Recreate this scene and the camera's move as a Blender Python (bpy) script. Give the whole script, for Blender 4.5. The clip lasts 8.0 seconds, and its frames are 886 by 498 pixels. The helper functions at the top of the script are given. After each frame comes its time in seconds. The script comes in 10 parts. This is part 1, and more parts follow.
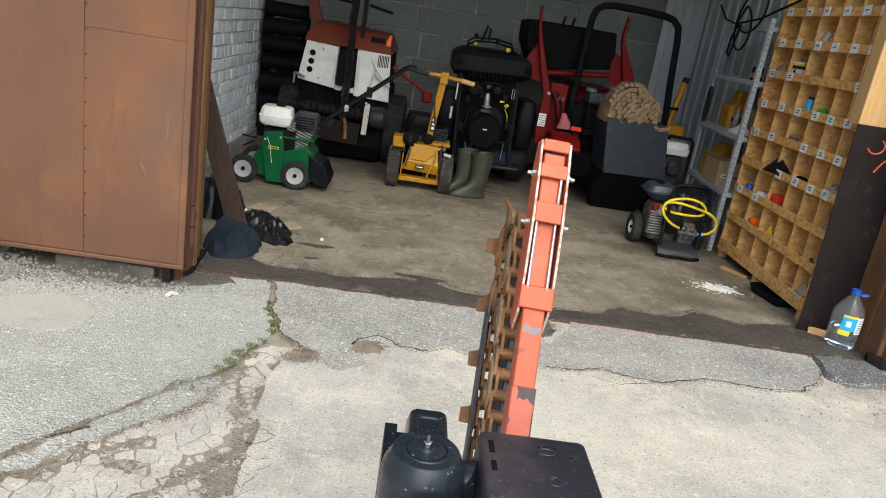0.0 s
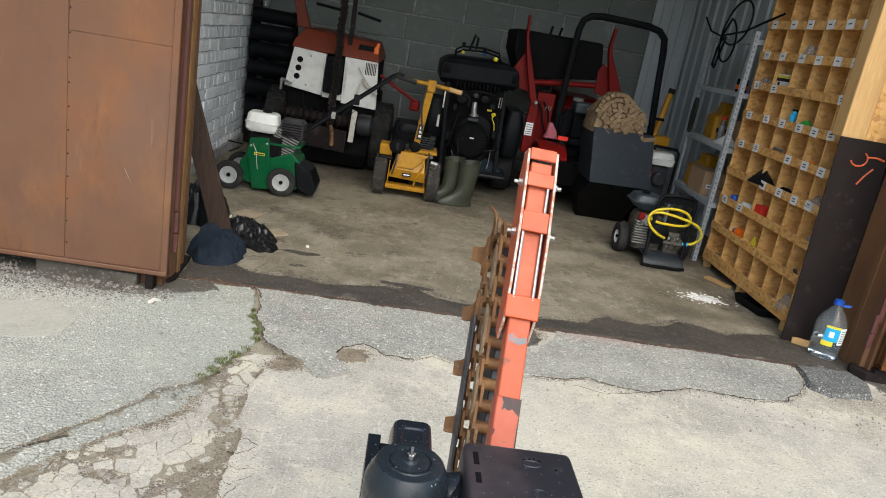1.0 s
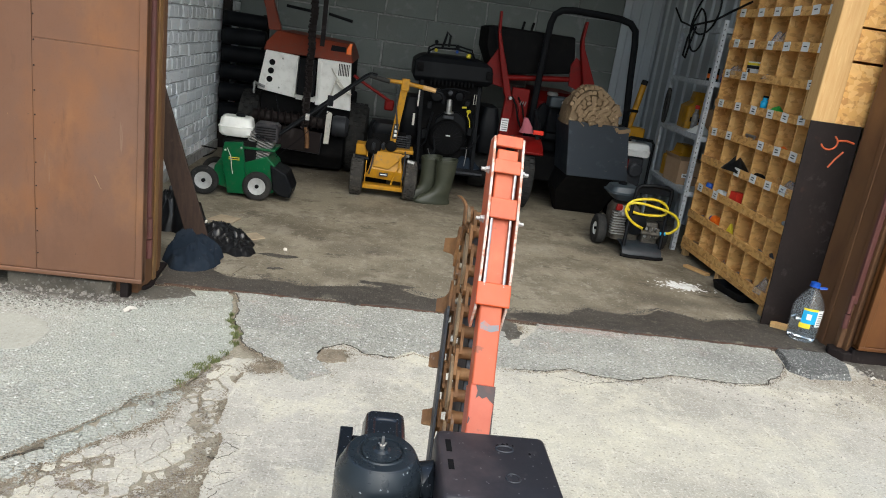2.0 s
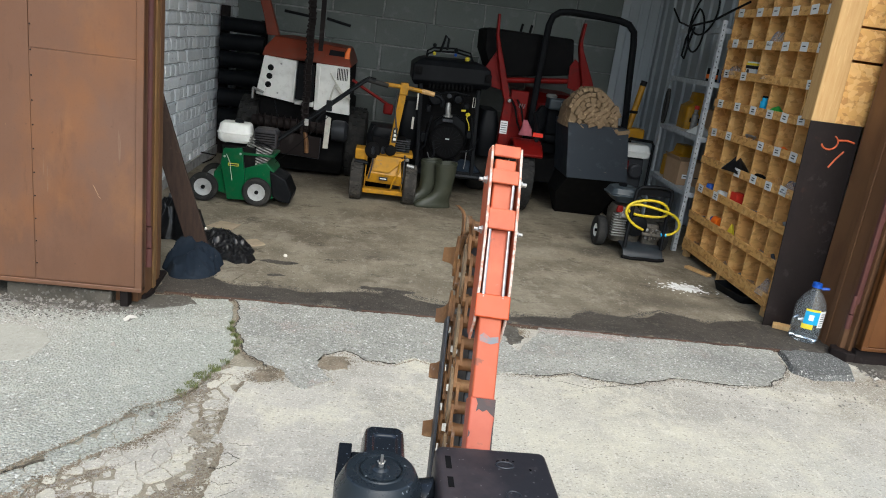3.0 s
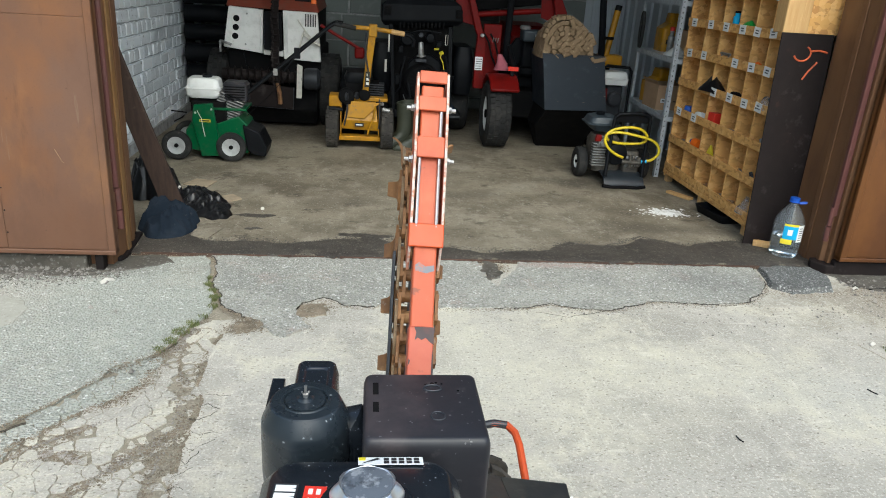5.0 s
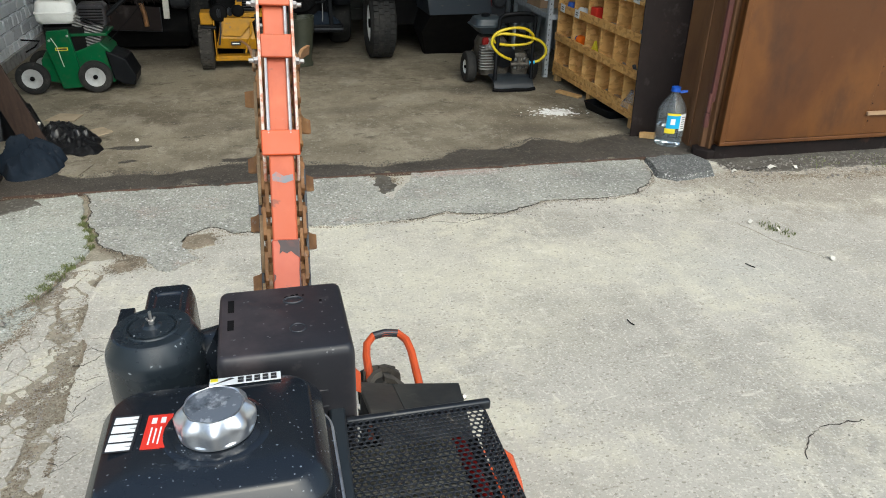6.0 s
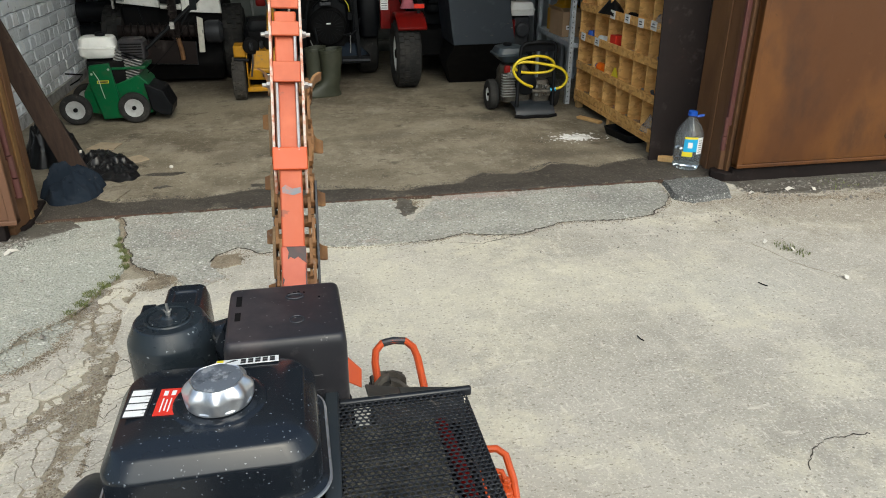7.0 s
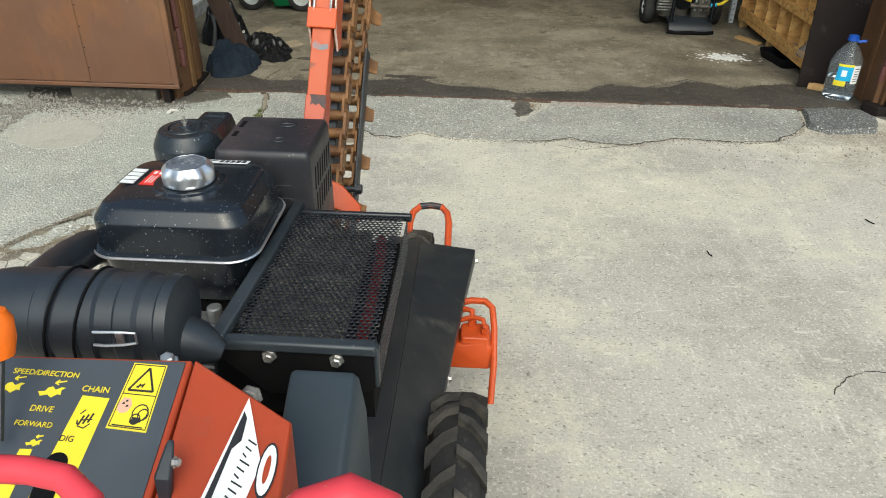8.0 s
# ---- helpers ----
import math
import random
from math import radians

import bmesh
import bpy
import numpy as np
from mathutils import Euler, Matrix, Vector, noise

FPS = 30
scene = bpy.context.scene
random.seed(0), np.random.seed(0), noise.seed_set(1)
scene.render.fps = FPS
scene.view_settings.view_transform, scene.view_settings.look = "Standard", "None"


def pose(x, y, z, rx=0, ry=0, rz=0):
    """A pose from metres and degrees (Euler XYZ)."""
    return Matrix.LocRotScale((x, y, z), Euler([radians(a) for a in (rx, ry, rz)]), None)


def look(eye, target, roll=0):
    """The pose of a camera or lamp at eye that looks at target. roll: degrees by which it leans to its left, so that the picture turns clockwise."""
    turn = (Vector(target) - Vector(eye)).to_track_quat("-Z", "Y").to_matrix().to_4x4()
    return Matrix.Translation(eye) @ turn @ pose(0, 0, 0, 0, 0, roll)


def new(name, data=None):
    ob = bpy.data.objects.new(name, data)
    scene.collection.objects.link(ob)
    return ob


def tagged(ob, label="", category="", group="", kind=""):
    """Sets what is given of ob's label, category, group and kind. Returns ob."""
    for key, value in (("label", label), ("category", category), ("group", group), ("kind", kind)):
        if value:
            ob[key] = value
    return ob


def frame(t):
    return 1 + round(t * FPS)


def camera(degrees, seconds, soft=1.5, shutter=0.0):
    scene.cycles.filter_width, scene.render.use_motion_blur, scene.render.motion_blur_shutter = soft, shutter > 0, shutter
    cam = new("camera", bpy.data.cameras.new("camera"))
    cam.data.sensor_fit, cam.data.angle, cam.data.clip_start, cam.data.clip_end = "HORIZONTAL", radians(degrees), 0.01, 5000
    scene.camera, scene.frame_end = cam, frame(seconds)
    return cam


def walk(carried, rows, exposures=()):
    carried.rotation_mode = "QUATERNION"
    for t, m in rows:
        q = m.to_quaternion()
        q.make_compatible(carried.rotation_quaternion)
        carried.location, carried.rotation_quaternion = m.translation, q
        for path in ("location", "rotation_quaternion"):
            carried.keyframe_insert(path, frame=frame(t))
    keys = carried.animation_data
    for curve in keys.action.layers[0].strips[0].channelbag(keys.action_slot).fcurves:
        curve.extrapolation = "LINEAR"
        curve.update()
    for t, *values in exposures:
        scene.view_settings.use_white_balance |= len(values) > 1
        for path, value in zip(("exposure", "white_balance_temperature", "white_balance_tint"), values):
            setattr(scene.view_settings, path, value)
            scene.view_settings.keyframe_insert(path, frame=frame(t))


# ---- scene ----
cam = camera(63.2, 8.0, 1.0)
PATH = [
    (0, (0.083, 0.197, 1.476), (0.205, 2.101, 0.877), 9.3),
    (0.5, (0.083, 0.192, 1.48), (0.215, 2.108, 0.922), 9.8),
    (1, (0.085, 0.208, 1.474), (0.241, 2.118, 0.902), 10.0),
    (1.5, (0.098, 0.229, 1.46), (0.278, 2.133, 0.874), 9.5),
    (1.7, (0.109, 0.207, 1.454), (0.306, 2.114, 0.885), 8.8),
    (3, (0.118, 0.224, 1.472), (0.317, 2.133, 0.912), 7.6),
    (3.5, (0.121, 0.223, 1.472), (0.319, 2.13, 0.901), 7.8),
    (4, (0.131, 0.222, 1.478), (0.298, 2.138, 0.928), 5.7),
    (4.2, (0.146, 0.212, 1.479), (0.336, 2.12, 0.91), 5.3),
    (5.3, (0.268, 0.22, 1.427), (0.504, 2.03, 0.609), 3.1),
    (5.5, (0.284, 0.237, 1.411), (0.581, 2.003, 0.521), 3.4),
    (6, (0.319, 0.243, 1.411), (0.774, 1.97, 0.512), 1.7),
    (6.5, (0.338, 0.214, 1.401), (0.782, 1.939, 0.492), 1.2),
    (7, (0.359, 0.121, 1.422), (0.734, 1.902, 0.592), 0.4),
    (7.2, (0.399, 0.089, 1.432), (0.781, 1.881, 0.63), -1.3),
    (7.5, (0.476, 0.032, 1.415), (0.653, 1.864, 0.631), -0.7),
    (7.7, (0.592, -0.066, 1.413), (0.581, 1.739, 0.551), 1.0),
    (7.8, (0.63, -0.084, 1.403), (0.595, 1.687, 0.472), 1.5),
    (7.9, (0.668, -0.111, 1.397), (0.609, 1.623, 0.403), 1.2),
    (8, (0.694, -0.122, 1.392), (0.6, 1.59, 0.363), 0.8),
]
walk(cam, [(t, look(eye, target, roll)) for t, eye, target, roll in PATH], [(0, 1.47, 6050, 5), (0.5, 1.39, 6050, 4), (1.0, 1.40, 6050, 4), (1.5, 1.48, 6000, 3), (3.0, 1.40, 5850, 3), (3.5, 1.41, 5700, 1), (4, 1.36, 5700, 1), (5.5, 1.40, 5850, -1), (6, 1.30, 5950, 0), (6.5, 1.20, 6150, 0), (7, 1.17, 6200, 0), (8, 1.24, 6150, -2)])

# ==== build ====
# world, sun and exposure: an overcast day
world = bpy.data.worlds.new("overcast_sky")
scene.world = world
world.use_nodes = True
wn = world.node_tree
sky = wn.nodes.new("ShaderNodeTexSky")
sky.sky_type = "NISHITA"
sky.sun_disc = False
sky.sun_elevation = radians(48)
sky.sun_rotation = radians(172)
sky.dust_density = 5.0
sky.ozone_density = 0.6
wn.links.new(sky.outputs[0], wn.nodes["Background"].inputs[0])
wn.nodes["Background"].inputs[1].default_value = 0.085

sun = new("sun", bpy.data.lights.new("sun", "SUN"))
sun.data.energy = 0.72
sun.data.angle = radians(75)
sun.data.color = (1.0, 0.99, 0.97)
sun.matrix_world = look((2.3, -9.0, 8.6), (0.8, 2.5, 0))


# ---- materials ----
def rgb(c):
    return (c[0], c[1], c[2], 1.0)


def node(nt, kind, **values):
    n = nt.nodes.new(kind)
    for key, value in values.items():
        n.inputs[key].default_value = value
    return n


def blend(nt, fac, a, b):
    m = nt.nodes.new("ShaderNodeMix")
    m.data_type = "RGBA"
    for socket, value in ((m.inputs[0], fac), (m.inputs[6], a), (m.inputs[7], b)):
        if isinstance(value, bpy.types.NodeSocket):
            nt.links.new(value, socket)
        elif isinstance(value, (int, float)):
            socket.default_value = value
        else:
            socket.default_value = rgb(value)
    return m.outputs[2]


def step(nt, value, lo, hi, top=1.0):
    r = node(nt, "ShaderNodeMapRange", **{"From Min": lo, "From Max": hi, "To Min": 0.0, "To Max": top})
    r.clamp = True
    nt.links.new(value, r.inputs[0])
    return r.outputs[0]


def pattern(nt, where, kind, scale, stretch=None, detail=6.0):
    if stretch:
        mp = nt.nodes.new("ShaderNodeMapping")
        mp.inputs["Scale"].default_value = stretch
        nt.links.new(where, mp.inputs["Vector"])
        where = mp.outputs[0]
    if kind == "spot":
        # ragged stains and painted shade: scale holds the centre and half widths
        cx, cy, rx, ry = scale
        mp = nt.nodes.new("ShaderNodeMapping")
        mp.inputs["Location"].default_value = (-cx / rx, -cy / ry, 0)
        mp.inputs["Scale"].default_value = (1 / rx, 1 / ry, 0)
        nt.links.new(where, mp.inputs["Vector"])
        size = nt.nodes.new("ShaderNodeVectorMath")
        size.operation = "LENGTH"
        nt.links.new(mp.outputs[0], size.inputs[0])
        ragged = nt.nodes.new("ShaderNodeMath")
        ragged.operation = "MULTIPLY_ADD"
        nt.links.new(pattern(nt, where, "grit", 2.5), ragged.inputs[0])
        ragged.inputs[1].default_value = 3.0
        nt.links.new(size.outputs["Value"], ragged.inputs[2])
        inv = node(nt, "ShaderNodeMath")
        inv.operation = "SUBTRACT"
        inv.inputs[0].default_value = 2.5
        nt.links.new(ragged.outputs[0], inv.inputs[1])
        return inv.outputs[0]
    if kind == "cells":
        n = node(nt, "ShaderNodeTexVoronoi", Scale=scale)
        nt.links.new(where, n.inputs["Vector"])
        sep = nt.nodes.new("ShaderNodeSeparateColor")
        nt.links.new(n.outputs["Color"], sep.inputs[0])
        return sep.outputs[0]
    if kind == "dots":
        n = node(nt, "ShaderNodeTexVoronoi", Scale=scale)
        nt.links.new(where, n.inputs["Vector"])
        inv = node(nt, "ShaderNodeMath")
        inv.operation = "SUBTRACT"
        inv.inputs[0].default_value = 1.0
        nt.links.new(n.outputs["Distance"], inv.inputs[1])
        return inv.outputs[0]
    n = node(nt, "ShaderNodeTexNoise", Scale=scale, Detail=9.0 if kind == "grit" else detail, Roughness=0.76 if kind == "grit" else 0.62)
    nt.links.new(where, n.inputs["Vector"])
    return n.outputs[0]


def surface(name, base, layers=(), rough=0.7, rough_var=0.12, metal=0.0, bump=0.25, bump_scale=80.0, bump_kind="noise",
            depth=0.004, local=False, rand=0.0, coat=0.0, spec=0.5):
    """layers: (colour, kind, scale, lo, hi, strength[, stretch]), each mixed over the base where its pattern runs from lo to hi."""
    m = bpy.data.materials.new(name)
    m.use_nodes = True
    nt = m.node_tree
    out = nt.nodes["Principled BSDF"]
    if local:
        where = nt.nodes.new("ShaderNodeTexCoord").outputs["Object"]
    else:
        where = nt.nodes.new("ShaderNodeNewGeometry").outputs["Position"]
    colour = node(nt, "ShaderNodeRGB")
    colour.outputs[0].default_value = rgb(base)
    colour = colour.outputs[0]
    for layer in layers:
        tint, kind, scale, lo, hi, strength = layer[:6]
        stretch = layer[6] if len(layer) > 6 else None
        colour = blend(nt, step(nt, pattern(nt, where, kind, scale, stretch), lo, hi, strength), colour, tint)
    if rand:
        info = nt.nodes.new("ShaderNodeObjectInfo")
        vary = node(nt, "ShaderNodeHueSaturation")
        nt.links.new(step_range(nt, info.outputs["Random"], 1 - rand, 1 + rand), vary.inputs["Value"])
        nt.links.new(colour, vary.inputs["Color"])
        colour = vary.outputs[0]
    nt.links.new(colour, out.inputs["Base Color"])
    grain = pattern(nt, where, "noise", bump_scale * 0.35)
    nt.links.new(step_range(nt, grain, rough - rough_var, rough + rough_var), out.inputs["Roughness"])
    out.inputs["Metallic"].default_value = metal
    out.inputs["Coat Weight"].default_value = coat
    out.inputs["Specular IOR Level"].default_value = spec
    if bump:
        b = node(nt, "ShaderNodeBump", Strength=bump, Distance=depth)
        nt.links.new(pattern(nt, where, bump_kind, bump_scale), b.inputs["Height"])
        nt.links.new(b.outputs[0], out.inputs["Normal"])
    return m


def step_range(nt, value, lo, hi):
    r = node(nt, "ShaderNodeMapRange", **{"To Min": lo, "To Max": hi})
    nt.links.new(value, r.inputs[0])
    return r.outputs[0]


def paint(name, colour, rough=0.4, dirt=(0.10, 0.08, 0.06), dirty=0.35, worn=(0.16, 0.13, 0.11), wear=0.4, local=False, metal=0.0, spec=0.3):
    return surface(name, colour, [
        (tuple(c * 0.72 for c in colour), "noise", 7, 0.4, 0.75, 0.6),
        (dirt, "noise", 14, 0.52, 0.78, dirty),
        (worn, "noise", 38, 0.64, 0.68, wear),
        (tuple(min(1, c * 1.3 + 0.006) for c in colour), "noise", 150, 0.6, 0.72, 0.25),
    ], rough=rough, rough_var=0.14, bump=0.12, bump_scale=120, depth=0.002, local=local, metal=metal, spec=spec)


CONCRETE = surface("yard_concrete", (0.475, 0.445, 0.383), [
    ((0.345, 0.322, 0.275), "grit", 1.0, 0.46, 0.57, 0.85),
    ((0.610, 0.570, 0.450), "grit", 1.7, 0.49, 0.60, 0.85),
    ((0.370, 0.345, 0.295), "grit", 3.1, 0.53, 0.62, 0.5),
    ((0.620, 0.580, 0.455), "spot", (1.05, 2.7, 0.9, 0.65), 0.0, 0.9, 0.55),
    ((0.520, 0.520, 0.465), "spot", (2.25, 2.55, 0.5, 0.35), 0.0, 0.8, 0.35),
    ((0.395, 0.370, 0.318), "spot", (3.1, 2.5, 1.7, 1.3), 0.0, 0.9, 0.6),
    ((0.330, 0.312, 0.270), "spot", (1.5, 1.9, 0.7, 0.45), 0.2, 1.0, 0.35),
    ((0.290, 0.258, 0.205), "spot", (3.4, 3.40, 1.3, 0.55), 0.0, 0.55, 0.85),
    ((0.70, 0.665, 0.57), "grit", 7, 0.575, 0.63, 0.55, (5, 1.0, 1)),
    ((0.70, 0.665, 0.57), "grit", 6, 0.58, 0.63, 0.55, (1.0, 5, 1)),
    ((0.335, 0.305, 0.255), "grit", 11, 0.575, 0.65, 0.5),
    ((0.70, 0.67, 0.585), "noise", 110, 0.55, 0.63, 0.6),
    ((0.255, 0.23, 0.187), "noise", 85, 0.57, 0.65, 0.65, (1, 1.6, 1)),
    ((0.22, 0.195, 0.155), "cells", 120, 0.965, 0.975, 0.65, (1, 1.7, 1)),
    ((0.72, 0.69, 0.61), "cells", 175, 0.955, 0.97, 0.5),
], rough=0.88, rough_var=0.08, bump=0.9, bump_scale=90, depth=0.004, spec=0.3)
RIM_GREY = surface("dusty_grey_rim", (0.42, 0.43, 0.43), [((0.26, 0.26, 0.25), "noise", 20, 0.45, 0.7, 0.7)], rough=0.5, bump=0.1)
ASPHALT = surface("weathered_asphalt", (0.388, 0.395, 0.340), [
    ((0.325, 0.328, 0.285), "grit", 1.4, 0.48, 0.58, 0.65),
    ((0.470, 0.470, 0.395), "grit", 2.3, 0.51, 0.60, 0.65),
    ((0.430, 0.395, 0.335), "noise", 1.1, 0.52, 0.66, 0.6),
    ((0.520, 0.525, 0.455), "spot", (-1.5, 2.0, 0.9, 0.7), 0.0, 0.9, 0.6),
    ((0.215, 0.195, 0.160), "spot", (-1.35, 3.68, 0.75, 0.22), 0.0, 0.9, 0.8),
    ((0.295, 0.290, 0.250), "grit", 8, 0.57, 0.65, 0.45),
    ((0.56, 0.565, 0.51), "cells", 130, 0.76, 0.82, 0.45),
    ((0.20, 0.20, 0.175), "cells", 130, 0.10, 0.06, 0.55),
    ((0.76, 0.76, 0.71), "cells", 118, 0.965, 0.975, 0.65),
    ((0.19, 0.185, 0.162), "noise", 95, 0.57, 0.64, 0.55),
    ((0.60, 0.595, 0.53), "noise", 80, 0.59, 0.66, 0.40),
], rough=0.9, rough_var=0.06, bump=1.0, bump_scale=105, bump_kind="dots", depth=0.006, spec=0.3)
PATCH = surface("smooth_repair_concrete", (0.405, 0.395, 0.335), [
    ((0.33, 0.318, 0.268), "grit", 3, 0.48, 0.58, 0.7), ((0.50, 0.485, 0.42), "noise", 60, 0.54, 0.62, 0.5), ((0.27, 0.255, 0.215), "noise", 80, 0.57, 0.64, 0.5)],
    rough=0.9, bump=0.6, bump_scale=90, depth=0.004, spec=0.3)
ASPHALT_STRIP = surface("gritty_grey_asphalt", (0.355, 0.345, 0.300), [
    ((0.255, 0.252, 0.222), "grit", 1.9, 0.48, 0.58, 0.70),
    ((0.42, 0.41, 0.355), "grit", 2.9, 0.51, 0.60, 0.60),
    ((0.42, 0.335, 0.285), "grit", 2.6, 0.55, 0.63, 0.5),
    ((0.44, 0.335, 0.290), "spot", (1.35, 3.83, 0.6, 0.07), 0.1, 0.9, 0.7),
    ((0.190, 0.190, 0.175), "spot", (2.2, 3.6, 0.45, 0.3), 0.0, 0.9, 0.6),
    ((0.44, 0.43, 0.375), "spot", (1.2, 3.42, 0.7, 0.12), 0.0, 0.9, 0.6),
    ((0.46, 0.45, 0.385), "spot", (0.15, 3.2, 0.3, 0.12), 0.0, 0.9, 0.6),
    ((0.20, 0.195, 0.170), "grit", 10, 0.575, 0.65, 0.45),
    ((0.55, 0.545, 0.50), "cells", 130, 0.76, 0.82, 0.50),
    ((0.145, 0.142, 0.126), "cells", 130, 0.12, 0.08, 0.60),
    ((0.76, 0.755, 0.72), "cells", 118, 0.96, 0.97, 0.70),
    ((0.14, 0.136, 0.12), "noise", 95, 0.57, 0.64, 0.55),
    ((0.52, 0.515, 0.46), "noise", 80, 0.59, 0.66, 0.40),
], rough=0.9, rough_var=0.06, bump=1.0, bump_scale=105, bump_kind="dots", depth=0.006, spec=0.3)
ASPHALT_DARK = surface("fresh_asphalt_chunk", (0.13, 0.132, 0.125), [
    ((0.08, 0.08, 0.075), "noise", 4, 0.4, 0.7, 0.7),
    ((0.36, 0.36, 0.34), "cells", 175, 0.80, 0.84, 0.7),
    ((0.6, 0.6, 0.58), "cells", 150, 0.96, 0.97, 0.8),
    ((0.05, 0.05, 0.048), "noise", 110, 0.5, 0.7, 0.6),
], rough=0.82, rough_var=0.08, bump=1.0, bump_scale=95, bump_kind="dots", depth=0.008)
SOIL = surface("crack_soil", (0.31, 0.275, 0.205), [
    ((0.17, 0.145, 0.105), "noise", 9, 0.45, 0.68, 0.7),
    ((0.42, 0.38, 0.30), "cells", 150, 0.75, 0.8, 0.6),
    ((0.36, 0.31, 0.235), "noise", 26, 0.55, 0.7, 0.6),
], rough=0.95, bump=0.9, bump_scale=90, depth=0.008)
DIRT = surface("crumbly_brown_dirt", (0.250, 0.205, 0.148), [
    ((0.11, 0.09, 0.065), "noise", 18, 0.42, 0.66, 0.8), ((0.33, 0.29, 0.22), "cells", 160, 0.8, 0.86, 0.7)], rough=0.95, bump=0.9, bump_scale=110, depth=0.005, spec=0.2)
DIRT_EDGE = surface("rusty_dirty_steel_edge", (0.085, 0.052, 0.038), [
    ((0.12, 0.073, 0.052), "noise", 6, 0.48, 0.68, 0.8), ((0.045, 0.035, 0.028), "noise", 14, 0.5, 0.7, 0.7)], rough=0.85, bump=0.6, bump_scale=60, spec=0.2)
CRACK = surface("dark_crack_soil", (0.075, 0.066, 0.054), [
    ((0.04, 0.036, 0.03), "noise", 14, 0.4, 0.65, 0.8), ((0.16, 0.14, 0.11), "cells", 130, 0.8, 0.85, 0.6)], rough=0.95, bump=0.9, bump_scale=90, depth=0.006, spec=0.2)
FLOOR = surface("garage_floor_concrete", (0.238, 0.208, 0.152), [
    ((0.125, 0.105, 0.075), "grit", 0.9, 0.46, 0.58, 0.8),
    ((0.292, 0.258, 0.195), "grit", 1.9, 0.50, 0.60, 0.8),
    ((0.105, 0.086, 0.060), "noise", 1.3, 0.50, 0.62, 0.55),
    ((0.350, 0.318, 0.255), "noise", 2.4, 0.57, 0.66, 0.45),
    ((0.070, 0.056, 0.040), "grit", 3.0, 0.57, 0.63, 0.75, (1, 1.5, 1)),
    ((0.350, 0.318, 0.252), "grit", 5.5, 0.575, 0.63, 0.6, (1.6, 1, 1)),
    ((0.045, 0.038, 0.029), "grit", 14, 0.60, 0.65, 0.6),
    # Shade round the machines at the back, put into the floor's colour.
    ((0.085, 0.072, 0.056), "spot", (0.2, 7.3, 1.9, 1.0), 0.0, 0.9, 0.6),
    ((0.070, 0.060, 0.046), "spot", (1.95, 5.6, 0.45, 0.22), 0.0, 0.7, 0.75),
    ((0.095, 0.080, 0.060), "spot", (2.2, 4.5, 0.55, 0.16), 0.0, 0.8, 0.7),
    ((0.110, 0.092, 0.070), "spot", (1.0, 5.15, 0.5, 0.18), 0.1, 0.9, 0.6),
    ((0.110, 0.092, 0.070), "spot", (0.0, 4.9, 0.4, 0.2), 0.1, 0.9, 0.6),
    ((0.38, 0.355, 0.295), "cells", 120, 0.985, 0.99, 0.55),
    ((0.075, 0.062, 0.045), "noise", 75, 0.56, 0.66, 0.55),
    ((0.340, 0.312, 0.252), "noise", 55, 0.60, 0.66, 0.5),
], rough=0.74, rough_var=0.2, bump=0.7, bump_scale=60, depth=0.005, spec=0.3)
DAMP = surface("damp_threshold_dirt", (0.068, 0.058, 0.047), [
    ((0.036, 0.031, 0.026), "grit", 4, 0.47, 0.58, 0.8),
    ((0.15, 0.13, 0.102), "grit", 8, 0.56, 0.64, 0.7),
    ((0.20, 0.18, 0.15), "cells", 120, 0.95, 0.97, 0.55),
    ((0.025, 0.021, 0.017), "noise", 80, 0.56, 0.64, 0.5),
], rough=0.66, rough_var=0.2, bump=0.9, bump_scale=70, depth=0.008)
RUST = surface("rusty_brown_paint", (0.129, 0.060, 0.031), [
    ((0.159, 0.090, 0.060), "noise", 0.8, 0.48, 0.70, 0.6, (1, 1, 0.8)),
    ((0.215, 0.084, 0.024), "noise", 1.3, 0.50, 0.68, 0.8, (1, 1, 0.6)),
    ((0.076, 0.038, 0.024), "noise", 1.9, 0.52, 0.70, 0.7, (1, 1, 0.5)),
    ((0.241, 0.112, 0.043), "noise", 4.5, 0.58, 0.74, 0.5, (1, 1, 0.5)),
    ((0.215, 0.146, 0.099), "noise", 7, 0.69, 0.73, 0.45, (5, 5, 0.35)),
    ((0.065, 0.029, 0.017), "noise", 7, 0.62, 0.74, 0.5, (2, 2, 0.35)),
    ((0.284, 0.146, 0.060), "noise", 30, 0.70, 0.73, 0.5),
    ((0.052, 0.024, 0.015), "noise", 40, 0.69, 0.72, 0.5),
    ((0.095, 0.045, 0.024), "noise", 110, 0.56, 0.72, 0.35),
], rough=0.50, rough_var=0.16, bump=0.16, bump_scale=22, depth=0.004, spec=0.4)
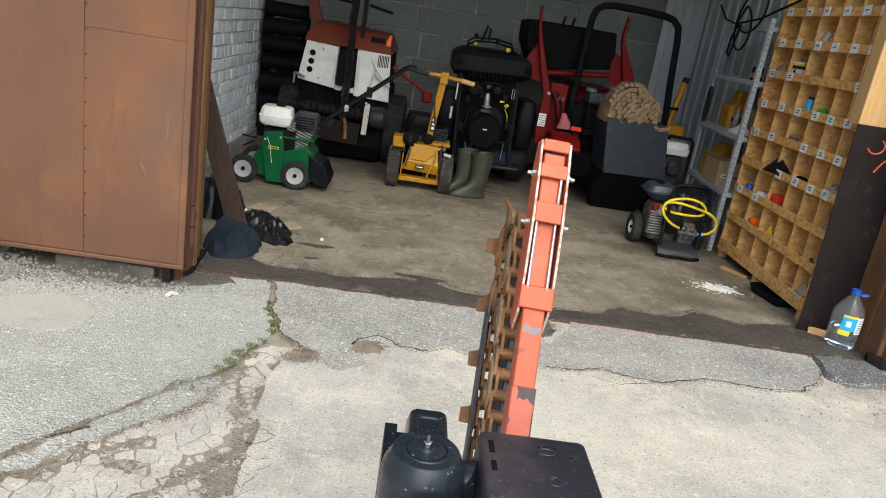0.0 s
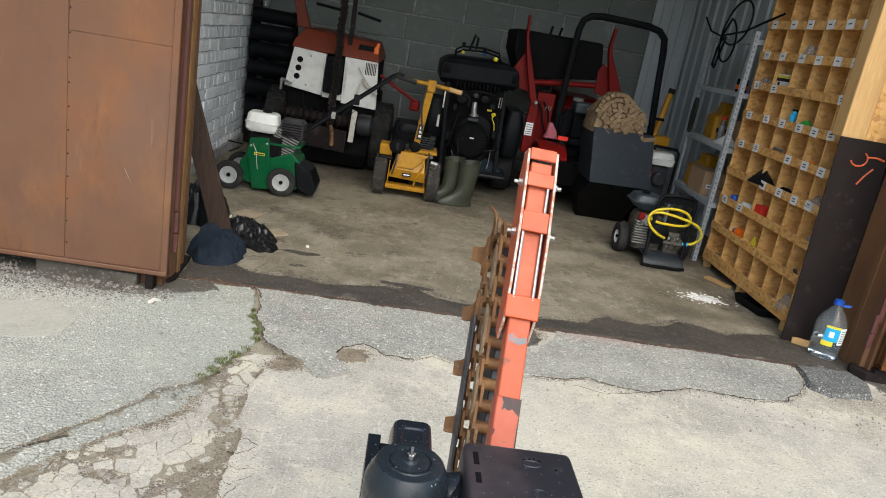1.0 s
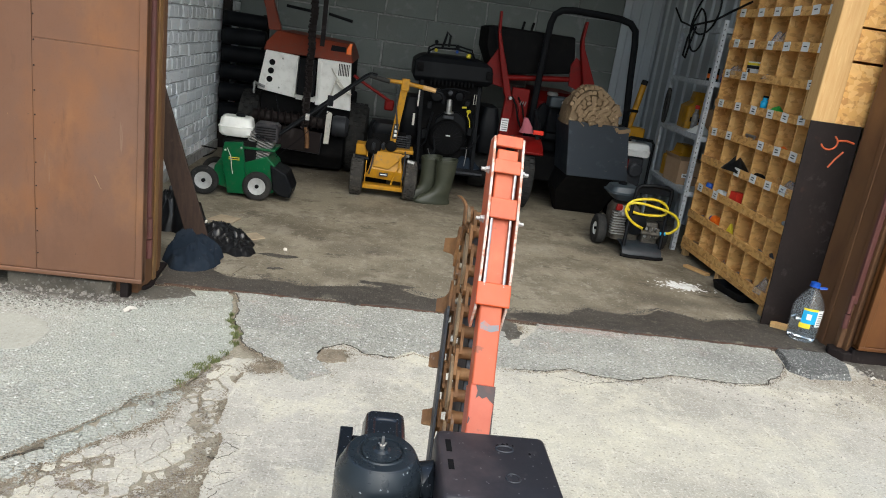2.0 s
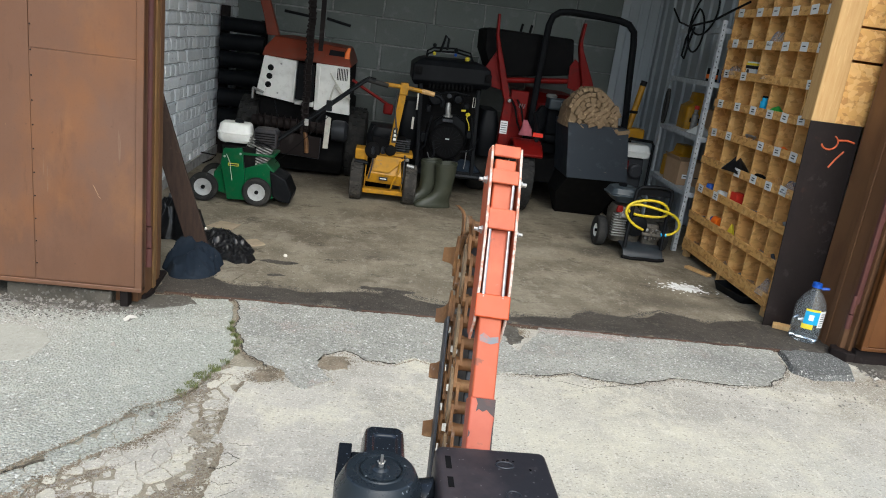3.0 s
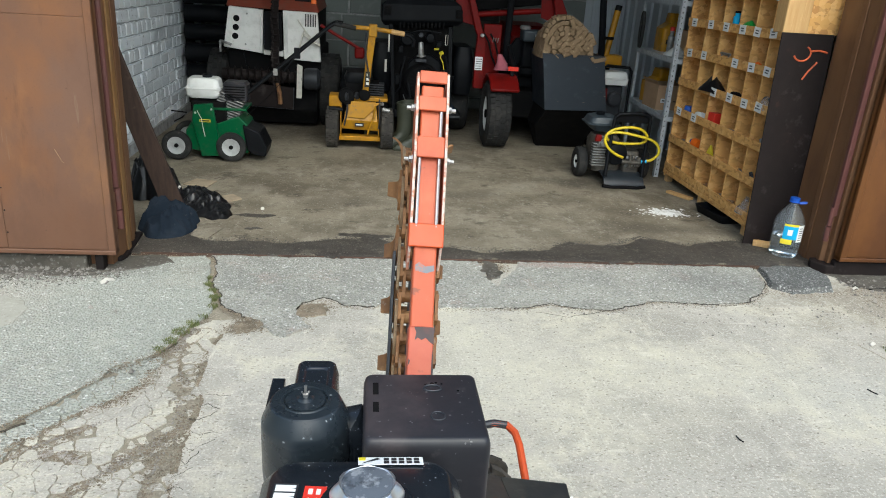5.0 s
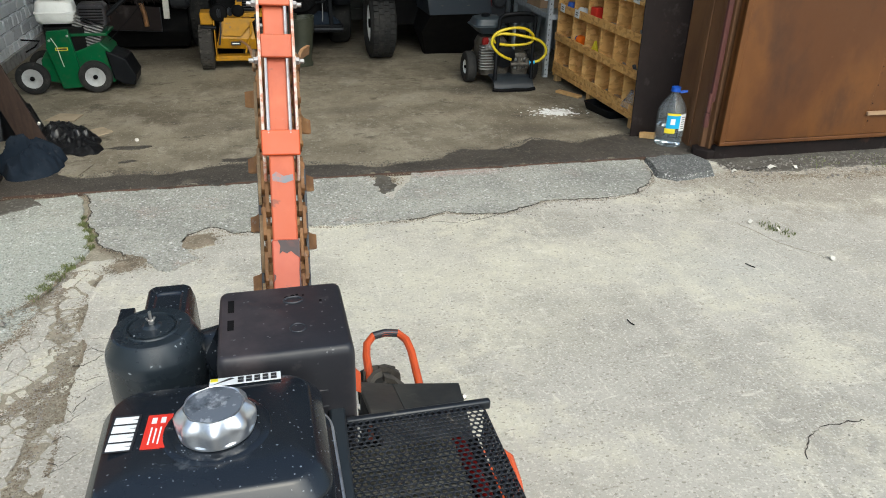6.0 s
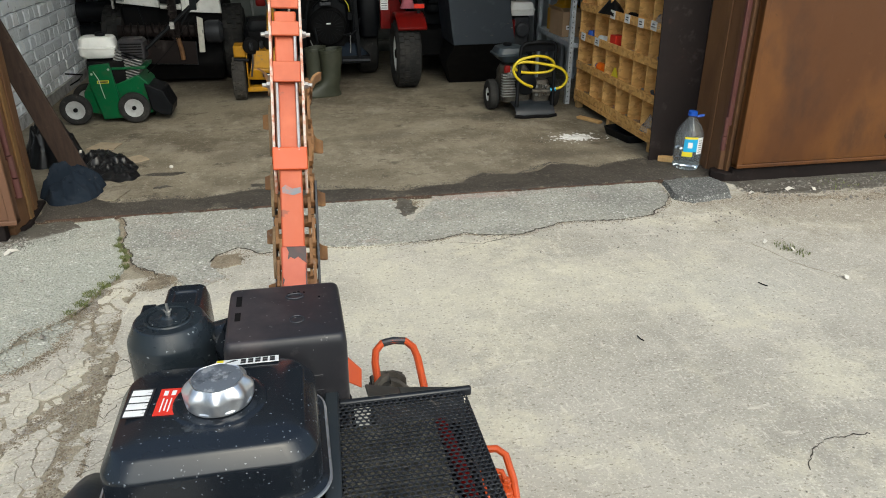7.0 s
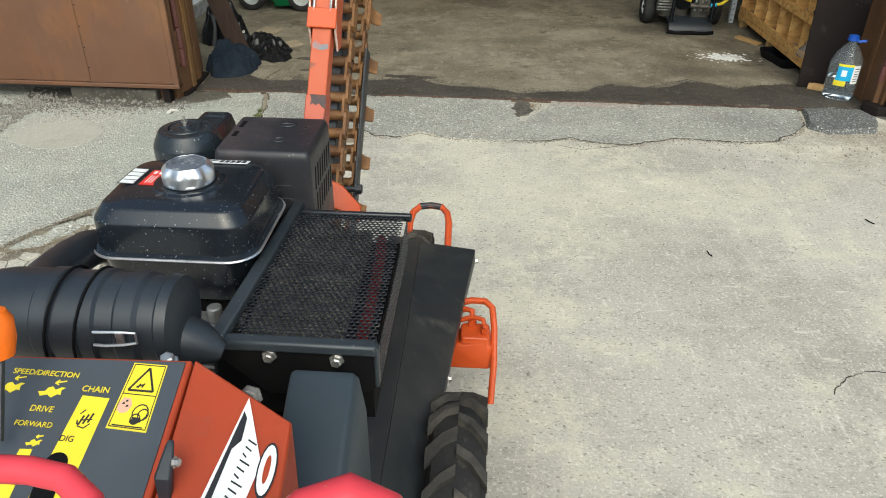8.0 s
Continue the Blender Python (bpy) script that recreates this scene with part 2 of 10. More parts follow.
RUST_BROWN = surface("dark_brown_gate_paint", (0.084, 0.031, 0.0085), [
    ((0.092, 0.038, 0.014), "noise", 0.9, 0.50, 0.70, 0.6), ((0.155, 0.060, 0.013), "noise", 1.4, 0.50, 0.68, 0.7, (1, 1, 0.6)), ((0.0333, 0.0163, 0.0104), "noise", 2.1, 0.54, 0.70, 0.7, (1, 1, 0.5)),
    ((0.125, 0.066, 0.034), "noise", 7, 0.68, 0.73, 0.4, (5, 5, 0.35)), ((0.1480, 0.0666, 0.0259), "noise", 26, 0.69, 0.73, 0.5), ((0.0296, 0.0148, 0.0089), "noise", 40, 0.68, 0.72, 0.5),
], rough=0.55, rough_var=0.14, bump=0.16, bump_scale=22, depth=0.004, spec=0.3)
RUST_DARK = surface("dark_rusty_steel", (0.014, 0.0105, 0.010), [
    ((0.020, 0.014, 0.013), "noise", 3, 0.46, 0.66, 0.7),
    ((0.07, 0.032, 0.020), "noise", 6, 0.62, 0.72, 0.5),
    ((0.085, 0.075, 0.07), "noise", 7, 0.60, 0.72, 0.45),
    ((0.16, 0.15, 0.14), "noise", 34, 0.71, 0.74, 0.5),
], rough=0.68, rough_var=0.15, bump=0.25, bump_scale=45, depth=0.004, spec=0.15)
RUST_JAMB = surface("rusty_frame_paint", (0.150, 0.075, 0.036), [
    ((0.215, 0.115, 0.050), "noise", 2.2, 0.46, 0.66, 0.8, (1, 1, 0.4)), ((0.085, 0.042, 0.026), "noise", 3.5, 0.54, 0.70, 0.7, (2, 2, 0.4)),
    ((0.26, 0.16, 0.085), "noise", 9, 0.64, 0.72, 0.5, (4, 4, 0.4)), ((0.05, 0.026, 0.018), "noise", 34, 0.68, 0.72, 0.5)],
    rough=0.52, rough_var=0.14, bump=0.18, bump_scale=24, depth=0.004, spec=0.35)
OCHRE_JAMB = surface("ochre_rusted_paint", (0.22, 0.115, 0.040), [
    ((0.30, 0.19, 0.085), "noise", 6, 0.5, 0.68, 0.7, (3, 3, 0.4)), ((0.10, 0.05, 0.028), "noise", 11, 0.56, 0.7, 0.7, (3, 3, 0.5))], rough=0.55, bump=0.2, bump_scale=30)
MAROON = paint("old_maroon_primer", (0.13, 0.052, 0.045), 0.55, wear=0.3)
WASH = surface("whitewashed_mortar", (0.55, 0.57, 0.58), [
    ((0.30, 0.29, 0.275), "noise", 16, 0.54, 0.68, 0.75), ((0.84, 0.86, 0.87), "noise", 30, 0.55, 0.7, 0.6)],
    rough=0.95, bump=0.9, bump_scale=60, depth=0.01)
BRICK_WHITE = surface("whitewashed_brick", (0.90, 0.93, 0.95), [
    ((0.80, 0.83, 0.85), "noise", 5, 0.45, 0.7, 0.6),
    ((0.92, 0.94, 0.95), "noise", 12, 0.52, 0.7, 0.6),
    ((0.30, 0.27, 0.25), "noise", 24, 0.64, 0.68, 0.75),
    ((0.36, 0.22, 0.17), "noise", 15, 0.72, 0.76, 0.5),
], rough=0.9, bump=0.8, bump_scale=38, depth=0.012, rand=0.14)
# Wall colour darkened to carry the shade below the open gate.
RENDER_DARK = surface("shade_darkened_render", (0.20, 0.188, 0.17), [
    ((0.09, 0.08, 0.07), "noise", 5, 0.42, 0.66, 0.8), ((0.30, 0.29, 0.27), "noise", 26, 0.58, 0.7, 0.6)],
    rough=0.95, bump=0.9, bump_scale=50, depth=0.01, spec=0.2)
MORTAR = surface("rough_mortar", (0.42, 0.42, 0.41), [
    ((0.15, 0.145, 0.135), "noise", 12, 0.45, 0.7, 0.8), ((0.5, 0.5, 0.48), "noise", 30, 0.58, 0.7, 0.6)],
    rough=0.95, bump=0.9, bump_scale=60, depth=0.01)
BLOCK = surface("grey_cinder_block", (0.205, 0.225, 0.213), [
    ((0.20, 0.21, 0.195), "noise", 2.2, 0.42, 0.7, 0.7),
    ((0.34, 0.352, 0.34), "noise", 6, 0.55, 0.72, 0.6),
    ((0.16, 0.16, 0.15), "noise", 60, 0.58, 0.72, 0.5),
], rough=0.93, bump=0.7, bump_scale=60, depth=0.008, rand=0.12)
SHEET = surface("grey_metal_sheet", (0.54, 0.58, 0.61), [
    ((0.42, 0.455, 0.48), "noise", 2.5, 0.42, 0.7, 0.7, (1, 1, 0.3)), ((0.45, 0.47, 0.48), "noise", 9, 0.6, 0.75, 0.4)],
    rough=0.55, bump=0.1, bump_scale=20)
ZINC = surface("galvanised_steel", (0.52, 0.56, 0.59), [
    ((0.32, 0.35, 0.38), "cells", 55, 0.5, 0.9, 0.6), ((0.22, 0.22, 0.22), "noise", 10, 0.62, 0.75, 0.5)],
    rough=0.42, metal=0.25, bump=0.08, bump_scale=60)
OSB = surface("osb_board", (0.74, 0.425, 0.135), [
    ((0.54, 0.285, 0.085), "cells", 22, 0.55, 0.75, 0.7, (1, 1, 2.6)),
    ((0.86, 0.55, 0.21), "cells", 30, 0.70, 0.85, 0.7, (1, 2.6, 1)),
    ((0.325, 0.168, 0.058), "noise", 24, 0.62, 0.72, 0.6),
], rough=0.68, bump=0.3, bump_scale=40, depth=0.003)
OSB_END = surface("osb_shelf_end_board", (0.69, 0.385, 0.118), [
    ((0.47, 0.225, 0.065), "cells", 26, 0.5, 0.8, 0.8, (1, 1, 2.2)), ((0.80, 0.50, 0.19), "cells", 34, 0.72, 0.85, 0.7)],
    rough=0.66, bump=0.3, bump_scale=40, depth=0.003)
PINE = surface("pine_board", (0.55, 0.345, 0.14), [
    ((0.46, 0.25, 0.085), "noise", 7, 0.42, 0.7, 0.7, (9, 9, 0.8)),
    ((0.70, 0.47, 0.21), "noise", 12, 0.55, 0.7, 0.6, (12, 12, 0.6)),
    ((0.30, 0.17, 0.07), "noise", 5, 0.70, 0.74, 0.6)], rough=0.62, bump=0.15, bump_scale=50)
PLANK = surface("dark_weathered_plank", (0.072, 0.047, 0.036), [
    ((0.04, 0.028, 0.024), "noise", 6, 0.4, 0.7, 0.8, (8, 8, 0.7)), ((0.12, 0.08, 0.06), "noise", 16, 0.6, 0.72, 0.6)],
    rough=0.75, bump=0.3, bump_scale=45, spec=0.2)
ORANGE = surface("faded_orange_paint", (0.455, 0.092, 0.036), [
    ((0.58, 0.15, 0.068), "noise", 5, 0.44, 0.66, 0.7),
    ((0.34, 0.058, 0.024), "noise", 9, 0.52, 0.75, 0.65),
    ((0.10, 0.055, 0.04), "noise", 22, 0.66, 0.70, 0.6),
    ((0.60, 0.50, 0.45), "noise", 60, 0.69, 0.71, 0.5),
], rough=0.48, rough_var=0.14, bump=0.12, bump_scale=90, depth=0.002, spec=0.35)
ORANGE_BRIGHT = surface("orange_paint", (0.52, 0.075, 0.014), [
    ((0.42, 0.058, 0.014), "noise", 9, 0.45, 0.7, 0.7),
    ((0.11, 0.07, 0.05), "noise", 30, 0.66, 0.70, 0.6),
    ((0.30, 0.08, 0.03), "noise", 17, 0.6, 0.72, 0.4),
], rough=0.42, rough_var=0.12, bump=0.1, bump_scale=110, depth=0.002, spec=0.4)
ORANGE_RED = paint("orange_red_console_paint", (0.36, 0.052, 0.018), 0.5, wear=0.12, dirty=0.25)
ORANGE_DULL = surface("heat_dulled_orange_paint", (0.42, 0.078, 0.036), [
    ((0.54, 0.13, 0.065), "noise", 5, 0.45, 0.68, 0.7), ((0.20, 0.045, 0.03), "noise", 7, 0.52, 0.72, 0.75), ((0.06, 0.03, 0.028), "noise", 20, 0.64, 0.7, 0.6)],
    rough=0.5, bump=0.12, bump_scale=90, depth=0.002)
CHIPPED = surface("bare_chipped_edge", (0.66, 0.55, 0.47), [((0.55, 0.20, 0.11), "noise", 55, 0.46, 0.58, 0.9), ((0.20, 0.15, 0.12), "noise", 40, 0.62, 0.7, 0.6)], rough=0.55, bump=0.1)
PERF = surface("glossy_black_perforated_steel", (0.012, 0.014, 0.018), [((0.05, 0.052, 0.055), "noise", 20, 0.5, 0.7, 0.6), ((0.16, 0.14, 0.11), "noise", 45, 0.62, 0.72, 0.5)], rough=0.32, bump=0.05)
DEBRIS = surface("dusty_cooler_debris", (0.16, 0.15, 0.118), [((0.30, 0.28, 0.22), "noise", 30, 0.5, 0.66, 0.6), ((0.035, 0.035, 0.032), "noise", 16, 0.5, 0.7, 0.7)], rough=0.9, bump=0.5, bump_scale=140)
SCORCH = surface("scorched_orange_paint", (0.040, 0.022, 0.022), [
    ((0.16, 0.045, 0.032), "noise", 14, 0.52, 0.7, 0.6), ((0.022, 0.017, 0.018), "noise", 9, 0.55, 0.7, 0.7)], rough=0.55, bump=0.15)
SMEAR = surface("sooty_orange_paint", (0.24, 0.055, 0.032), [((0.10, 0.03, 0.024), "noise", 30, 0.46, 0.64, 0.8)], rough=0.55, bump=0.1)
STAIN = surface("blue_grey_stain", (0.16, 0.17, 0.19), [((0.40, 0.12, 0.07), "noise", 40, 0.5, 0.62, 0.8)], rough=0.5, bump=0.1)
GATE_GRIT = surface("dark_gravelly_dirt", (0.115, 0.104, 0.086), [
    ((0.065, 0.058, 0.048), "noise", 9, 0.44, 0.66, 0.8), ((0.22, 0.21, 0.19), "cells", 95, 0.86, 0.9, 0.5), ((0.16, 0.145, 0.12), "noise", 30, 0.55, 0.68, 0.6)], rough=0.95, bump=0.9, bump_scale=100, depth=0.006, spec=0.2)
CAP_TOP = surface("worn_dull_cap_top", (0.16, 0.18, 0.21), [
    ((0.40, 0.42, 0.45), "noise", 55, 0.50, 0.56, 0.85), ((0.06, 0.07, 0.085), "noise", 34, 0.54, 0.62, 0.8), ((0.55, 0.56, 0.58), "noise", 120, 0.62, 0.68, 0.5)], rough=0.5, rough_var=0.15, metal=0.4, bump=0.25, bump_scale=90)
CHAIN = surface("rusty_chain_steel", (0.26, 0.128, 0.048), [
    ((0.12, 0.06, 0.03), "noise", 12, 0.42, 0.68, 0.8), ((0.42, 0.24, 0.10), "noise", 26, 0.55, 0.72, 0.7),
    ((0.30, 0.25, 0.21), "noise", 55, 0.62, 0.7, 0.5)], rough=0.62, metal=0.35, bump=0.4, bump_scale=70)
STEEL_DARK = surface("dark_worn_steel", (0.045, 0.048, 0.055), [
    ((0.16, 0.16, 0.165), "noise", 18, 0.58, 0.7, 0.6), ((0.10, 0.06, 0.04), "noise", 8, 0.6, 0.75, 0.5)], rough=0.5, metal=0.5, bump=0.15)
BLACK_DUSTY = surface("dusty_black_enamel", (0.0105, 0.0135, 0.0185), [
    ((0.020, 0.025, 0.032), "noise", 6, 0.45, 0.75, 0.6),
    ((0.13, 0.14, 0.15), "noise", 24, 0.66, 0.74, 0.4),
    ((0.10, 0.107, 0.115), "noise", 75, 0.68, 0.73, 0.4),
    ((0.36, 0.39, 0.42), "cells", 560, 0.9982, 0.999, 0.6),
    ((0.28, 0.30, 0.32), "cells", 760, 0.993, 0.995, 0.6)], rough=0.22, rough_var=0.1, bump=0.03, bump_scale=40, depth=0.002)
LID_DUST = surface("dust_filmed_black_lid", (0.014, 0.019, 0.024), [
    ((0.024, 0.032, 0.040), "noise", 9, 0.45, 0.7, 0.6),
    ((0.13, 0.14, 0.15), "noise", 75, 0.66, 0.73, 0.5),
    ((0.40, 0.43, 0.45), "cells", 420, 0.9965, 0.998, 0.7)], rough=0.27, rough_var=0.1, bump=0.04, bump_scale=60, depth=0.002)
COVER_DUST = surface("dust_covered_black_steel", (0.018, 0.021, 0.023), [
    ((0.058, 0.056, 0.048), "noise", 4, 0.44, 0.66, 0.7), ((0.12, 0.112, 0.095), "noise", 11, 0.58, 0.70, 0.5), ((0.012, 0.013, 0.015), "noise", 7, 0.6, 0.7, 0.6)],
    rough=0.5, rough_var=0.12, bump=0.1, bump_scale=60)
BLACK_HEAT = surface("heat_dulled_black_steel", (0.018, 0.018, 0.022), [
    ((0.058, 0.047, 0.049), "noise", 7, 0.47, 0.62, 0.8),
    ((0.08, 0.072, 0.072), "noise", 36, 0.62, 0.7, 0.45),
    ((0.20, 0.20, 0.20), "cells", 420, 0.992, 0.994, 0.5)], rough=0.46, rough_var=0.12, bump=0.12, bump_scale=70, depth=0.002)
BLACK_SHEET = surface("dusty_black_sheet_metal", (0.018, 0.024, 0.030), [
    ((0.050, 0.060, 0.068), "noise", 3.5, 0.42, 0.7, 0.65),
    ((0.085, 0.084, 0.08), "noise", 13, 0.60, 0.75, 0.4),
    ((0.30, 0.30, 0.29), "cells", 420, 0.994, 0.996, 0.5)], rough=0.42, rough_var=0.12, bump=0.08, bump_scale=60)
BLACK_PLASTIC = surface("black_plastic", (0.018, 0.023, 0.030), [
    ((0.032, 0.040, 0.049), "noise", 8, 0.45, 0.7, 0.6), ((0.08, 0.082, 0.082), "noise", 30, 0.64, 0.74, 0.3)],
    rough=0.42, rough_var=0.12, bump=0.08, bump_scale=90)
# For grimy parts, and for added bodies that stand in for shade.
BLACK_DARK = surface("grimy_and_shade_black", (0.0045, 0.0045, 0.005), [((0.012, 0.011, 0.010), "noise", 14, 0.5, 0.7, 0.6)], rough=0.8, bump=0.2, spec=0.12)
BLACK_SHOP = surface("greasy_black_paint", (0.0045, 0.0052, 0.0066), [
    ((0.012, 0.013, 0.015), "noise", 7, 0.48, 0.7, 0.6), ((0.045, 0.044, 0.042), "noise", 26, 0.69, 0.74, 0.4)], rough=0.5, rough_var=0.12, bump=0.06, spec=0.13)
SLATE = surface("slate_blue_grey_plastic", (0.030, 0.041, 0.050), [
    ((0.046, 0.058, 0.070), "noise", 6, 0.45, 0.7, 0.5), ((0.16, 0.165, 0.17), "noise", 60, 0.68, 0.74, 0.3)], rough=0.5, bump=0.06, bump_scale=80)
PANEL_GREY = surface("dark_grey_panel_print", (0.052, 0.062, 0.074), [
    ((0.07, 0.08, 0.095), "noise", 10, 0.5, 0.7, 0.5), ((0.2, 0.2, 0.2), "noise", 110, 0.7, 0.74, 0.3)], rough=0.5, bump=0.04, bump_scale=80)
RUBBER = surface("dusty_tyre_rubber", (0.020, 0.020, 0.020), [
    ((0.055, 0.052, 0.047), "noise", 9, 0.45, 0.7, 0.6), ((0.12, 0.11, 0.095), "noise", 34, 0.6, 0.72, 0.4)],
    rough=0.8, bump=0.25, bump_scale=60, spec=0.2)
RUBBER_MUD = surface("muddy_tyre_rubber", (0.045, 0.042, 0.038), [
    ((0.13, 0.115, 0.095), "noise", 9, 0.45, 0.66, 0.7), ((0.02, 0.02, 0.02), "noise", 24, 0.58, 0.7, 0.6)],
    rough=0.88, bump=0.35, bump_scale=60, spec=0.2)
CHROME = surface("dulled_chrome", (0.74, 0.75, 0.77), [
    ((0.50, 0.51, 0.54), "noise", 30, 0.48, 0.62, 0.7), ((0.16, 0.16, 0.17), "noise", 55, 0.62, 0.7, 0.5)],
    rough=0.34, rough_var=0.16, metal=0.9, bump=0.15, bump_scale=60, depth=0.002)
BOLT = surface("zinc_bolt", (0.55, 0.54, 0.52), [((0.28, 0.24, 0.2), "noise", 40, 0.5, 0.7, 0.6)], rough=0.38, metal=0.9, bump=0.1)
CAST = surface("cast_aluminium", (0.36, 0.36, 0.35), [((0.16, 0.15, 0.14), "noise", 30, 0.48, 0.7, 0.7)], rough=0.5, metal=0.7, bump=0.3)
GREASY = surface("greasy_cast_metal", (0.105, 0.095, 0.078), [
    ((0.035, 0.030, 0.026), "noise", 18, 0.44, 0.62, 0.85), ((0.24, 0.225, 0.20), "noise", 34, 0.56, 0.66, 0.6), ((0.15, 0.115, 0.07), "noise", 11, 0.55, 0.7, 0.5)],
    rough=0.5, rough_var=0.15, metal=0.3, bump=0.35, bump_scale=60)
YELLOW = paint("yellow_paint", (0.46, 0.225, 0.008), 0.42, wear=0.6, dirty=0.6)
GREEN = paint("green_paint", (0.004, 0.092, 0.030), 0.35, wear=0.2, dirty=0.3)
RED = paint("red_paint", (0.165, 0.0055, 0.0045), 0.45, wear=0.25, dirty=0.5, dirt=(0.03, 0.018, 0.015), worn=(0.06, 0.04, 0.035), spec=0.15)
RED_HANDLE = paint("worn_red_handle_paint", (0.66, 0.055, 0.075), 0.45, worn=(0.55, 0.42, 0.10), wear=0.5, dirty=0.15)
RUST_RED = paint("rust_red_paint", (0.19, 0.036, 0.016), 0.5, wear=0.4)
WHITE = paint("cream_white_paint", (0.86, 0.85, 0.81), 0.45, dirt=(0.45, 0.41, 0.35), dirty=0.3, worn=(0.3, 0.2, 0.14), wear=0.25)
WHITE_PLASTIC = paint("white_plastic", (0.80, 0.81, 0.78), 0.4, dirt=(0.45, 0.42, 0.36), dirty=0.2, wear=0.1)
GREY_PLATE = surface("smeared_grey_steel_plate", (0.034, 0.042, 0.053), [
    ((0.030, 0.036, 0.045), "noise", 2.5, 0.42, 0.66, 0.8), ((0.10, 0.115, 0.13), "noise", 6, 0.58, 0.72, 0.5),
    ((0.26, 0.21, 0.15), "noise", 12, 0.66, 0.70, 0.7, (1, 1, 2.6)), ((0.30, 0.31, 0.32), "noise", 50, 0.72, 0.74, 0.5)], rough=0.46, metal=0.2, bump=0.12, bump_scale=40, spec=0.3)
MUD_CHAIN = surface("dried_mud_chain", (0.235, 0.162, 0.092), [
    ((0.17, 0.115, 0.06), "noise", 14, 0.45, 0.68, 0.8), ((0.48, 0.36, 0.21), "noise", 30, 0.55, 0.7, 0.7)], rough=0.9, bump=0.6, bump_scale=60)
BOOT = surface("olive_rubber_boot", (0.034, 0.038, 0.024), [((0.06, 0.062, 0.042), "noise", 8, 0.48, 0.7, 0.6)], rough=0.5, bump=0.08)
CARD = surface("cardboard", (0.36, 0.235, 0.135), [((0.27, 0.17, 0.095), "noise", 6, 0.45, 0.7, 0.6), ((0.44, 0.31, 0.19), "noise", 40, 0.55, 0.7, 0.4)], rough=0.85, bump=0.08)
NAVY = surface("navy_work_cloth", (0.012, 0.018, 0.028), [((0.026, 0.034, 0.046), "noise", 10, 0.48, 0.7, 0.7), ((0.10, 0.10, 0.10), "noise", 26, 0.64, 0.72, 0.4)],
               rough=0.95, bump=0.5, bump_scale=240, depth=0.002, spec=0.15)
BAG = surface("black_plastic_bag", (0.007, 0.007, 0.008), [((0.02, 0.02, 0.02), "noise", 15, 0.6, 0.75, 0.5)], rough=0.36, rough_var=0.1, bump=0.3, bump_scale=25)
HOSE = surface("yellow_hose", (0.72, 0.56, 0.02), [((0.42, 0.32, 0.03), "noise", 20, 0.55, 0.72, 0.6)], rough=0.4, bump=0.05)
DECAL_YELLOW = surface("yellow_decal", (0.80, 0.66, 0.03), [((0.62, 0.50, 0.05), "noise", 20, 0.52, 0.7, 0.5)], rough=0.45, bump=0)
DECAL_WHITE = surface("white_label", (0.80, 0.81, 0.80), [((0.62, 0.62, 0.6), "noise", 30, 0.55, 0.7, 0.5)], rough=0.55, bump=0)
DECAL_RED = surface("red_label", (0.66, 0.035, 0.02), [((0.45, 0.03, 0.02), "noise", 30, 0.55, 0.7, 0.5)], rough=0.45, bump=0)
DECAL_BLACK = surface("black_print", (0.015, 0.015, 0.017), (), rough=0.5, bump=0)
DECAL_PINK = surface("pale_pink_print", (0.72, 0.40, 0.28), (), rough=0.5, bump=0)
BLUE = surface("blue_plastic", (0.012, 0.085, 0.46), [((0.01, 0.05, 0.3), "noise", 30, 0.5, 0.7, 0.4)], rough=0.4, bump=0)
CYAN = surface("light_blue_label", (0.03, 0.40, 0.72), [((0.05, 0.3, 0.6), "noise", 30, 0.5, 0.7, 0.3)], rough=0.4, bump=0)
ORANGE_KNOB = surface("orange_plastic_knob", (0.90, 0.17, 0.008), [((0.75, 0.13, 0.01), "noise", 30, 0.5, 0.7, 0.4)], rough=0.45, bump=0)
GREEN_BAG = surface("green_wrapper", (0.04, 0.34, 0.05), [((0.02, 0.2, 0.03), "noise", 30, 0.5, 0.7, 0.5)], rough=0.35, bump=0.2)
POWDER = surface("spilled_white_powder", (0.74, 0.74, 0.72), [((0.42, 0.39, 0.34), "noise", 22, 0.5, 0.65, 0.7)], rough=0.95, bump=0.6, bump_scale=120)
PAPER = surface("pale_litter", (0.66, 0.63, 0.56), [((0.5, 0.46, 0.4), "noise", 30, 0.5, 0.7, 0.5)], rough=0.85, bump=0.1)
PAPER_DIRTY = surface("dirty_beige_cardboard", (0.36, 0.29, 0.20), [((0.24, 0.19, 0.13), "noise", 14, 0.48, 0.66, 0.7)], rough=0.9, bump=0.15)
STONE = surface("loose_stone", (0.30, 0.275, 0.24), [((0.16, 0.145, 0.13), "noise", 30, 0.45, 0.7, 0.7)], rough=0.9, bump=0.4, rand=0.45)
WEED = surface("green_weed", (0.135, 0.155, 0.055), [((0.22, 0.23, 0.06), "noise", 60, 0.5, 0.7, 0.6)], rough=0.7, bump=0)
PINK = surface("dusty_pink_cloth", (0.42, 0.12, 0.15), [((0.3, 0.08, 0.1), "noise", 20, 0.5, 0.7, 0.6)], rough=0.9, bump=0.2)
LENS_RED = surface("red_reflector", (0.75, 0.03, 0.01), (), rough=0.2, bump=0)
MARK_ORANGE = surface("orange_paint_mark", (0.52, 0.10, 0.03), [((0.25, 0.06, 0.03), "noise", 30, 0.5, 0.65, 0.7)], rough=0.6, bump=0)


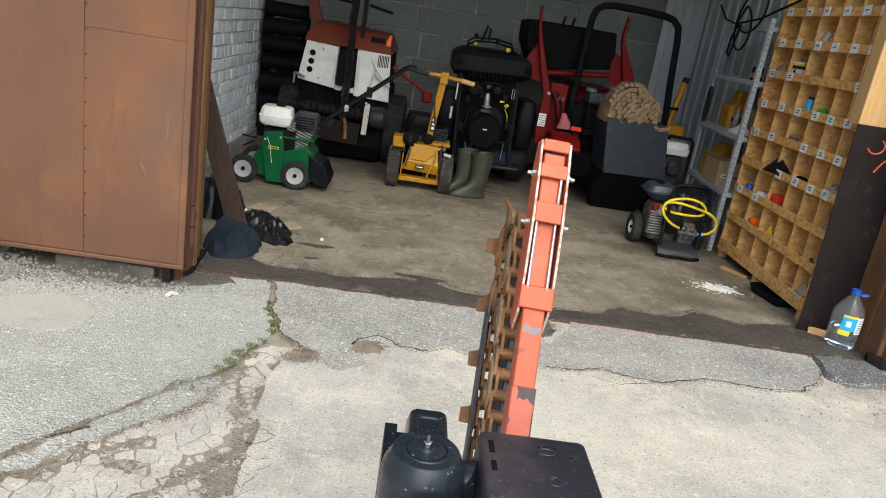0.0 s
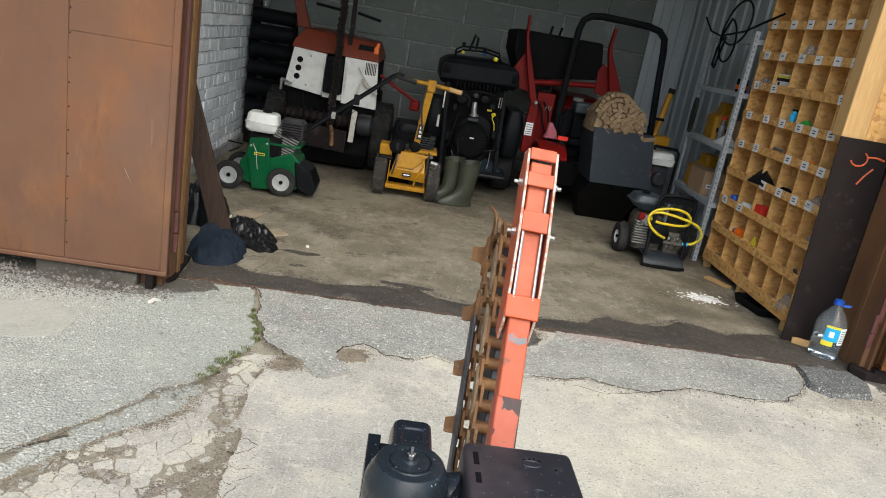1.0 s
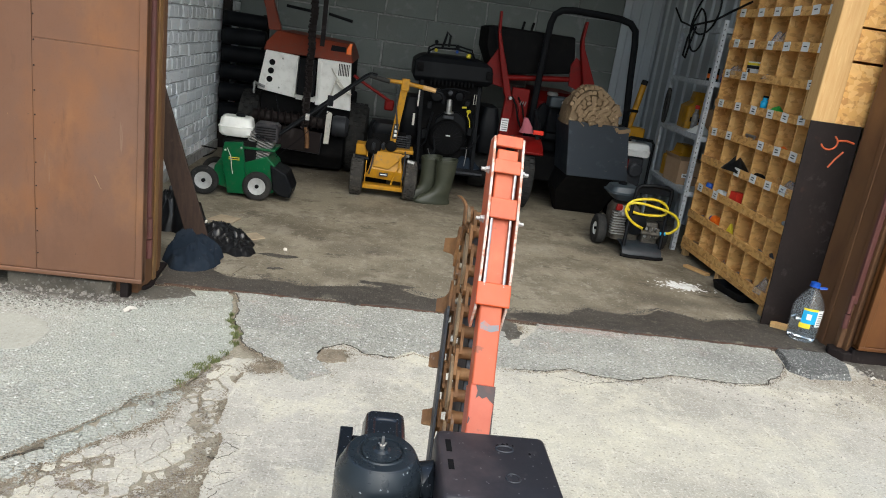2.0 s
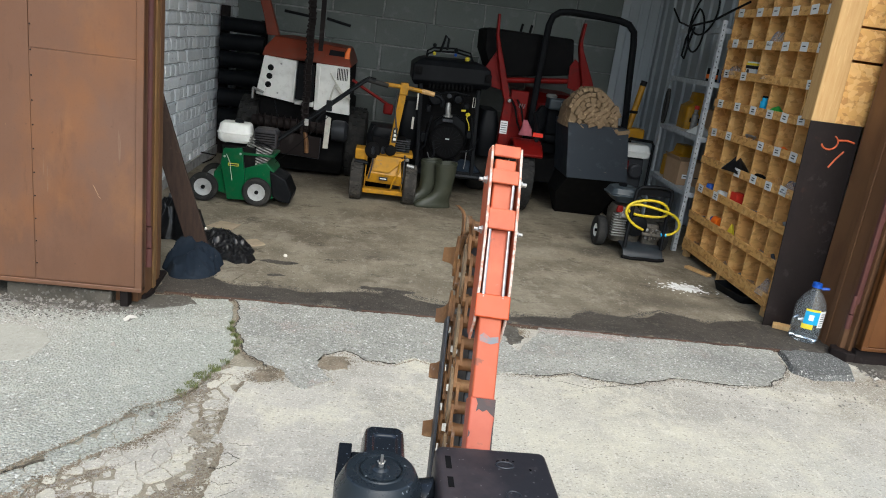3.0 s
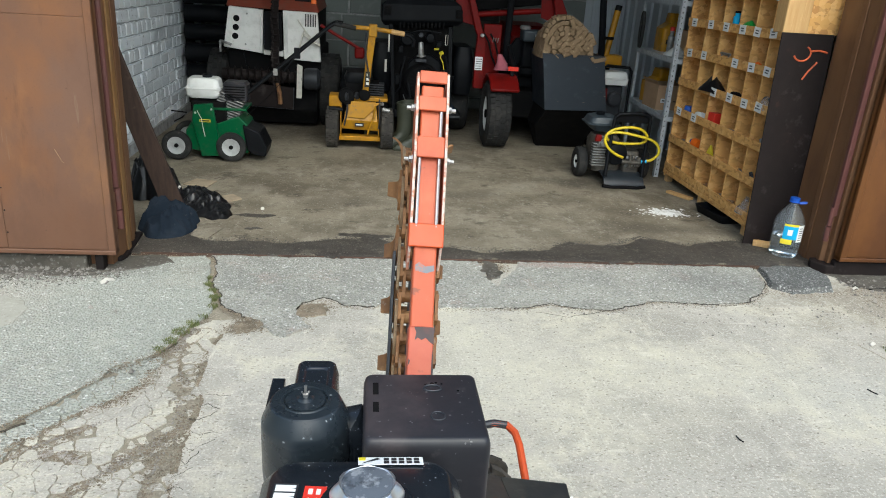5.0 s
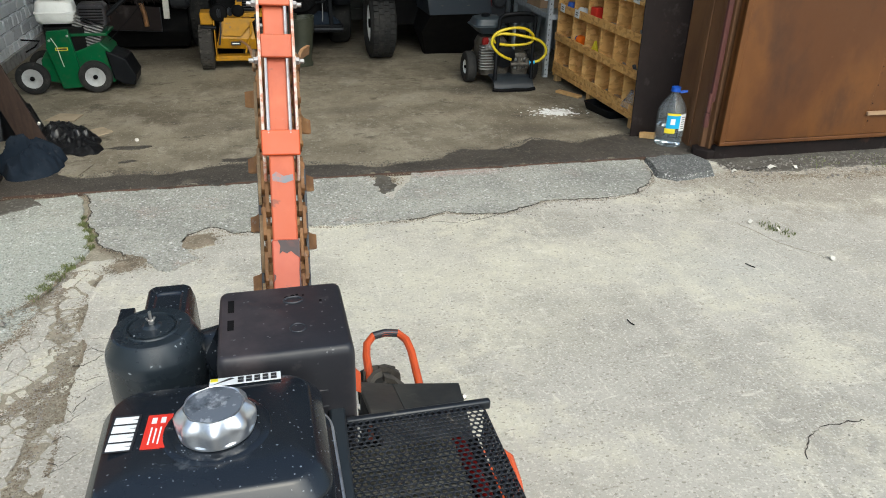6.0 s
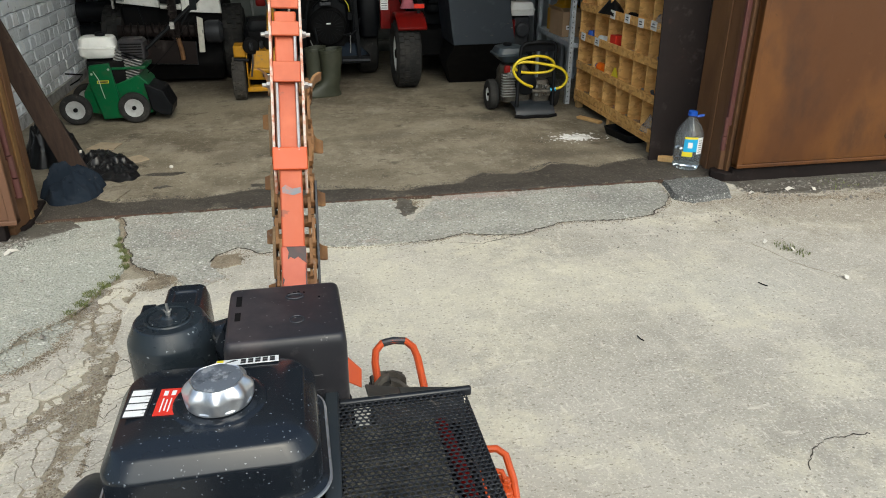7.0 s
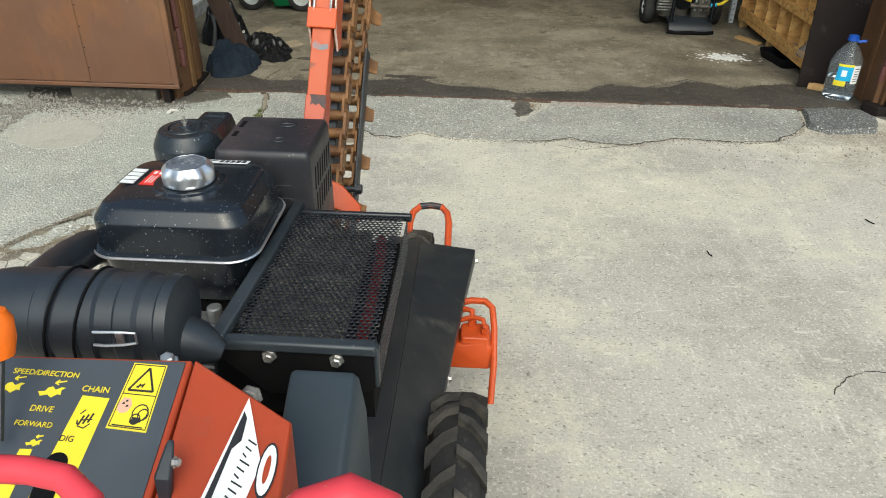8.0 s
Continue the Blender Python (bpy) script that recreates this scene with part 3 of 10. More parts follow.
def glassy(name, colour, rough, ior, weight=1.0):
    m = bpy.data.materials.new(name)
    m.use_nodes = True
    b = m.node_tree.nodes["Principled BSDF"]
    b.inputs["Base Color"].default_value = rgb(colour)
    b.inputs["Roughness"].default_value = rough
    b.inputs["IOR"].default_value = ior
    b.inputs["Transmission Weight"].default_value = weight
    return m


PET = glassy("clear_bottle_plastic", (0.90, 0.95, 0.98), 0.02, 1.24, 0.975)
WATER = glassy("water", (0.92, 0.96, 0.98), 0.0, 1.30, 1.0)
FILM = glassy("clear_plastic_film", (0.95, 0.96, 0.97), 0.12, 1.2, 0.85)


# ---- mesh tools ----
class Shape:
    """Vertices and faces of one mesh, put together from simple solids."""

    def __init__(self):
        self.v, self.f = [], []

    def add(self, verts, faces, m=None):
        k = len(self.v)
        self.v += [tuple(m @ Vector(p)) if m else tuple(p) for p in verts]
        self.f += [tuple(k + i for i in face) for face in faces]
        return self

    def box(self, lo, hi, m=None):
        (a, b, c), (d, e, f) = lo, hi
        return self.add([(a, b, c), (d, b, c), (d, e, c), (a, e, c), (a, b, f), (d, b, f), (d, e, f), (a, e, f)],
                        [(0, 3, 2, 1), (4, 5, 6, 7), (0, 1, 5, 4), (1, 2, 6, 5), (2, 3, 7, 6), (3, 0, 4, 7)], m)

    def loft(self, rings, caps=True, m=None):
        n = len(rings[0])
        verts = [p for ring in rings for p in ring]
        faces = [(r * n + i, r * n + (i + 1) % n, (r + 1) * n + (i + 1) % n, (r + 1) * n + i) for r in range(len(rings) - 1) for i in range(n)]
        if caps:
            faces += [tuple(reversed(range(n))), tuple((len(rings) - 1) * n + i for i in range(n))]
        return self.add(verts, faces, m)

    def rod(self, a, b, r, r2=None, n=14, caps=True):
        return self.tube([a, b], [r, r if r2 is None else r2], n, caps)

    def tube(self, pts, r, n=10, caps=True):
        pts = [Vector(p) for p in pts]
        rs = r if isinstance(r, (list, tuple)) else [r] * len(pts)
        side, rings = None, []
        for i, p in enumerate(pts):
            way = (pts[min(i + 1, len(pts) - 1)] - pts[max(i - 1, 0)]).normalized()
            if side is None:
                side = way.orthogonal().normalized()
            side = (side - way * side.dot(way)).normalized()
            up = way.cross(side)
            rings.append([tuple(p + (side * math.cos(t) + up * math.sin(t)) * rs[i]) for t in (2 * math.pi * k / n for k in range(n))])
        return self.loft(rings, caps)

    def lathe(self, profile, at, axis, n=24, m=None, caps=True):
        """profile: (radius, height) along axis from at."""
        axis = Vector(axis).normalized()
        side = axis.orthogonal().normalized()
        up = axis.cross(side)
        at = Vector(at)
        rings = [[tuple(at + axis * h + (side * math.cos(t) + up * math.sin(t)) * r) for t in (2 * math.pi * k / n for k in range(n))] for r, h in profile]
        return self.loft(rings, caps, m)

    def prism(self, outline, lo, hi, along="z", m=None):
        def place(p, h):
            return {"z": (p[0], p[1], h), "y": (p[0], h, p[1]), "x": (h, p[0], p[1])}[along]
        return self.loft([[place(p, lo) for p in outline], [place(p, hi) for p in outline]], True, m)

    def mesh(self, name, sharp=35):
        me = bpy.data.meshes.new(name)
        me.from_pydata(self.v, [], self.f)
        bm = bmesh.new()
        bm.from_mesh(me)
        bmesh.ops.recalc_face_normals(bm, faces=bm.faces)
        bm.to_mesh(me)
        bm.free()
        me.polygons.foreach_set("use_smooth", [True] * len(me.polygons))
        me.set_sharp_from_angle(angle=radians(sharp))
        return me


def thing(name, at, label, category, group="", kind="", rz=0.0):
    ob = new(name)
    ob.empty_display_size = 0.1
    ob.matrix_world = pose(*at, 0, 0, rz)
    return tagged(ob, label, category, group, kind)


def part(name, shape, mat, parent=None, label="", bevel=0.0, sharp=35):
    me = shape.mesh(name, sharp) if isinstance(shape, Shape) else shape
    if not me.materials:
        me.materials.append(mat)
    ob = new(name, me)
    ob.parent = parent
    if label:
        ob["label"] = label
    if bevel:
        mod = ob.modifiers.new("bevel", "BEVEL")
        mod.width, mod.segments, mod.limit_method, mod.angle_limit = bevel, 2, "ANGLE", radians(40)
        mod.harden_normals = False
    return ob


def wpart(name, shape, mat, parent, label="", bevel=0.0, sharp=35):
    """A part whose shape is given in world coordinates."""
    ob = part(name, shape, mat, parent, label, bevel, sharp)
    if parent is not None and parent.data is None:
        ob.matrix_parent_inverse = parent.matrix_basis.inverted()
    return ob


def solid(name, shape, mat, label, category, kind="", bevel=0.0, group="", sharp=35):
    """A thing of one mesh, in world coordinates."""
    return tagged(part(name, shape, mat, None, "", bevel, sharp), label, category, group, kind)


def rrect(cx, cy, w, d, r, z, n=4):
    pts = []
    for sx, sy, a0 in ((1, 1, 0), (-1, 1, 90), (-1, -1, 180), (1, -1, 270)):
        for k in range(n + 1):
            a = radians(a0 + 90 * k / n)
            pts.append((cx + sx * (w / 2 - r) + r * math.cos(a), cy + sy * (d / 2 - r) + r * math.sin(a), z))
    return pts


def wiggle(points, size, amount, seed, closed=False):
    """A line broken into short steps with an uneven, crumbled run."""
    out = []
    ends = points + points[:1] if closed else points
    for (x0, y0), (x1, y1) in zip(ends, ends[1:]):
        n = max(1, int(math.hypot(x1 - x0, y1 - y0) / size))
        for k in range(n):
            x, y = x0 + (x1 - x0) * k / n, y0 + (y1 - y0) * k / n
            d = noise.noise_vector((x * 9 + seed, y * 9, seed)) * amount + noise.noise_vector((x * 31, y * 31, seed * 3)) * amount * 0.55 + noise.noise_vector((x * 85, y * 85, seed * 2)) * amount * 0.4
            out.append((x + d.x, y + d.y))
    if not closed:
        out.append(points[-1])
    return out


def tyre(radius, width, hole, n=36, crown=0.02):
    """Profile round the x axis, from one side to the other."""
    w, r = width / 2, radius
    return [(hole, -w * 0.72), (hole + (r - hole) * 0.35, -w), (r - crown * 1.6, -w * 0.98), (r - crown * 0.4, -w * 0.78), (r, -w * 0.4), (r, w * 0.4),
            (r - crown * 0.4, w * 0.78), (r - crown * 1.6, w * 0.98), (hole + (r - hole) * 0.35, w), (hole, w * 0.72)]


def bolt_head(shape, at, axis, r=0.006, h=0.005):
    return shape.lathe([(r * 1.35, 0), (r * 1.35, h * 0.25), (r, h * 0.3), (r, h), (r * 0.7, h * 1.15)], at, axis, 6)


def letters(name, text, size, at, turn, mat, parent, label="", extrude=0.0004):
    """Writing in the built-in font, as a mesh; turn: Euler degrees."""
    curve = bpy.data.curves.new(name, "FONT")
    curve.body, curve.size, curve.extrude, curve.align_x, curve.align_y = text, size, extrude, "CENTER", "CENTER"
    hold = bpy.data.objects.new(name, curve)
    scene.collection.objects.link(hold)
    bpy.context.view_layer.update()
    me = bpy.data.meshes.new_from_object(hold.evaluated_get(bpy.context.evaluated_depsgraph_get()))
    bpy.data.objects.remove(hold)
    me.materials.clear()
    ob = part(name, me, mat, parent, label)
    ob.matrix_local = pose(*at, *turn)
    return ob

# ---- ground ----
solid("ground", Shape().add([(-300, -300, -0.005), (300, -300, -0.005), (300, 300, -0.005), (-300, 300, -0.005)], [(0, 1, 2, 3)]), SOIL,
      "bare grey-brown soil and gravel under the paving", "ground", "structure")

CRACK_LEFT = [(-0.50, 3.04), (-0.52, 2.90), (-0.59, 2.78), (-0.68, 2.72), (-0.75, 2.57), (-0.82, 2.46), (-0.92, 2.32), (-1.02, 2.16), (-1.2, 1.85), (-1.35, 1.5)]
CRACK_RIGHT = [(-0.28, 3.14), (-0.34, 3.05), (-0.38, 2.82), (-0.36, 2.57), (-0.32, 2.47), (-0.33, 2.33), (-0.33, 2.17), (-0.31, 1.97), (-0.31, 1.77), (-0.42, 1.5)]


def slab(name, outline, lo, hi, mat, label, category, seed=1.0, size=0.035, amount=0.012, rim=0.010, fine=True):
    """A paving slab with a crumbled, slightly sunken rim."""
    line = wiggle(outline, size, amount, seed, True) if fine else list(outline)
    if sum(x0 * y1 - x1 * y0 for (x0, y0), (x1, y1) in zip(line, line[1:] + line[:1])) < 0:
        line.reverse()
    n = len(line)
    inner = []
    for i, (x, y) in enumerate(line):
        (x0, y0), (x1, y1) = line[i - 1], line[(i + 1) % n]
        nx, ny = y0 - y1, x1 - x0
        k = rim * (0.6 + 0.5 * noise.noise((x * 14, y * 14, seed))) / max(1e-6, math.hypot(nx, ny))
        inner.append((x + nx * k, y + ny * k))
    rings = [[(x, y, lo) for x, y in line], [(x, y, hi - 0.45 * (hi - lo) * (0.6 + 0.8 * abs(noise.noise((x * 20, y * 20, seed))))) for x, y in line],
             [(x, y, hi) for x, y in inner]]
    return solid(name, Shape().loft(rings), mat, label, category, "structure", sharp=12)


slab("pavement", [(-0.50, 3.04), (-0.42, 3.13), (-0.28, 3.14), (-0.2, 3.08), (-0.2, 3.86), (9, 3.86), (9, -9), (-9, -9), (-9, 1.5), (-1.35, 1.5), (-0.9, 1.42), (-0.42, 1.5)]
     + CRACK_RIGHT[8:0:-1], -0.05, 0.0, CONCRETE, "worn pale beige concrete yard with scuffs and pits", "pavement", 2.0, 0.015, 0.013)
asphalt = slab("pavement_asphalt", CRACK_LEFT + [(-9, 1.5), (-9, 3.72), (-1.1, 3.75), (-0.60, 3.87), (-0.533, 3.7), (-0.520, 3.52), (-0.462, 3.37), (-0.435, 3.2)],
               -0.05, 0.006, ASPHALT, "weathered grey asphalt with cracked crumbling edges", "pavement", 5.0, 0.010, 0.015, 0.004)
STRIP_EDGE = [(-0.565, 3.872), (-0.51, 3.7), (-0.495, 3.52), (-0.43, 3.38), (-0.39, 3.22), (-0.28, 3.145), (-0.2, 3.08), (-0.11, 2.95), (0.02, 3.05), (-0.07, 3.18),
              (-0.05, 3.3), (0.05, 3.36), (0.16, 3.28), (0.29, 3.28), (0.38, 3.35), (0.48, 3.3), (0.62, 3.27), (0.86, 3.28), (0.99, 3.28), (1.14, 3.34),
              (1.27, 3.29), (1.44, 3.28), (1.68, 3.39), (1.84, 3.37), (2.04, 3.36), (2.2, 3.40), (2.37, 3.55), (2.43, 3.72), (2.45, 3.872)]
NOTCH = [(1.08, 3.872), (1.05, 3.75), (0.97, 3.64), (0.92, 3.54), (0.88, 3.62), (0.87, 3.76), (0.85, 3.872)]
slab("pavement_strip", STRIP_EDGE + NOTCH, -0.05, 0.007, ASPHALT_STRIP, "grey asphalt strip with ragged edge along the garage threshold", "pavement", 9.0, 0.009, 0.018, 0.003)


def crack(line, width, size, amount, seed, label="dark dirt-filled crack in the paving", mat=None, top=0.0012):
    """A thin band of dark soil of uneven width lying in a crack."""
    run = wiggle(line, size, amount, seed)
    a, b = [], []
    for i, (x, y) in enumerate(run):
        (x0, y0), (x1, y1) = run[max(i - 1, 0)], run[min(i + 1, len(run) - 1)]
        d = max(1e-6, math.hypot(x1 - x0, y1 - y0))
        w1 = width * max(0.03, 0.32 + 1.0 * noise.noise((x * 6, y * 6, seed)) + 0.8 * noise.noise((x * 37, y * 37, seed))) * min(1.0, 0.3 + i * 0.25, 0.3 + (len(run) - 1 - i) * 0.25)
        w2 = width * max(0.03, 0.32 + 1.0 * noise.noise((x * 7, y * 7, seed + 9)) + 0.8 * noise.noise((x * 41, y * 41, seed)))
        nx, ny = (y0 - y1) / d, (x1 - x0) / d
        a.append((x + nx * w1, y + ny * w1))
        b.append((x - nx * w2, y - ny * w2))
    s = Shape()
    n = len(run)
    s.add([(x, y, top) for x, y in a] + [(x, y, top) for x, y in b] + [(x, y, -0.02) for x, y in a] + [(x, y, -0.02) for x, y in b],
          [(i, i + 1, n + i + 1, n + i) for i in range(n - 1)] + [(i, 2 * n + i, 2 * n + i + 1, i + 1) for i in range(n - 1)] + [(n + i, n + i + 1, 3 * n + i + 1, 3 * n + i) for i in range(n - 1)])
    return solid("pavement_crack", s, mat or CRACK, label, "crack", "structure")


crack(STRIP_EDGE[17:], 0.011, 0.009, 0.018, 9.0, top=0.0022)
crack(STRIP_EDGE[9:14], 0.010, 0.009, 0.018, 9.0, top=0.0022)
crack(STRIP_EDGE[:6], 0.006, 0.009, 0.018, 9.0, top=0.0072)
crack([(-2.4, 1.62), (-1.7, 1.86), (-1.3, 2.04), (-1.08, 2.16), (-0.926, 2.278), (-0.86, 2.34)], 0.0026, 0.009, 0.018, 71.0, top=0.0066)
crack([(-1.7, 1.86), (-1.62, 2.05), (-1.66, 2.2)], 0.003, 0.03, 0.016, 73.0, top=0.0066)
fork = random.Random(17)
for k in range(13):
    fy = 1.62 + 0.075 * k
    fx = -0.325 + fork.uniform(-0.01, 0.01)
    fl = fork.uniform(0.03, 0.09)
    crack([(fx, fy), (fx + fl * 0.4, fy + fork.uniform(-0.03, 0.03)), (fx + fl, fy + fork.uniform(-0.04, 0.05))], 0.0024, 0.008, 0.014, 81.0 + k, top=0.0006)
crack([(1.46, 3.29), (1.2, 3.2), (1.05, 3.24)], 0.003, 0.02, 0.014, 77.0)
for hx, hy, hw, hd, hk in ((0.0, 3.225, 0.10, 0.09, 1), (-0.265, 3.06, 0.05, 0.08, 2), (0.915, 3.76, 0.055, 0.16, 3)):
    ring = [(hx + hw * math.cos(radians(q)) * (0.85 + 0.4 * noise.noise((q * 0.03, hk, 2))), hy + hd * math.sin(radians(q)) * (0.85 + 0.4 * noise.noise((q * 0.03, hk, 7)))) for q in range(0, 360, 24)]
    slab("pavement_hole", ring, -0.02, 0.0045 if hk < 3 else 0.0076, DIRT if hk < 3 else GATE_GRIT, "shallow dirt-filled hole in the paving", "hole", 80.0 + hk, 0.012, 0.035, 0.010)
slab("pavement_chunk", [(2.475, 3.86), (2.8, 3.865), (2.84, 3.72), (2.76, 3.55), (2.5, 3.5), (2.41, 3.59)], -0.05, 0.026, ASPHALT_DARK,
     "broken dark asphalt chunk beside the threshold", "pavement", 13.0, 0.02, 0.012, 0.03)


def clip(poly, a, b, c):
    """The part of poly where a x + b y <= c."""
    out = []
    for i, p in enumerate(poly):
        q = poly[(i + 1) % len(poly)]
        dp, dq = a * p[0] + b * p[1] - c, a * q[0] + b * q[1] - c
        if dp <= 0:
            out.append(p)
        if dp * dq < 0:
            k = dp / (dp - dq)
            out.append((p[0] + (q[0] - p[0]) * k, p[1] + (q[1] - p[1]) * k))
    return out


def inside(p, poly):
    odd = False
    for (x0, y0), (x1, y1) in zip(poly, poly[1:] + poly[:1]):
        if (y0 > p[1]) != (y1 > p[1]) and p[0] < x0 + (p[1] - y0) * (x1 - x0) / (y1 - y0):
            odd = not odd
    return odd


def reach(p, line):
    """Distance from p to a broken line."""
    best = 9.0
    for (x0, y0), (x1, y1) in zip(line, line[1:]):
        dx, dy = x1 - x0, y1 - y0
        k = max(0.0, min(1.0, ((p[0] - x0) * dx + (p[1] - y0) * dy) / (dx * dx + dy * dy)))
        best = min(best, math.hypot(p[0] - x0 - dx * k, p[1] - y0 - dy * k))
    return best


CRACK_SECOND = [(-1.08, 2.02), (-0.937, 2.079), (-0.884, 2.15), (-0.73, 2.382), (-0.628, 2.465), (-0.549, 2.59), (-0.545, 2.769), (-0.53, 2.859)]
BARE = [([(-0.49, 2.92), (-0.47, 2.75), (-0.42, 2.62), (-0.39, 2.5), (-0.37, 2.36), (-0.39, 2.2), (-0.38, 1.95), (-0.40, 1.6)], 0.030),
        ([(-0.36, 2.33), (-0.45, 2.18), (-0.55, 2.08), (-0.62, 1.9)], 0.033), ([(-0.60, 2.37), (-0.67, 2.31), (-0.77, 2.23), (-0.90, 2.08), (-1.1, 1.95)], 0.020),
        ([(-0.78, 2.12), (-0.72, 2.2), (-0.62, 2.14)], 0.018), ([(-0.46, 3.1), (-0.5, 2.95), (-0.52, 2.85)], 0.04)]


def bare(p):
    """How far the paving has crumbled away: 1 is bare soil."""
    return max(1.0 - reach(p, line) / (wide * (1.0 + 0.9 * noise.noise((p[0] * 9, p[1] * 9, 4.0)))) * 0.6 for line, wide in BARE)


def gaps():
    """The broken paving between the two long cracks, piece by piece."""
    rnd = random.Random(7)
    zone = CRACK_LEFT + [(-0.9, 1.42)] + CRACK_RIGHT[::-1]
    seeds, sizes = [], []
    for _ in range(9000):
        p = (rnd.uniform(-1.45, -0.15), rnd.uniform(1.35, 3.25))
        soft = bare(p)
        r = 0.026 + 0.010 * rnd.random() if soft > 0.35 else 0.042 + 0.09 * max(0.0, noise.noise((p[0] * 3.1, p[1] * 3.1, 8.0)) + 0.1)
        if min(reach(p, CRACK_LEFT), reach(p, CRACK_SECOND)) < 0.04:
            r = min(r, 0.030 + 0.030 * rnd.random())
        if all(math.hypot(p[0] - q[0], p[1] - q[1]) > (r + s) / 2 for q, s in zip(seeds, sizes)):
            seeds.append(p)
            sizes.append(r)
    bed = thing("broken_paving", (-0.6, 2.3, 0), "broken paving pieces in an alligator-cracked patch of the yard", "paving", kind="structure")
    made = 0
    for i, s in enumerate(seeds):
        if not inside(s, zone):
            continue
        soft = bare(s)
        if soft > 0.35 and rnd.random() < 0.05 + 0.6 * soft:
            continue
        gap = 0.0010 + 0.0030 * max(0.0, noise.noise((s[0] * 6, s[1] * 6, 2.0)) + 0.2) + 0.003 * max(0.0, soft)
        cell = [(s[0] - 0.2, s[1] - 0.2), (s[0] + 0.2, s[1] - 0.2), (s[0] + 0.2, s[1] + 0.2), (s[0] - 0.2, s[1] + 0.2)]
        for j, q in enumerate(seeds):
            dx, dy = q[0] - s[0], q[1] - s[1]
            d = math.hypot(dx, dy)
            if j != i and d < 0.4 and len(cell) > 2:
                cell = clip(cell, dx / d, dy / d, (dx * (s[0] + q[0]) / 2 + dy * (s[1] + q[1]) / 2) / d - gap)
        if len(cell) < 3:
            continue
        cx, cy = sum(p[0] for p in cell) / len(cell), sum(p[1] for p in cell) / len(cell)
        if soft > 0.35:
            k = rnd.uniform(0.6, 0.95)
            cell = [(cx + (px - cx) * k, cy + (py - cy) * k) for px, py in cell]
        line = wiggle([(px + 0.6, py - 2.3) for px, py in cell], 0.010, 0.014, 3.0, True)
        top = rnd.uniform(-0.0015, 0.001) - 0.003 * (soft > 0.35)
        tilt_x, tilt_y = rnd.uniform(-0.012, 0.012), rnd.uniform(-0.012, 0.012)
        ux, uy = cx + 0.6, cy - 2.3
        height = lambda px, py: top + (px - ux) * tilt_x + (py - uy) * tilt_y
        shrink = [(ux + (px - ux) * 0.97, uy + (py - uy) * 0.97) for px, py in line]
        shape = Shape().loft([[(px, py, -0.03) for px, py in line], [(px, py, height(px, py) - 0.0015) for px, py in line], [(px, py, height(px, py)) for px, py in shrink]])
        beyond = any(cx < x0 + (cy - y0) * (x1 - x0) / (y1 - y0) for (x0, y0), (x1, y1) in zip(CRACK_SECOND, CRACK_SECOND[1:]) if y0 <= cy < y1)
        part("paving_piece", shape, ASPHALT if beyond else CONCRETE, bed, sharp=8)
        made += 1


gaps()

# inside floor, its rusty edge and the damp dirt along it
slab("floor", [(-1.75, 3.9), (3.25, 3.9), (3.25, 9.0), (-1.75, 9.0)], -0.06, 0.012, FLOOR, "dirty brown concrete garage floor with stains and painted shade at the back", "floor", 21.0, 0.08, 0.004, 0.006)
solid("threshold", Shape().box((-0.98, 3.872, -0.03), (2.9, 3.882, 0.0125)), DIRT_EDGE, "rusty steel edge of the garage threshold", "threshold", "structure", 0.003)
slab("floor_damp", [(-1.0, 3.886), (2.95, 3.886), (2.95, 4.3), (2.5, 4.30), (2.2, 4.2), (1.95, 4.33), (1.86, 4.22), (1.65, 4.14), (1.46, 4.2), (1.28, 4.05), (0.94, 4.0), (0.66, 4.06), (0.45, 4.1),
                    (0.28, 4.2), (0.09, 4.16), (-0.16, 4.06), (-0.35, 4.1), (-0.6, 4.07), (-0.78, 4.19), (-0.9, 4.3), (-1.0, 4.1)], 0.006, 0.0145, DAMP,
     "dark damp dirt tracked over the threshold", "floor", 25.0, 0.03, 0.03, 0.02)
STAINS = [(-0.44, 4.54, 0.16, 0.05), (-0.42, 4.30, 0.07, 0.035), (0.24, 4.22, 0.22, 0.05)]
for k, (sx, sy, sw, sd) in enumerate(STAINS):
    ring = [(sx + sw * math.cos(radians(a)) * (0.8 + 0.3 * noise.noise((a * 0.03, k, 1))), sy + sd * math.sin(radians(a)) * (0.8 + 0.3 * noise.noise((a * 0.03, k, 5)))) for a in range(0, 360, 20)]
    slab("floor_stain", ring, 0.006, 0.0135, DAMP, "dark oil stain soaked into the garage floor", "floor", 31.0 + k, 0.02, 0.02, 0.01)


def powder():
    rnd = random.Random(4)
    shape = Shape()
    for _ in range(260):
        a, r = rnd.uniform(0, 6.28), abs(rnd.gauss(0, 1))
        x, y = 2.33 + 0.13 * r * math.cos(a), 4.86 + 0.07 * r * math.sin(a)
        s = rnd.uniform(0.004, 0.022) * max(0.3, 1.2 - 0.4 * r)
        shape.lathe([(s, 0), (s * 0.7, s * 0.15), (s * 0.1, s * 0.22)], (x, y, 0.0125), (0, 0, 1), 7)
    solid("spilled_powder", shape, POWDER, "white powder spilled on the garage floor", "powder", "stuff")


powder()


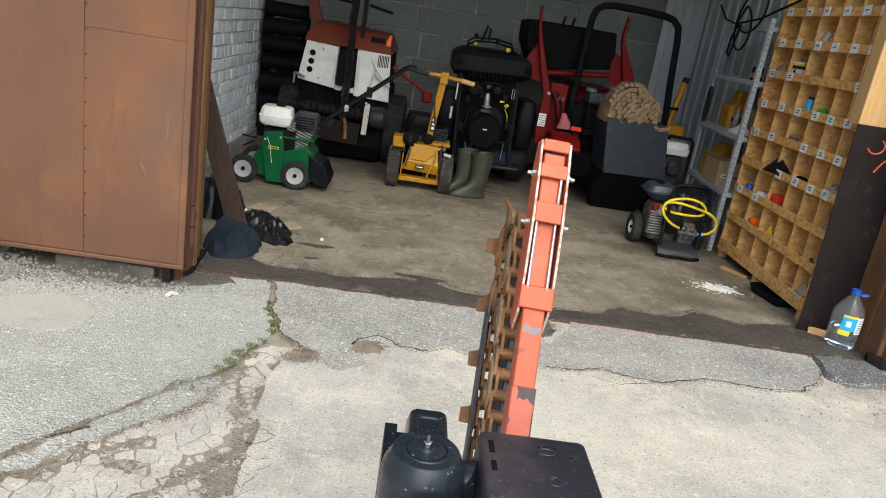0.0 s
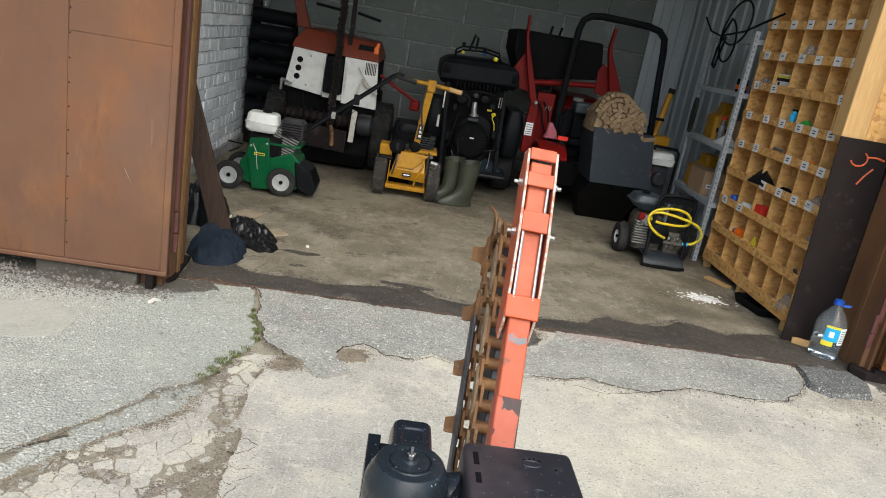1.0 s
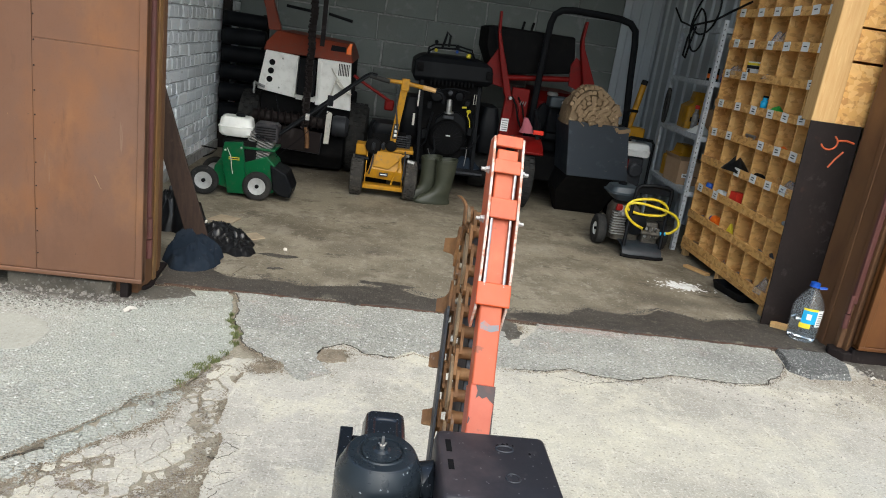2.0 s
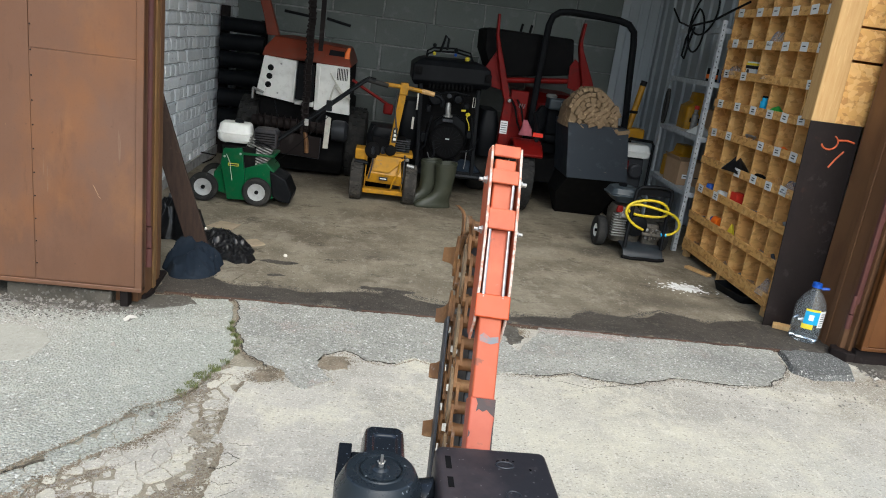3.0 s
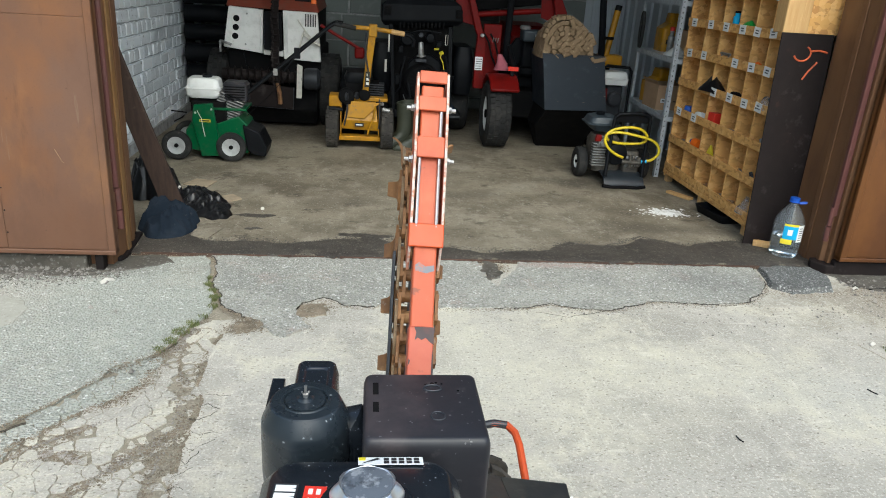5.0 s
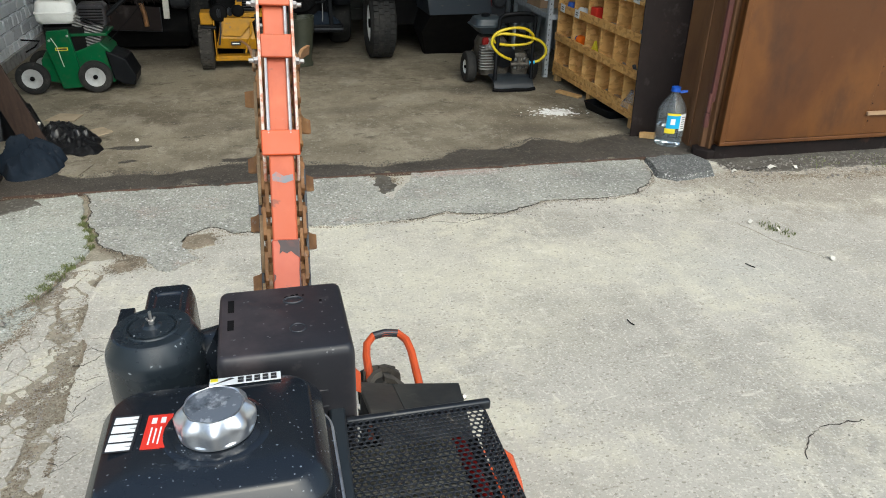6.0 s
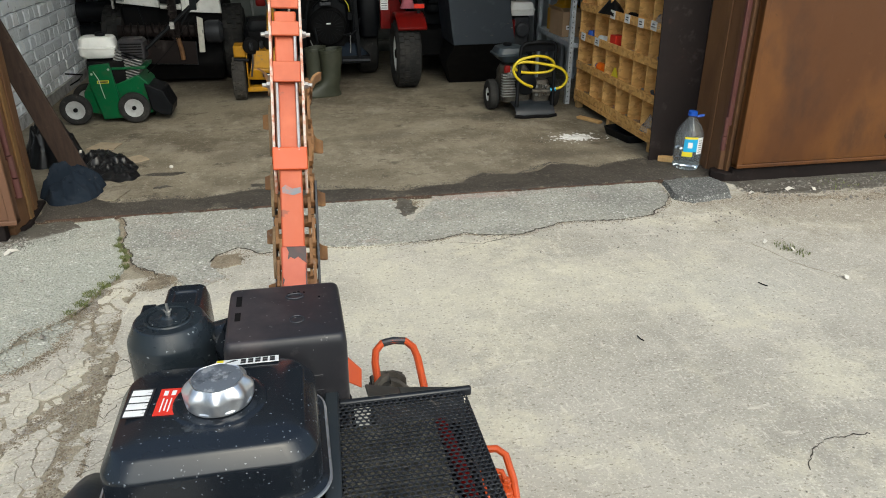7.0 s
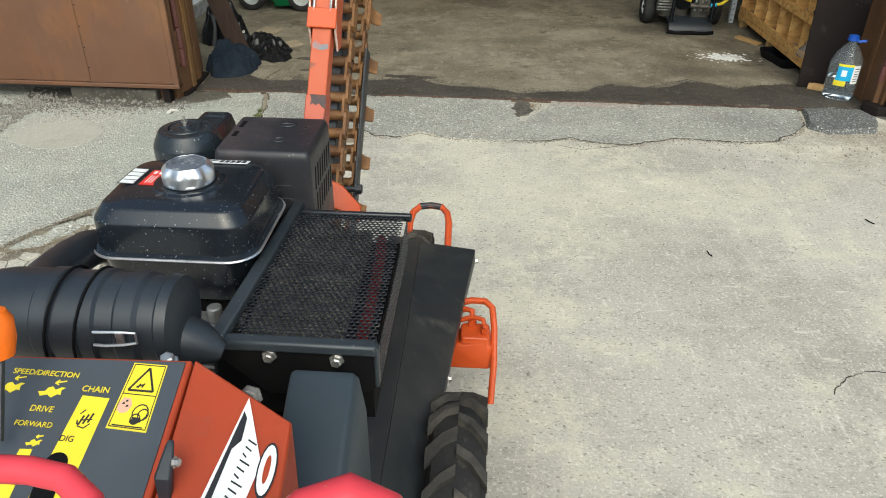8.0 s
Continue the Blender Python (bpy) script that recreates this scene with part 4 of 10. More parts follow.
def pebbles():
    rnd = random.Random(11)
    shape = Shape()

    def stone(x, y, z, s):
        pts = [Vector((rnd.gauss(0, 1), rnd.gauss(0, 1), rnd.gauss(0, 0.7))).normalized() for _ in range(6)]
        ax = Matrix.Rotation(rnd.uniform(0, 6.28), 4, "Z")
        base = [(1, 0, 0), (0, 1, 0), (-1, 0, 0), (0, -1, 0), (0, 0, 1), (0, 0, -0.6)]
        verts = [ax @ Vector([(b[i] * (0.7 + 0.6 * rnd.random())) * s for i in range(3)]) + Vector((x, y, z + s * 0.3)) for b in base]
        shape.add(verts, [(0, 1, 4), (1, 2, 4), (2, 3, 4), (3, 0, 4), (1, 0, 5), (2, 1, 5), (3, 2, 5), (0, 3, 5)])

    for _ in range(300):
        stone(rnd.uniform(-1.2, 4.0), rnd.uniform(0.6, 3.4), 0.0, rnd.choice((0.002, 0.002, 0.003, 0.003, 0.004)))
    for _ in range(260):
        stone(rnd.uniform(0.9, 2.9), 3.36 + abs(rnd.gauss(0, 0.16)) * -1 + 0.04, 0.0, rnd.uniform(0.002, 0.006))
    for _ in range(500):
        stone(rnd.uniform(2.85, 4.6), 3.72 - abs(rnd.gauss(0, 0.12)), 0.0, rnd.uniform(0.003, 0.011))
    for _ in range(420):
        stone(rnd.uniform(-1.9, -0.95), 3.66 - abs(rnd.gauss(0, 0.08)), 0.006, rnd.uniform(0.003, 0.012))
    for _ in range(500):
        stone(-1.72 - abs(rnd.gauss(0, 0.13)), 3.4 + rnd.gauss(0, 0.25), 0.006, rnd.uniform(0.004, 0.014))
    for _ in range(260):
        x = rnd.uniform(-0.9, 2.9)
        stone(x, rnd.uniform(3.95, 5.6), 0.012, rnd.uniform(0.0015, 0.004))
    for _ in range(380):
        k = rnd.random()
        stone(-0.62 + 0.35 * rnd.uniform(-1, 1), 1.6 + 1.5 * k, -0.008, rnd.uniform(0.002, 0.007))
    solid("loose_gravel", shape, STONE, "loose grit and small stones scattered over the paving", "gravel", "stuff")
    for k, (x, y, s) in enumerate([(0.72, 1.66, 0.010), (0.86, 1.5, 0.008), (-0.95, 3.2, 0.014), (-0.84, 3.17, 0.009), (2.9, 3.42, 0.016), (3.04, 3.2, 0.012), (-0.62, 2.66, 0.012)]):
        one = Shape()
        shape, keep = one, shape
        stone(0, 0, 0, s)
        ob = solid("stone", one, STONE, "small loose stone on the paving", "stone", group="loose stones")
        ob.matrix_world = pose(x, y, 0.0 if x > -0.5 else 0.006)
        shape = keep


pebbles()


def crumbs(name, line, count, spread, big, mat, z, label, seed, side=0.0):
    """Loose crumbs strewn along a crack, thinning out to both sides."""
    rnd = random.Random(seed)
    shape = Shape()
    lengths = [math.hypot(x1 - x0, y1 - y0) for (x0, y0), (x1, y1) in zip(line, line[1:])]
    for _ in range(count):
        k = rnd.choices(range(len(lengths)), lengths)[0]
        (x0, y0), (x1, y1) = line[k], line[k + 1]
        t = rnd.random()
        x, y = x0 + (x1 - x0) * t, y0 + (y1 - y0) * t
        d = spread * max(0.15, 0.6 + 1.2 * noise.noise((x * 5, y * 5, seed)))
        x, y = x + rnd.gauss(0, 1) * d, y + rnd.gauss(0, 1) * d + side
        r = big * (0.25 + 0.75 * rnd.random() ** 3)
        a = rnd.uniform(0, 6.28)
        n = 5
        ring = [(x + r * math.cos(a + 6.28 * i / n) * rnd.uniform(0.6, 1.2), y + r * math.sin(a + 6.28 * i / n) * rnd.uniform(0.6, 1.2), z) for i in range(n)]
        shape.add(ring + [(x, y, z + r * 0.45)], [(i, (i + 1) % n, n) for i in range(n)])
    return solid(name, shape, mat, label, "dirt", "stuff")


crumbs("crack_crumbs", STRIP_EDGE[8:], 3400, 0.020, 0.005, DIRT, 0.0, "brown crumbs strewn along the edge of the asphalt strip", 61, -0.012)
crumbs("crack_crumbs", STRIP_EDGE[17:], 1500, 0.012, 0.004, CRACK, 0.0, "dark crumbs along the asphalt edge", 62, -0.008)
crumbs("crack_crumbs", STRIP_EDGE[:7], 2600, 0.018, 0.0055, DIRT, 0.0055, "brown crumbs in the crack between the asphalt pieces", 63)
crumbs("crack_crumbs", CRACK_LEFT + [(-1.7, 1.4)], 4200, 0.022, 0.0055, DIRT, 0.0055, "brown crumbs along the long crack", 64)
crumbs("crack_crumbs", CRACK_SECOND, 3000, 0.020, 0.0055, DIRT, 0.0, "brown crumbs along the second crack", 65)
crumbs("crack_crumbs", CRACK_RIGHT, 4000, 0.022, 0.0055, DIRT, -0.001, "brown crumbs along the broken paving", 66)
for bare_line, bare_width in BARE:
    crumbs("crack_crumbs", bare_line, 1500, bare_width * 0.9, 0.006, DIRT, -0.003, "bare brown dirt and crumbs between the broken pieces", 67)
    crumbs("crack_grit", bare_line, 500, bare_width * 0.9, 0.005, STONE, -0.001, "pale grit lying in the bare dirt", 68)
crumbs("crack_crumbs", [(-0.98, 3.862), (2.9, 3.862)], 2200, 0.010, 0.0045, DIRT, 0.006, "brown dirt along the steel edge of the threshold", 69)
crumbs("crack_crumbs", [(2.4, 3.56), (2.5, 3.48), (2.8, 3.53), (3.0, 3.62), (3.6, 3.6)], 1500, 0.035, 0.006, DIRT, 0.0, "dark dirt round the broken asphalt chunk", 70)
crumbs("crack_crumbs", [(-2.3, 3.48), (-1.7, 3.52), (-0.95, 3.60)], 6500, 0.085, 0.008, GATE_GRIT, 0.0055, "dirt and grit gathered along the open gate", 72)
crumbs("damp_crumbs", [(-0.9, 4.28), (-0.78, 4.19), (-0.6, 4.07), (-0.35, 4.1), (-0.16, 4.06), (0.09, 4.16), (0.28, 4.2), (0.66, 4.06), (0.94, 4.0), (1.28, 4.05), (1.46, 4.2), (1.65, 4.14), (1.95, 4.33), (2.2, 4.2), (2.5, 4.3), (2.9, 4.3)],
       5000, 0.035, 0.007, DAMP, 0.012, "dark damp crumbs of dirt on the garage floor", 73)
crumbs("damp_crumbs", [(-0.95, 3.96), (0.9, 3.94), (2.9, 3.98)], 5200, 0.045, 0.007, DAMP, 0.013, "dark damp crumbs of dirt on the garage floor", 77)
crumbs("damp_crumbs", [(-0.95, 3.892), (2.85, 3.892)], 2600, 0.006, 0.006, DAMP, 0.0125, "dark damp crumbs of dirt on the garage floor", 78)
crumbs("damp_crumbs", [(-0.95, 4.02), (0.2, 4.06), (1.5, 4.06), (2.9, 4.12)], 700, 0.06, 0.004, STONE, 0.014, "pale grit trodden into the damp dirt", 79)
for hx, hy in ((0.0, 3.225), (-0.265, 3.06), (0.91, 3.78)):
    crumbs("hole_crumbs", [(hx - 0.05, hy - 0.03), (hx + 0.06, hy + 0.03)], 1500, 0.045, 0.006, DIRT, 0.003, "brown crumbs round a hole in the paving", 75)
crumbs("floor_grit", [(-0.8, 4.5), (0.4, 4.7), (1.6, 4.6), (2.2, 5.2), (0.6, 5.8), (-0.6, 5.3)], 1800, 0.28, 0.006, STONE, 0.012, "pale grit and crumbs scattered on the garage floor", 74)
crumbs("crack_crumbs", [(2.9, 3.5), (3.6, 3.42), (4.6, 3.4)], 4000, 0.10, 0.008, DIRT, 0.0, "dirt blown against the foot of the open gate", 71)


def weeds(name, spots, label, seed):
    rnd = random.Random(seed)
    shape = Shape()
    for x, y, r, n in spots:
        for _ in range(n):
            a, d = rnd.uniform(0, 6.28), r * math.sqrt(rnd.random())
            bx, by = x + d * math.cos(a), y + d * math.sin(a)
            t, h, w = rnd.uniform(0, 6.28), rnd.uniform(0.004, 0.012), rnd.uniform(0.001, 0.0025)
            lx, ly = math.cos(t), math.sin(t)
            shape.add([(bx - ly * w, by + lx * w, -0.012), (bx + ly * w, by - lx * w, -0.012), (bx + lx * h * 0.5 + ly * w, by + ly * h * 0.5 - lx * w, h * 0.75 + 0.004),
                       (bx + lx * h * 0.5 - ly * w, by + ly * h * 0.5 + lx * w, h * 0.75 + 0.004), (bx + lx * h * 1.1, by + ly * h * 1.1, h + 0.005)], [(0, 1, 2, 3), (3, 2, 4)])
    return solid(name, shape, WEED, label, "weeds", "stuff")


weeds("crack_weeds", [(-0.52, 3.57, 0.015, 30), (-0.51, 3.49, 0.022, 80), (-0.475, 3.42, 0.022, 90), (-0.45, 3.34, 0.028, 120), (-0.44, 3.25, 0.022, 60), (-0.46, 3.14, 0.02, 40), (-0.49, 3.07, 0.03, 110),
                      (-0.52, 2.99, 0.035, 160), (-0.54, 2.91, 0.03, 120), (-0.57, 2.84, 0.025, 60)], "small green weeds growing out of the paving crack", 3)
weeds("yard_weeds", [(2.62, 2.88, 0.05, 70), (2.66, 2.8, 0.04, 40), (3.5, 3.62, 0.12, 90), (3.9, 3.62, 0.15, 110), (4.2, 3.6, 0.1, 60)], "thin weeds and moss at the edge of the yard", 5)

for k, (x, y, w, r) in enumerate([(2.56, 2.94, 0.018, 20), (2.68, 2.53, 0.020, 60), (2.63, 2.84, 0.015, 110), (3.16, 3.6, 0.03, 10), (3.3, 3.58, 0.02, 80), (-0.98, 3.5, 0.035, 40), (2.9, 3.58, 0.018, 0)]):
    scrap = Shape().add([(-w, -w * 0.4, 0.002), (0, -w * 0.5, 0.012), (w, -w * 0.3, 0.003), (w * 0.9, w * 0.4, 0.008), (0, w * 0.5, 0.016), (-w * 0.8, w * 0.4, 0.004)],
                        [(0, 1, 4, 5), (1, 2, 3, 4)])
    scrap.add([(p[0], p[1], p[2] - 0.0015) for p in scrap.v], [(5, 4, 1, 0), (4, 3, 2, 1)])
    ob = solid("litter_scrap", scrap, PAPER, "pale crumpled scrap of litter lying on the ground", "litter", group="litter on the yard")
    ob.matrix_world = pose(x, y, 0.004, 0, 0, r)
for x, y, rz, n in ((1.562, 2.235, 108, 0.019), (2.28, 2.545, 120, 0.022), (3.1, 3.6, 8, 0.12)):
    ob = solid("twig", Shape().tube([(-n, 0, 0.004), (-n * 0.2, 0.004, 0.005), (n, -0.003, 0.004)], 0.0024, 6), BLACK_DARK, "small dark twig lying on the concrete", "twig", group="twigs on the yard")
    ob.matrix_world = pose(x, y, 0, 0, 0, rz)

crack([(1.72, 1.48), (1.74, 1.51), (1.79, 1.56), (1.85, 1.59), (1.93, 1.6), (2.01, 1.59)], 0.0040, 0.010, 0.014, 40.0)
crack([(2.50, 2.95), (2.56, 2.72), (2.66, 2.56)], 0.004, 0.02, 0.014, 41.0, mat=SOIL)
slab("ground_dirt", [(2.86, 3.86), (2.9, 3.62), (3.2, 3.52), (3.7, 3.55), (4.3, 3.5), (5.2, 3.55), (5.2, 3.86)], -0.03, 0.005, GATE_GRIT, "dirt and litter gathered under the open steel gate", "dirt", 51.0, 0.04, 0.04, 0.03)
slab("ground_dirt_gate", [(-1.95, 3.86), (-1.9, 3.62), (-1.5, 3.55), (-1.15, 3.56), (-0.95, 3.62), (-0.72, 3.75), (-0.8, 3.86)], -0.03, 0.011, GATE_GRIT, "dark gritty dirt gathered under the open steel gate", "dirt", 53.0, 0.04, 0.03, 0.03)
slab("pavement_patch", [(-1.62, 3.02), (-1.68, 3.13), (-1.62, 3.26), (-1.5, 3.33), (-1.37, 3.34), (-1.26, 3.28), (-1.2, 3.19), (-1.2, 3.08), (-1.24, 3.0), (-1.34, 2.95), (-1.45, 2.95)], -0.02, 0.0078, PATCH, "smooth oval repair patch in the asphalt", "pavement", 57.0, 0.015, 0.01, 0.02)

# ---- garage shell ----
H = 3.7
solid("wall_back", Shape().box((-2.0, 8.83, -0.05), (3.5, 9.1, H)), MORTAR, "mortar face behind the grey blocks of the back wall", "wall", "structure")
solid("wall_left", Shape().box((-2.0, 4.1, -0.05), (-1.63, 8.83, H)), WASH, "whitewashed mortar bed of the whitewashed brick wall", "wall", "structure")
solid("wall_right", Shape().box((3.16, 4.1, -0.05), (3.4, 8.83, H)), SHEET, "plain wall behind the metal sheets", "wall", "structure")
front = Shape().box((-3.4, 3.82, -0.05), (-1.10, 4.1, H)).box((3.02, 3.82, -0.05), (5.4, 4.1, H)).box((-1.10, 3.82, 3.3), (3.02, 4.1, H))
solid("wall_front", front, RENDER_DARK, "grey rendered front wall round the garage opening, darkened for shade under the gate", "wall", "structure")
# Roof, like the lintel, is out of view and added to darken the inside.
solid("ceiling", Shape().box((-2.2, 3.6, H), (3.6, 9.3, H + 0.15)), BLOCK, "unseen concrete roof slab over the garage, added to keep it dark", "ceiling", "structure")

# Added behind the camera to hold back bright horizon light and its reflections.
solid("wall_yard", Shape().box((-14, -12.3, -0.05), (16, -12.0, 3.6)), BLOCK, "plain grey wall added unseen behind the camera against horizon light", "wall", "structure")

# corrugated metal lining of the far corner and the right wall
ridge = []
y = 4.1
while y < 8.8:
    ridge += [(y, 3.155), (y + 0.16, 3.155), (y + 0.18, 3.135), (y + 0.22, 3.135), (y + 0.24, 3.155)]
    y += 0.24
ridge = [(x, y) for y, x in ridge if y <= 8.82]
lining = Shape()
n = len(ridge)
lining.add([(x, y, 0) for x, y in ridge] + [(x, y, H) for x, y in ridge] + [(x + 0.004, y, 0) for x, y in ridge] + [(x + 0.004, y, H) for x, y in ridge],
           [(i, i + 1, n + i + 1, n + i) for i in range(n - 1)] + [(2 * n + i, 3 * n + i, 3 * n + i + 1, 2 * n + i + 1) for i in range(n - 1)]
           + [(i, 2 * n + i, 2 * n + i + 1, i + 1) for i in range(n - 1)] + [(n + i, n + i + 1, 3 * n + i + 1, 3 * n + i) for i in range(n - 1)])
solid("wall_lining", lining, SHEET, "pale grey ribbed metal sheeting on the wall", "wall", "structure", sharp=20)
corner = Shape()
for k in range(4):
    x = 2.69 + k * 0.115
    corner.box((x, 8.74, 0.0), (x + 0.085, 8.752, H)).box((x + 0.085, 8.725, 0.0), (x + 0.115, 8.752, H))
solid("wall_panel", corner, SHEET, "pale grey ribbed metal sheet standing in the back corner", "wall", "structure", 0.003)


def gate_leaf(name, x0, x1, y, label, seam, coat):
    """A steel gate leaf swung fully open, flat along the front of the building."""
    leaf = thing(name, (x0, y, 0.0), label, "gate", kind="structure")
    w = x1 - x0
    s = Shape().box((0, 0.012, 0.115), (w, 0.02, 3.26))
    part("backing", s, coat, leaf)
    cuts = [0.0] + seam + [w]
    for a, b in zip(cuts, cuts[1:]):
        for lo, hi in ((0.12, 1.20), (1.2008, 3.25)) if (b - a) < 0.9 else ((0.12, 3.25),):
            part("steel_sheet", Shape().box((a + 0.0004, -0.001 if (a + lo) % 0.7 < 0.4 else 0.002, lo), (b - 0.0004, 0.011, hi)), coat, leaf, bevel=0.002)
    bottom = Shape().box((-0.0, -0.010, 0.095), (w, 0.05, 0.118)).box((0, -0.010, 3.24), (w, 0.05, 3.28))
    part("edge_rail", bottom, coat, leaf, bevel=0.004)
    for at in (0.0, w - 0.035):
        part("edge_stile", Shape().box((at, -0.008, 0.1), (at + 0.035, 0.05, 3.26)), coat, leaf, bevel=0.004)
    rivets = Shape()
    for c in seam:
        for k in range(22):
            rivets.lathe([(0.004, 0), (0.003, 0.003), (0.001, 0.0035)], (c + 0.008, -0.002, 0.2 + 0.11 * k), (0, -1, 0), 7)
    part("rivets", rivets, RUST_DARK, leaf)
    return leaf


gate_leaf("gate_leaf", -3.03, -0.966, 3.62, "rusty brown sheet-steel gate leaf swung wide open", [1.57], RUST)
right_leaf = gate_leaf("gate_leaf", 2.895, 4.93, 3.765, "brown sheet-steel gate leaf swung wide open against the wall", [1.0], RUST_BROWN)
left_leaf = bpy.data.objects["gate_leaf"]
for k, (z0, z1, dx) in enumerate(((0.585, 0.612, 0.0), (0.565, 0.590, 0.010), (0.548, 0.565, 0.020))):
    part("scratch", Shape().prism([(1.838 + dx, z1), (1.843 + dx, z1 - 0.006), (1.853 + dx, z0), (1.848 + dx, z0 + 0.006)], -0.0045, -0.002, "y"), CARD, left_leaf, "pale scratch in the paint")
part("cross_bar", Shape().box((0.98, -0.018, 0.24), (2.0, -0.004, 0.262)), CARD, right_leaf, "chipped pale bottom bar")


def left_frame():
    """The steel door frame post beside the left leaf: a maroon hinge pipe, a folded reveal and a lighter edge strip."""
    post = thing("door_frame", (-1.03, 3.9, 0.0), "brown steel door frame post with barrel hinges", "door frame", kind="structure")
    wpart("channel", Shape().prism([(-1.04, 3.70), (-1.012, 3.70), (-1.006, 3.775), (-0.996, 3.79), (-0.996, 3.93), (-1.012, 3.945), (-1.016, 4.07), (-1.034, 4.085), (-1.040, 4.165), (-1.13, 4.165), (-1.13, 3.70)], 0.012, 3.3), RUST_JAMB, post, bevel=0.003)
    wpart("rib", Shape().rod((-0.986, 3.755, 0.40), (-0.983, 3.755, 3.26), 0.015, n=12), MAROON, post, "maroon pipe along the hinge side")
    wpart("strip", Shape().box((-0.9955, 3.86, 0.012), (-0.985, 3.905, 3.28)), OCHRE_JAMB, post, "ochre-rusted edge strip", 0.003)
    wpart("strip", Shape().box((-1.0155, 3.99, 0.012), (-1.006, 4.03, 3.28)), RUST_JAMB, post, bevel=0.003)
    wpart("hinge", Shape().rod((-0.978, 3.745, 0.19), (-0.978, 3.745, 0.285), 0.018, n=14).rod((-0.979, 3.748, 0.29), (-0.980, 3.75, 0.395), 0.0165, n=14), MAROON, post, "old maroon barrel hinge")
    wpart("hinge_strap", Shape().box((-1.02, 3.69, 0.20), (-0.985, 3.74, 0.38)), RUST_JAMB, post, bevel=0.004)
    wpart("foot_plate", Shape().prism([(-1.12, 3.72), (-0.99, 3.75), (-0.975, 3.80), (-1.0, 4.15), (-1.12, 4.15)], 0.0, 0.03), RUST_DARK, post, "rusty foot plate of the frame", 0.005)
    return post


left_frame()


def right_frame():
    """The other door frame post: a flat reveal, a maroon rib and a dark gap before the open leaf."""
    post = thing("door_frame", (2.95, 3.9, 0.0), "brown steel door frame post with barrel hinges", "door frame", kind="structure")
    wpart("channel", Shape().prism([(2.872, 4.243), (2.872, 3.925), (2.860, 3.915), (2.860, 3.885), (2.884, 3.872), (2.884, 3.84), (2.935, 3.835), (3.03, 3.835), (3.03, 4.243)], 0.012, 3.3), RUST_JAMB, post, bevel=0.003)
    wpart("rib", Shape().box((2.8535, 3.86, 0.33), (2.884, 3.884, 3.28)), MAROON, post, "maroon edge rib", 0.004)
    wpart("strip", Shape().box((2.862, 4.02, 0.012), (2.8715, 4.06, 3.28)), RUST_JAMB, post, bevel=0.003)
    wpart("foot_plate", Shape().prism([(2.83, 3.93), (2.80, 3.87), (2.86, 3.80), (2.95, 3.79), (2.95, 3.93)], 0.0, 0.055), RUST_DARK, post, "rusty foot plate of the frame", 0.006)
    for z in (0.18, 1.9):
        wpart("hinge", Shape().rod((2.858, 3.872, z), (2.858, 3.872, z + 0.085), 0.016, n=14).rod((2.858, 3.872, z + 0.09), (2.858, 3.872, z + 0.20), 0.0135, n=14), MAROON, post, "old maroon barrel hinge")
    return post


right_frame()
solid("gate_sill", Shape().prism(wiggle([(2.90, 3.79), (3.5, 3.785), (4.6, 3.79), (4.6, 3.83), (2.90, 3.83)], 0.06, 0.008, 66.0, True), -0.02, 0.085), RUST_DARK, "rusty dark steel sill along the foot of the wall", "sill", "structure", 0.006)
solid("gate_footing", Shape().prism(wiggle([(-1.62, 3.66), (-1.12, 3.64), (-1.1, 3.8), (-1.64, 3.8)], 0.05, 0.015, 61.0, True), -0.02, 0.075), GATE_GRIT, "rough dirty footing under the open gate", "footing", "structure", 0.01)
solid("gate_stop", Shape().box((-1.075, 3.63, 0.0), (-1.035, 3.685, 0.1)), RUST_DARK, "short rusty steel stop welded under the gate", "gate stop", bevel=0.004)

# ---- the walk-behind trencher in front of the garage ----
def perforated(x0, x1, y0, y1, z, pitch, hole, upright=None):
    """A sheet with staggered holes, level at z or, with upright, standing at that x with y0..y1 and z0..z1 = z."""
    s = Shape()
    rows = int((y1 - y0) / (pitch * 0.87))
    cols = int((x1 - x0) / pitch)
    for r in range(rows):
        for c in range(cols):
            cx = x0 + (c + 0.5 + 0.5 * (r % 2)) * pitch
            cy = y0 + (r + 0.5) * pitch * 0.87
            if cx + pitch / 2 > x1 + 1e-6:
                continue
            hx, hy = pitch / 2, pitch * 0.435
            outer = [(hx, 0), (hx, hy), (0, hy), (-hx, hy), (-hx, 0), (-hx, -hy), (0, -hy), (hx, -hy)]
            inner = [(hole * math.cos(radians(45 * k)), hole * math.sin(radians(45 * k))) for k in range(8)]
            pts = [(cx + a, cy + b) for a, b in outer + inner]
            verts = [(p[0], p[1], z) if upright is None else (upright, p[0], p[1]) for p in pts]
            s.add(verts, [(k, (k + 1) % 8, 8 + (k + 1) % 8, 8 + k) for k in range(8)])
    return s


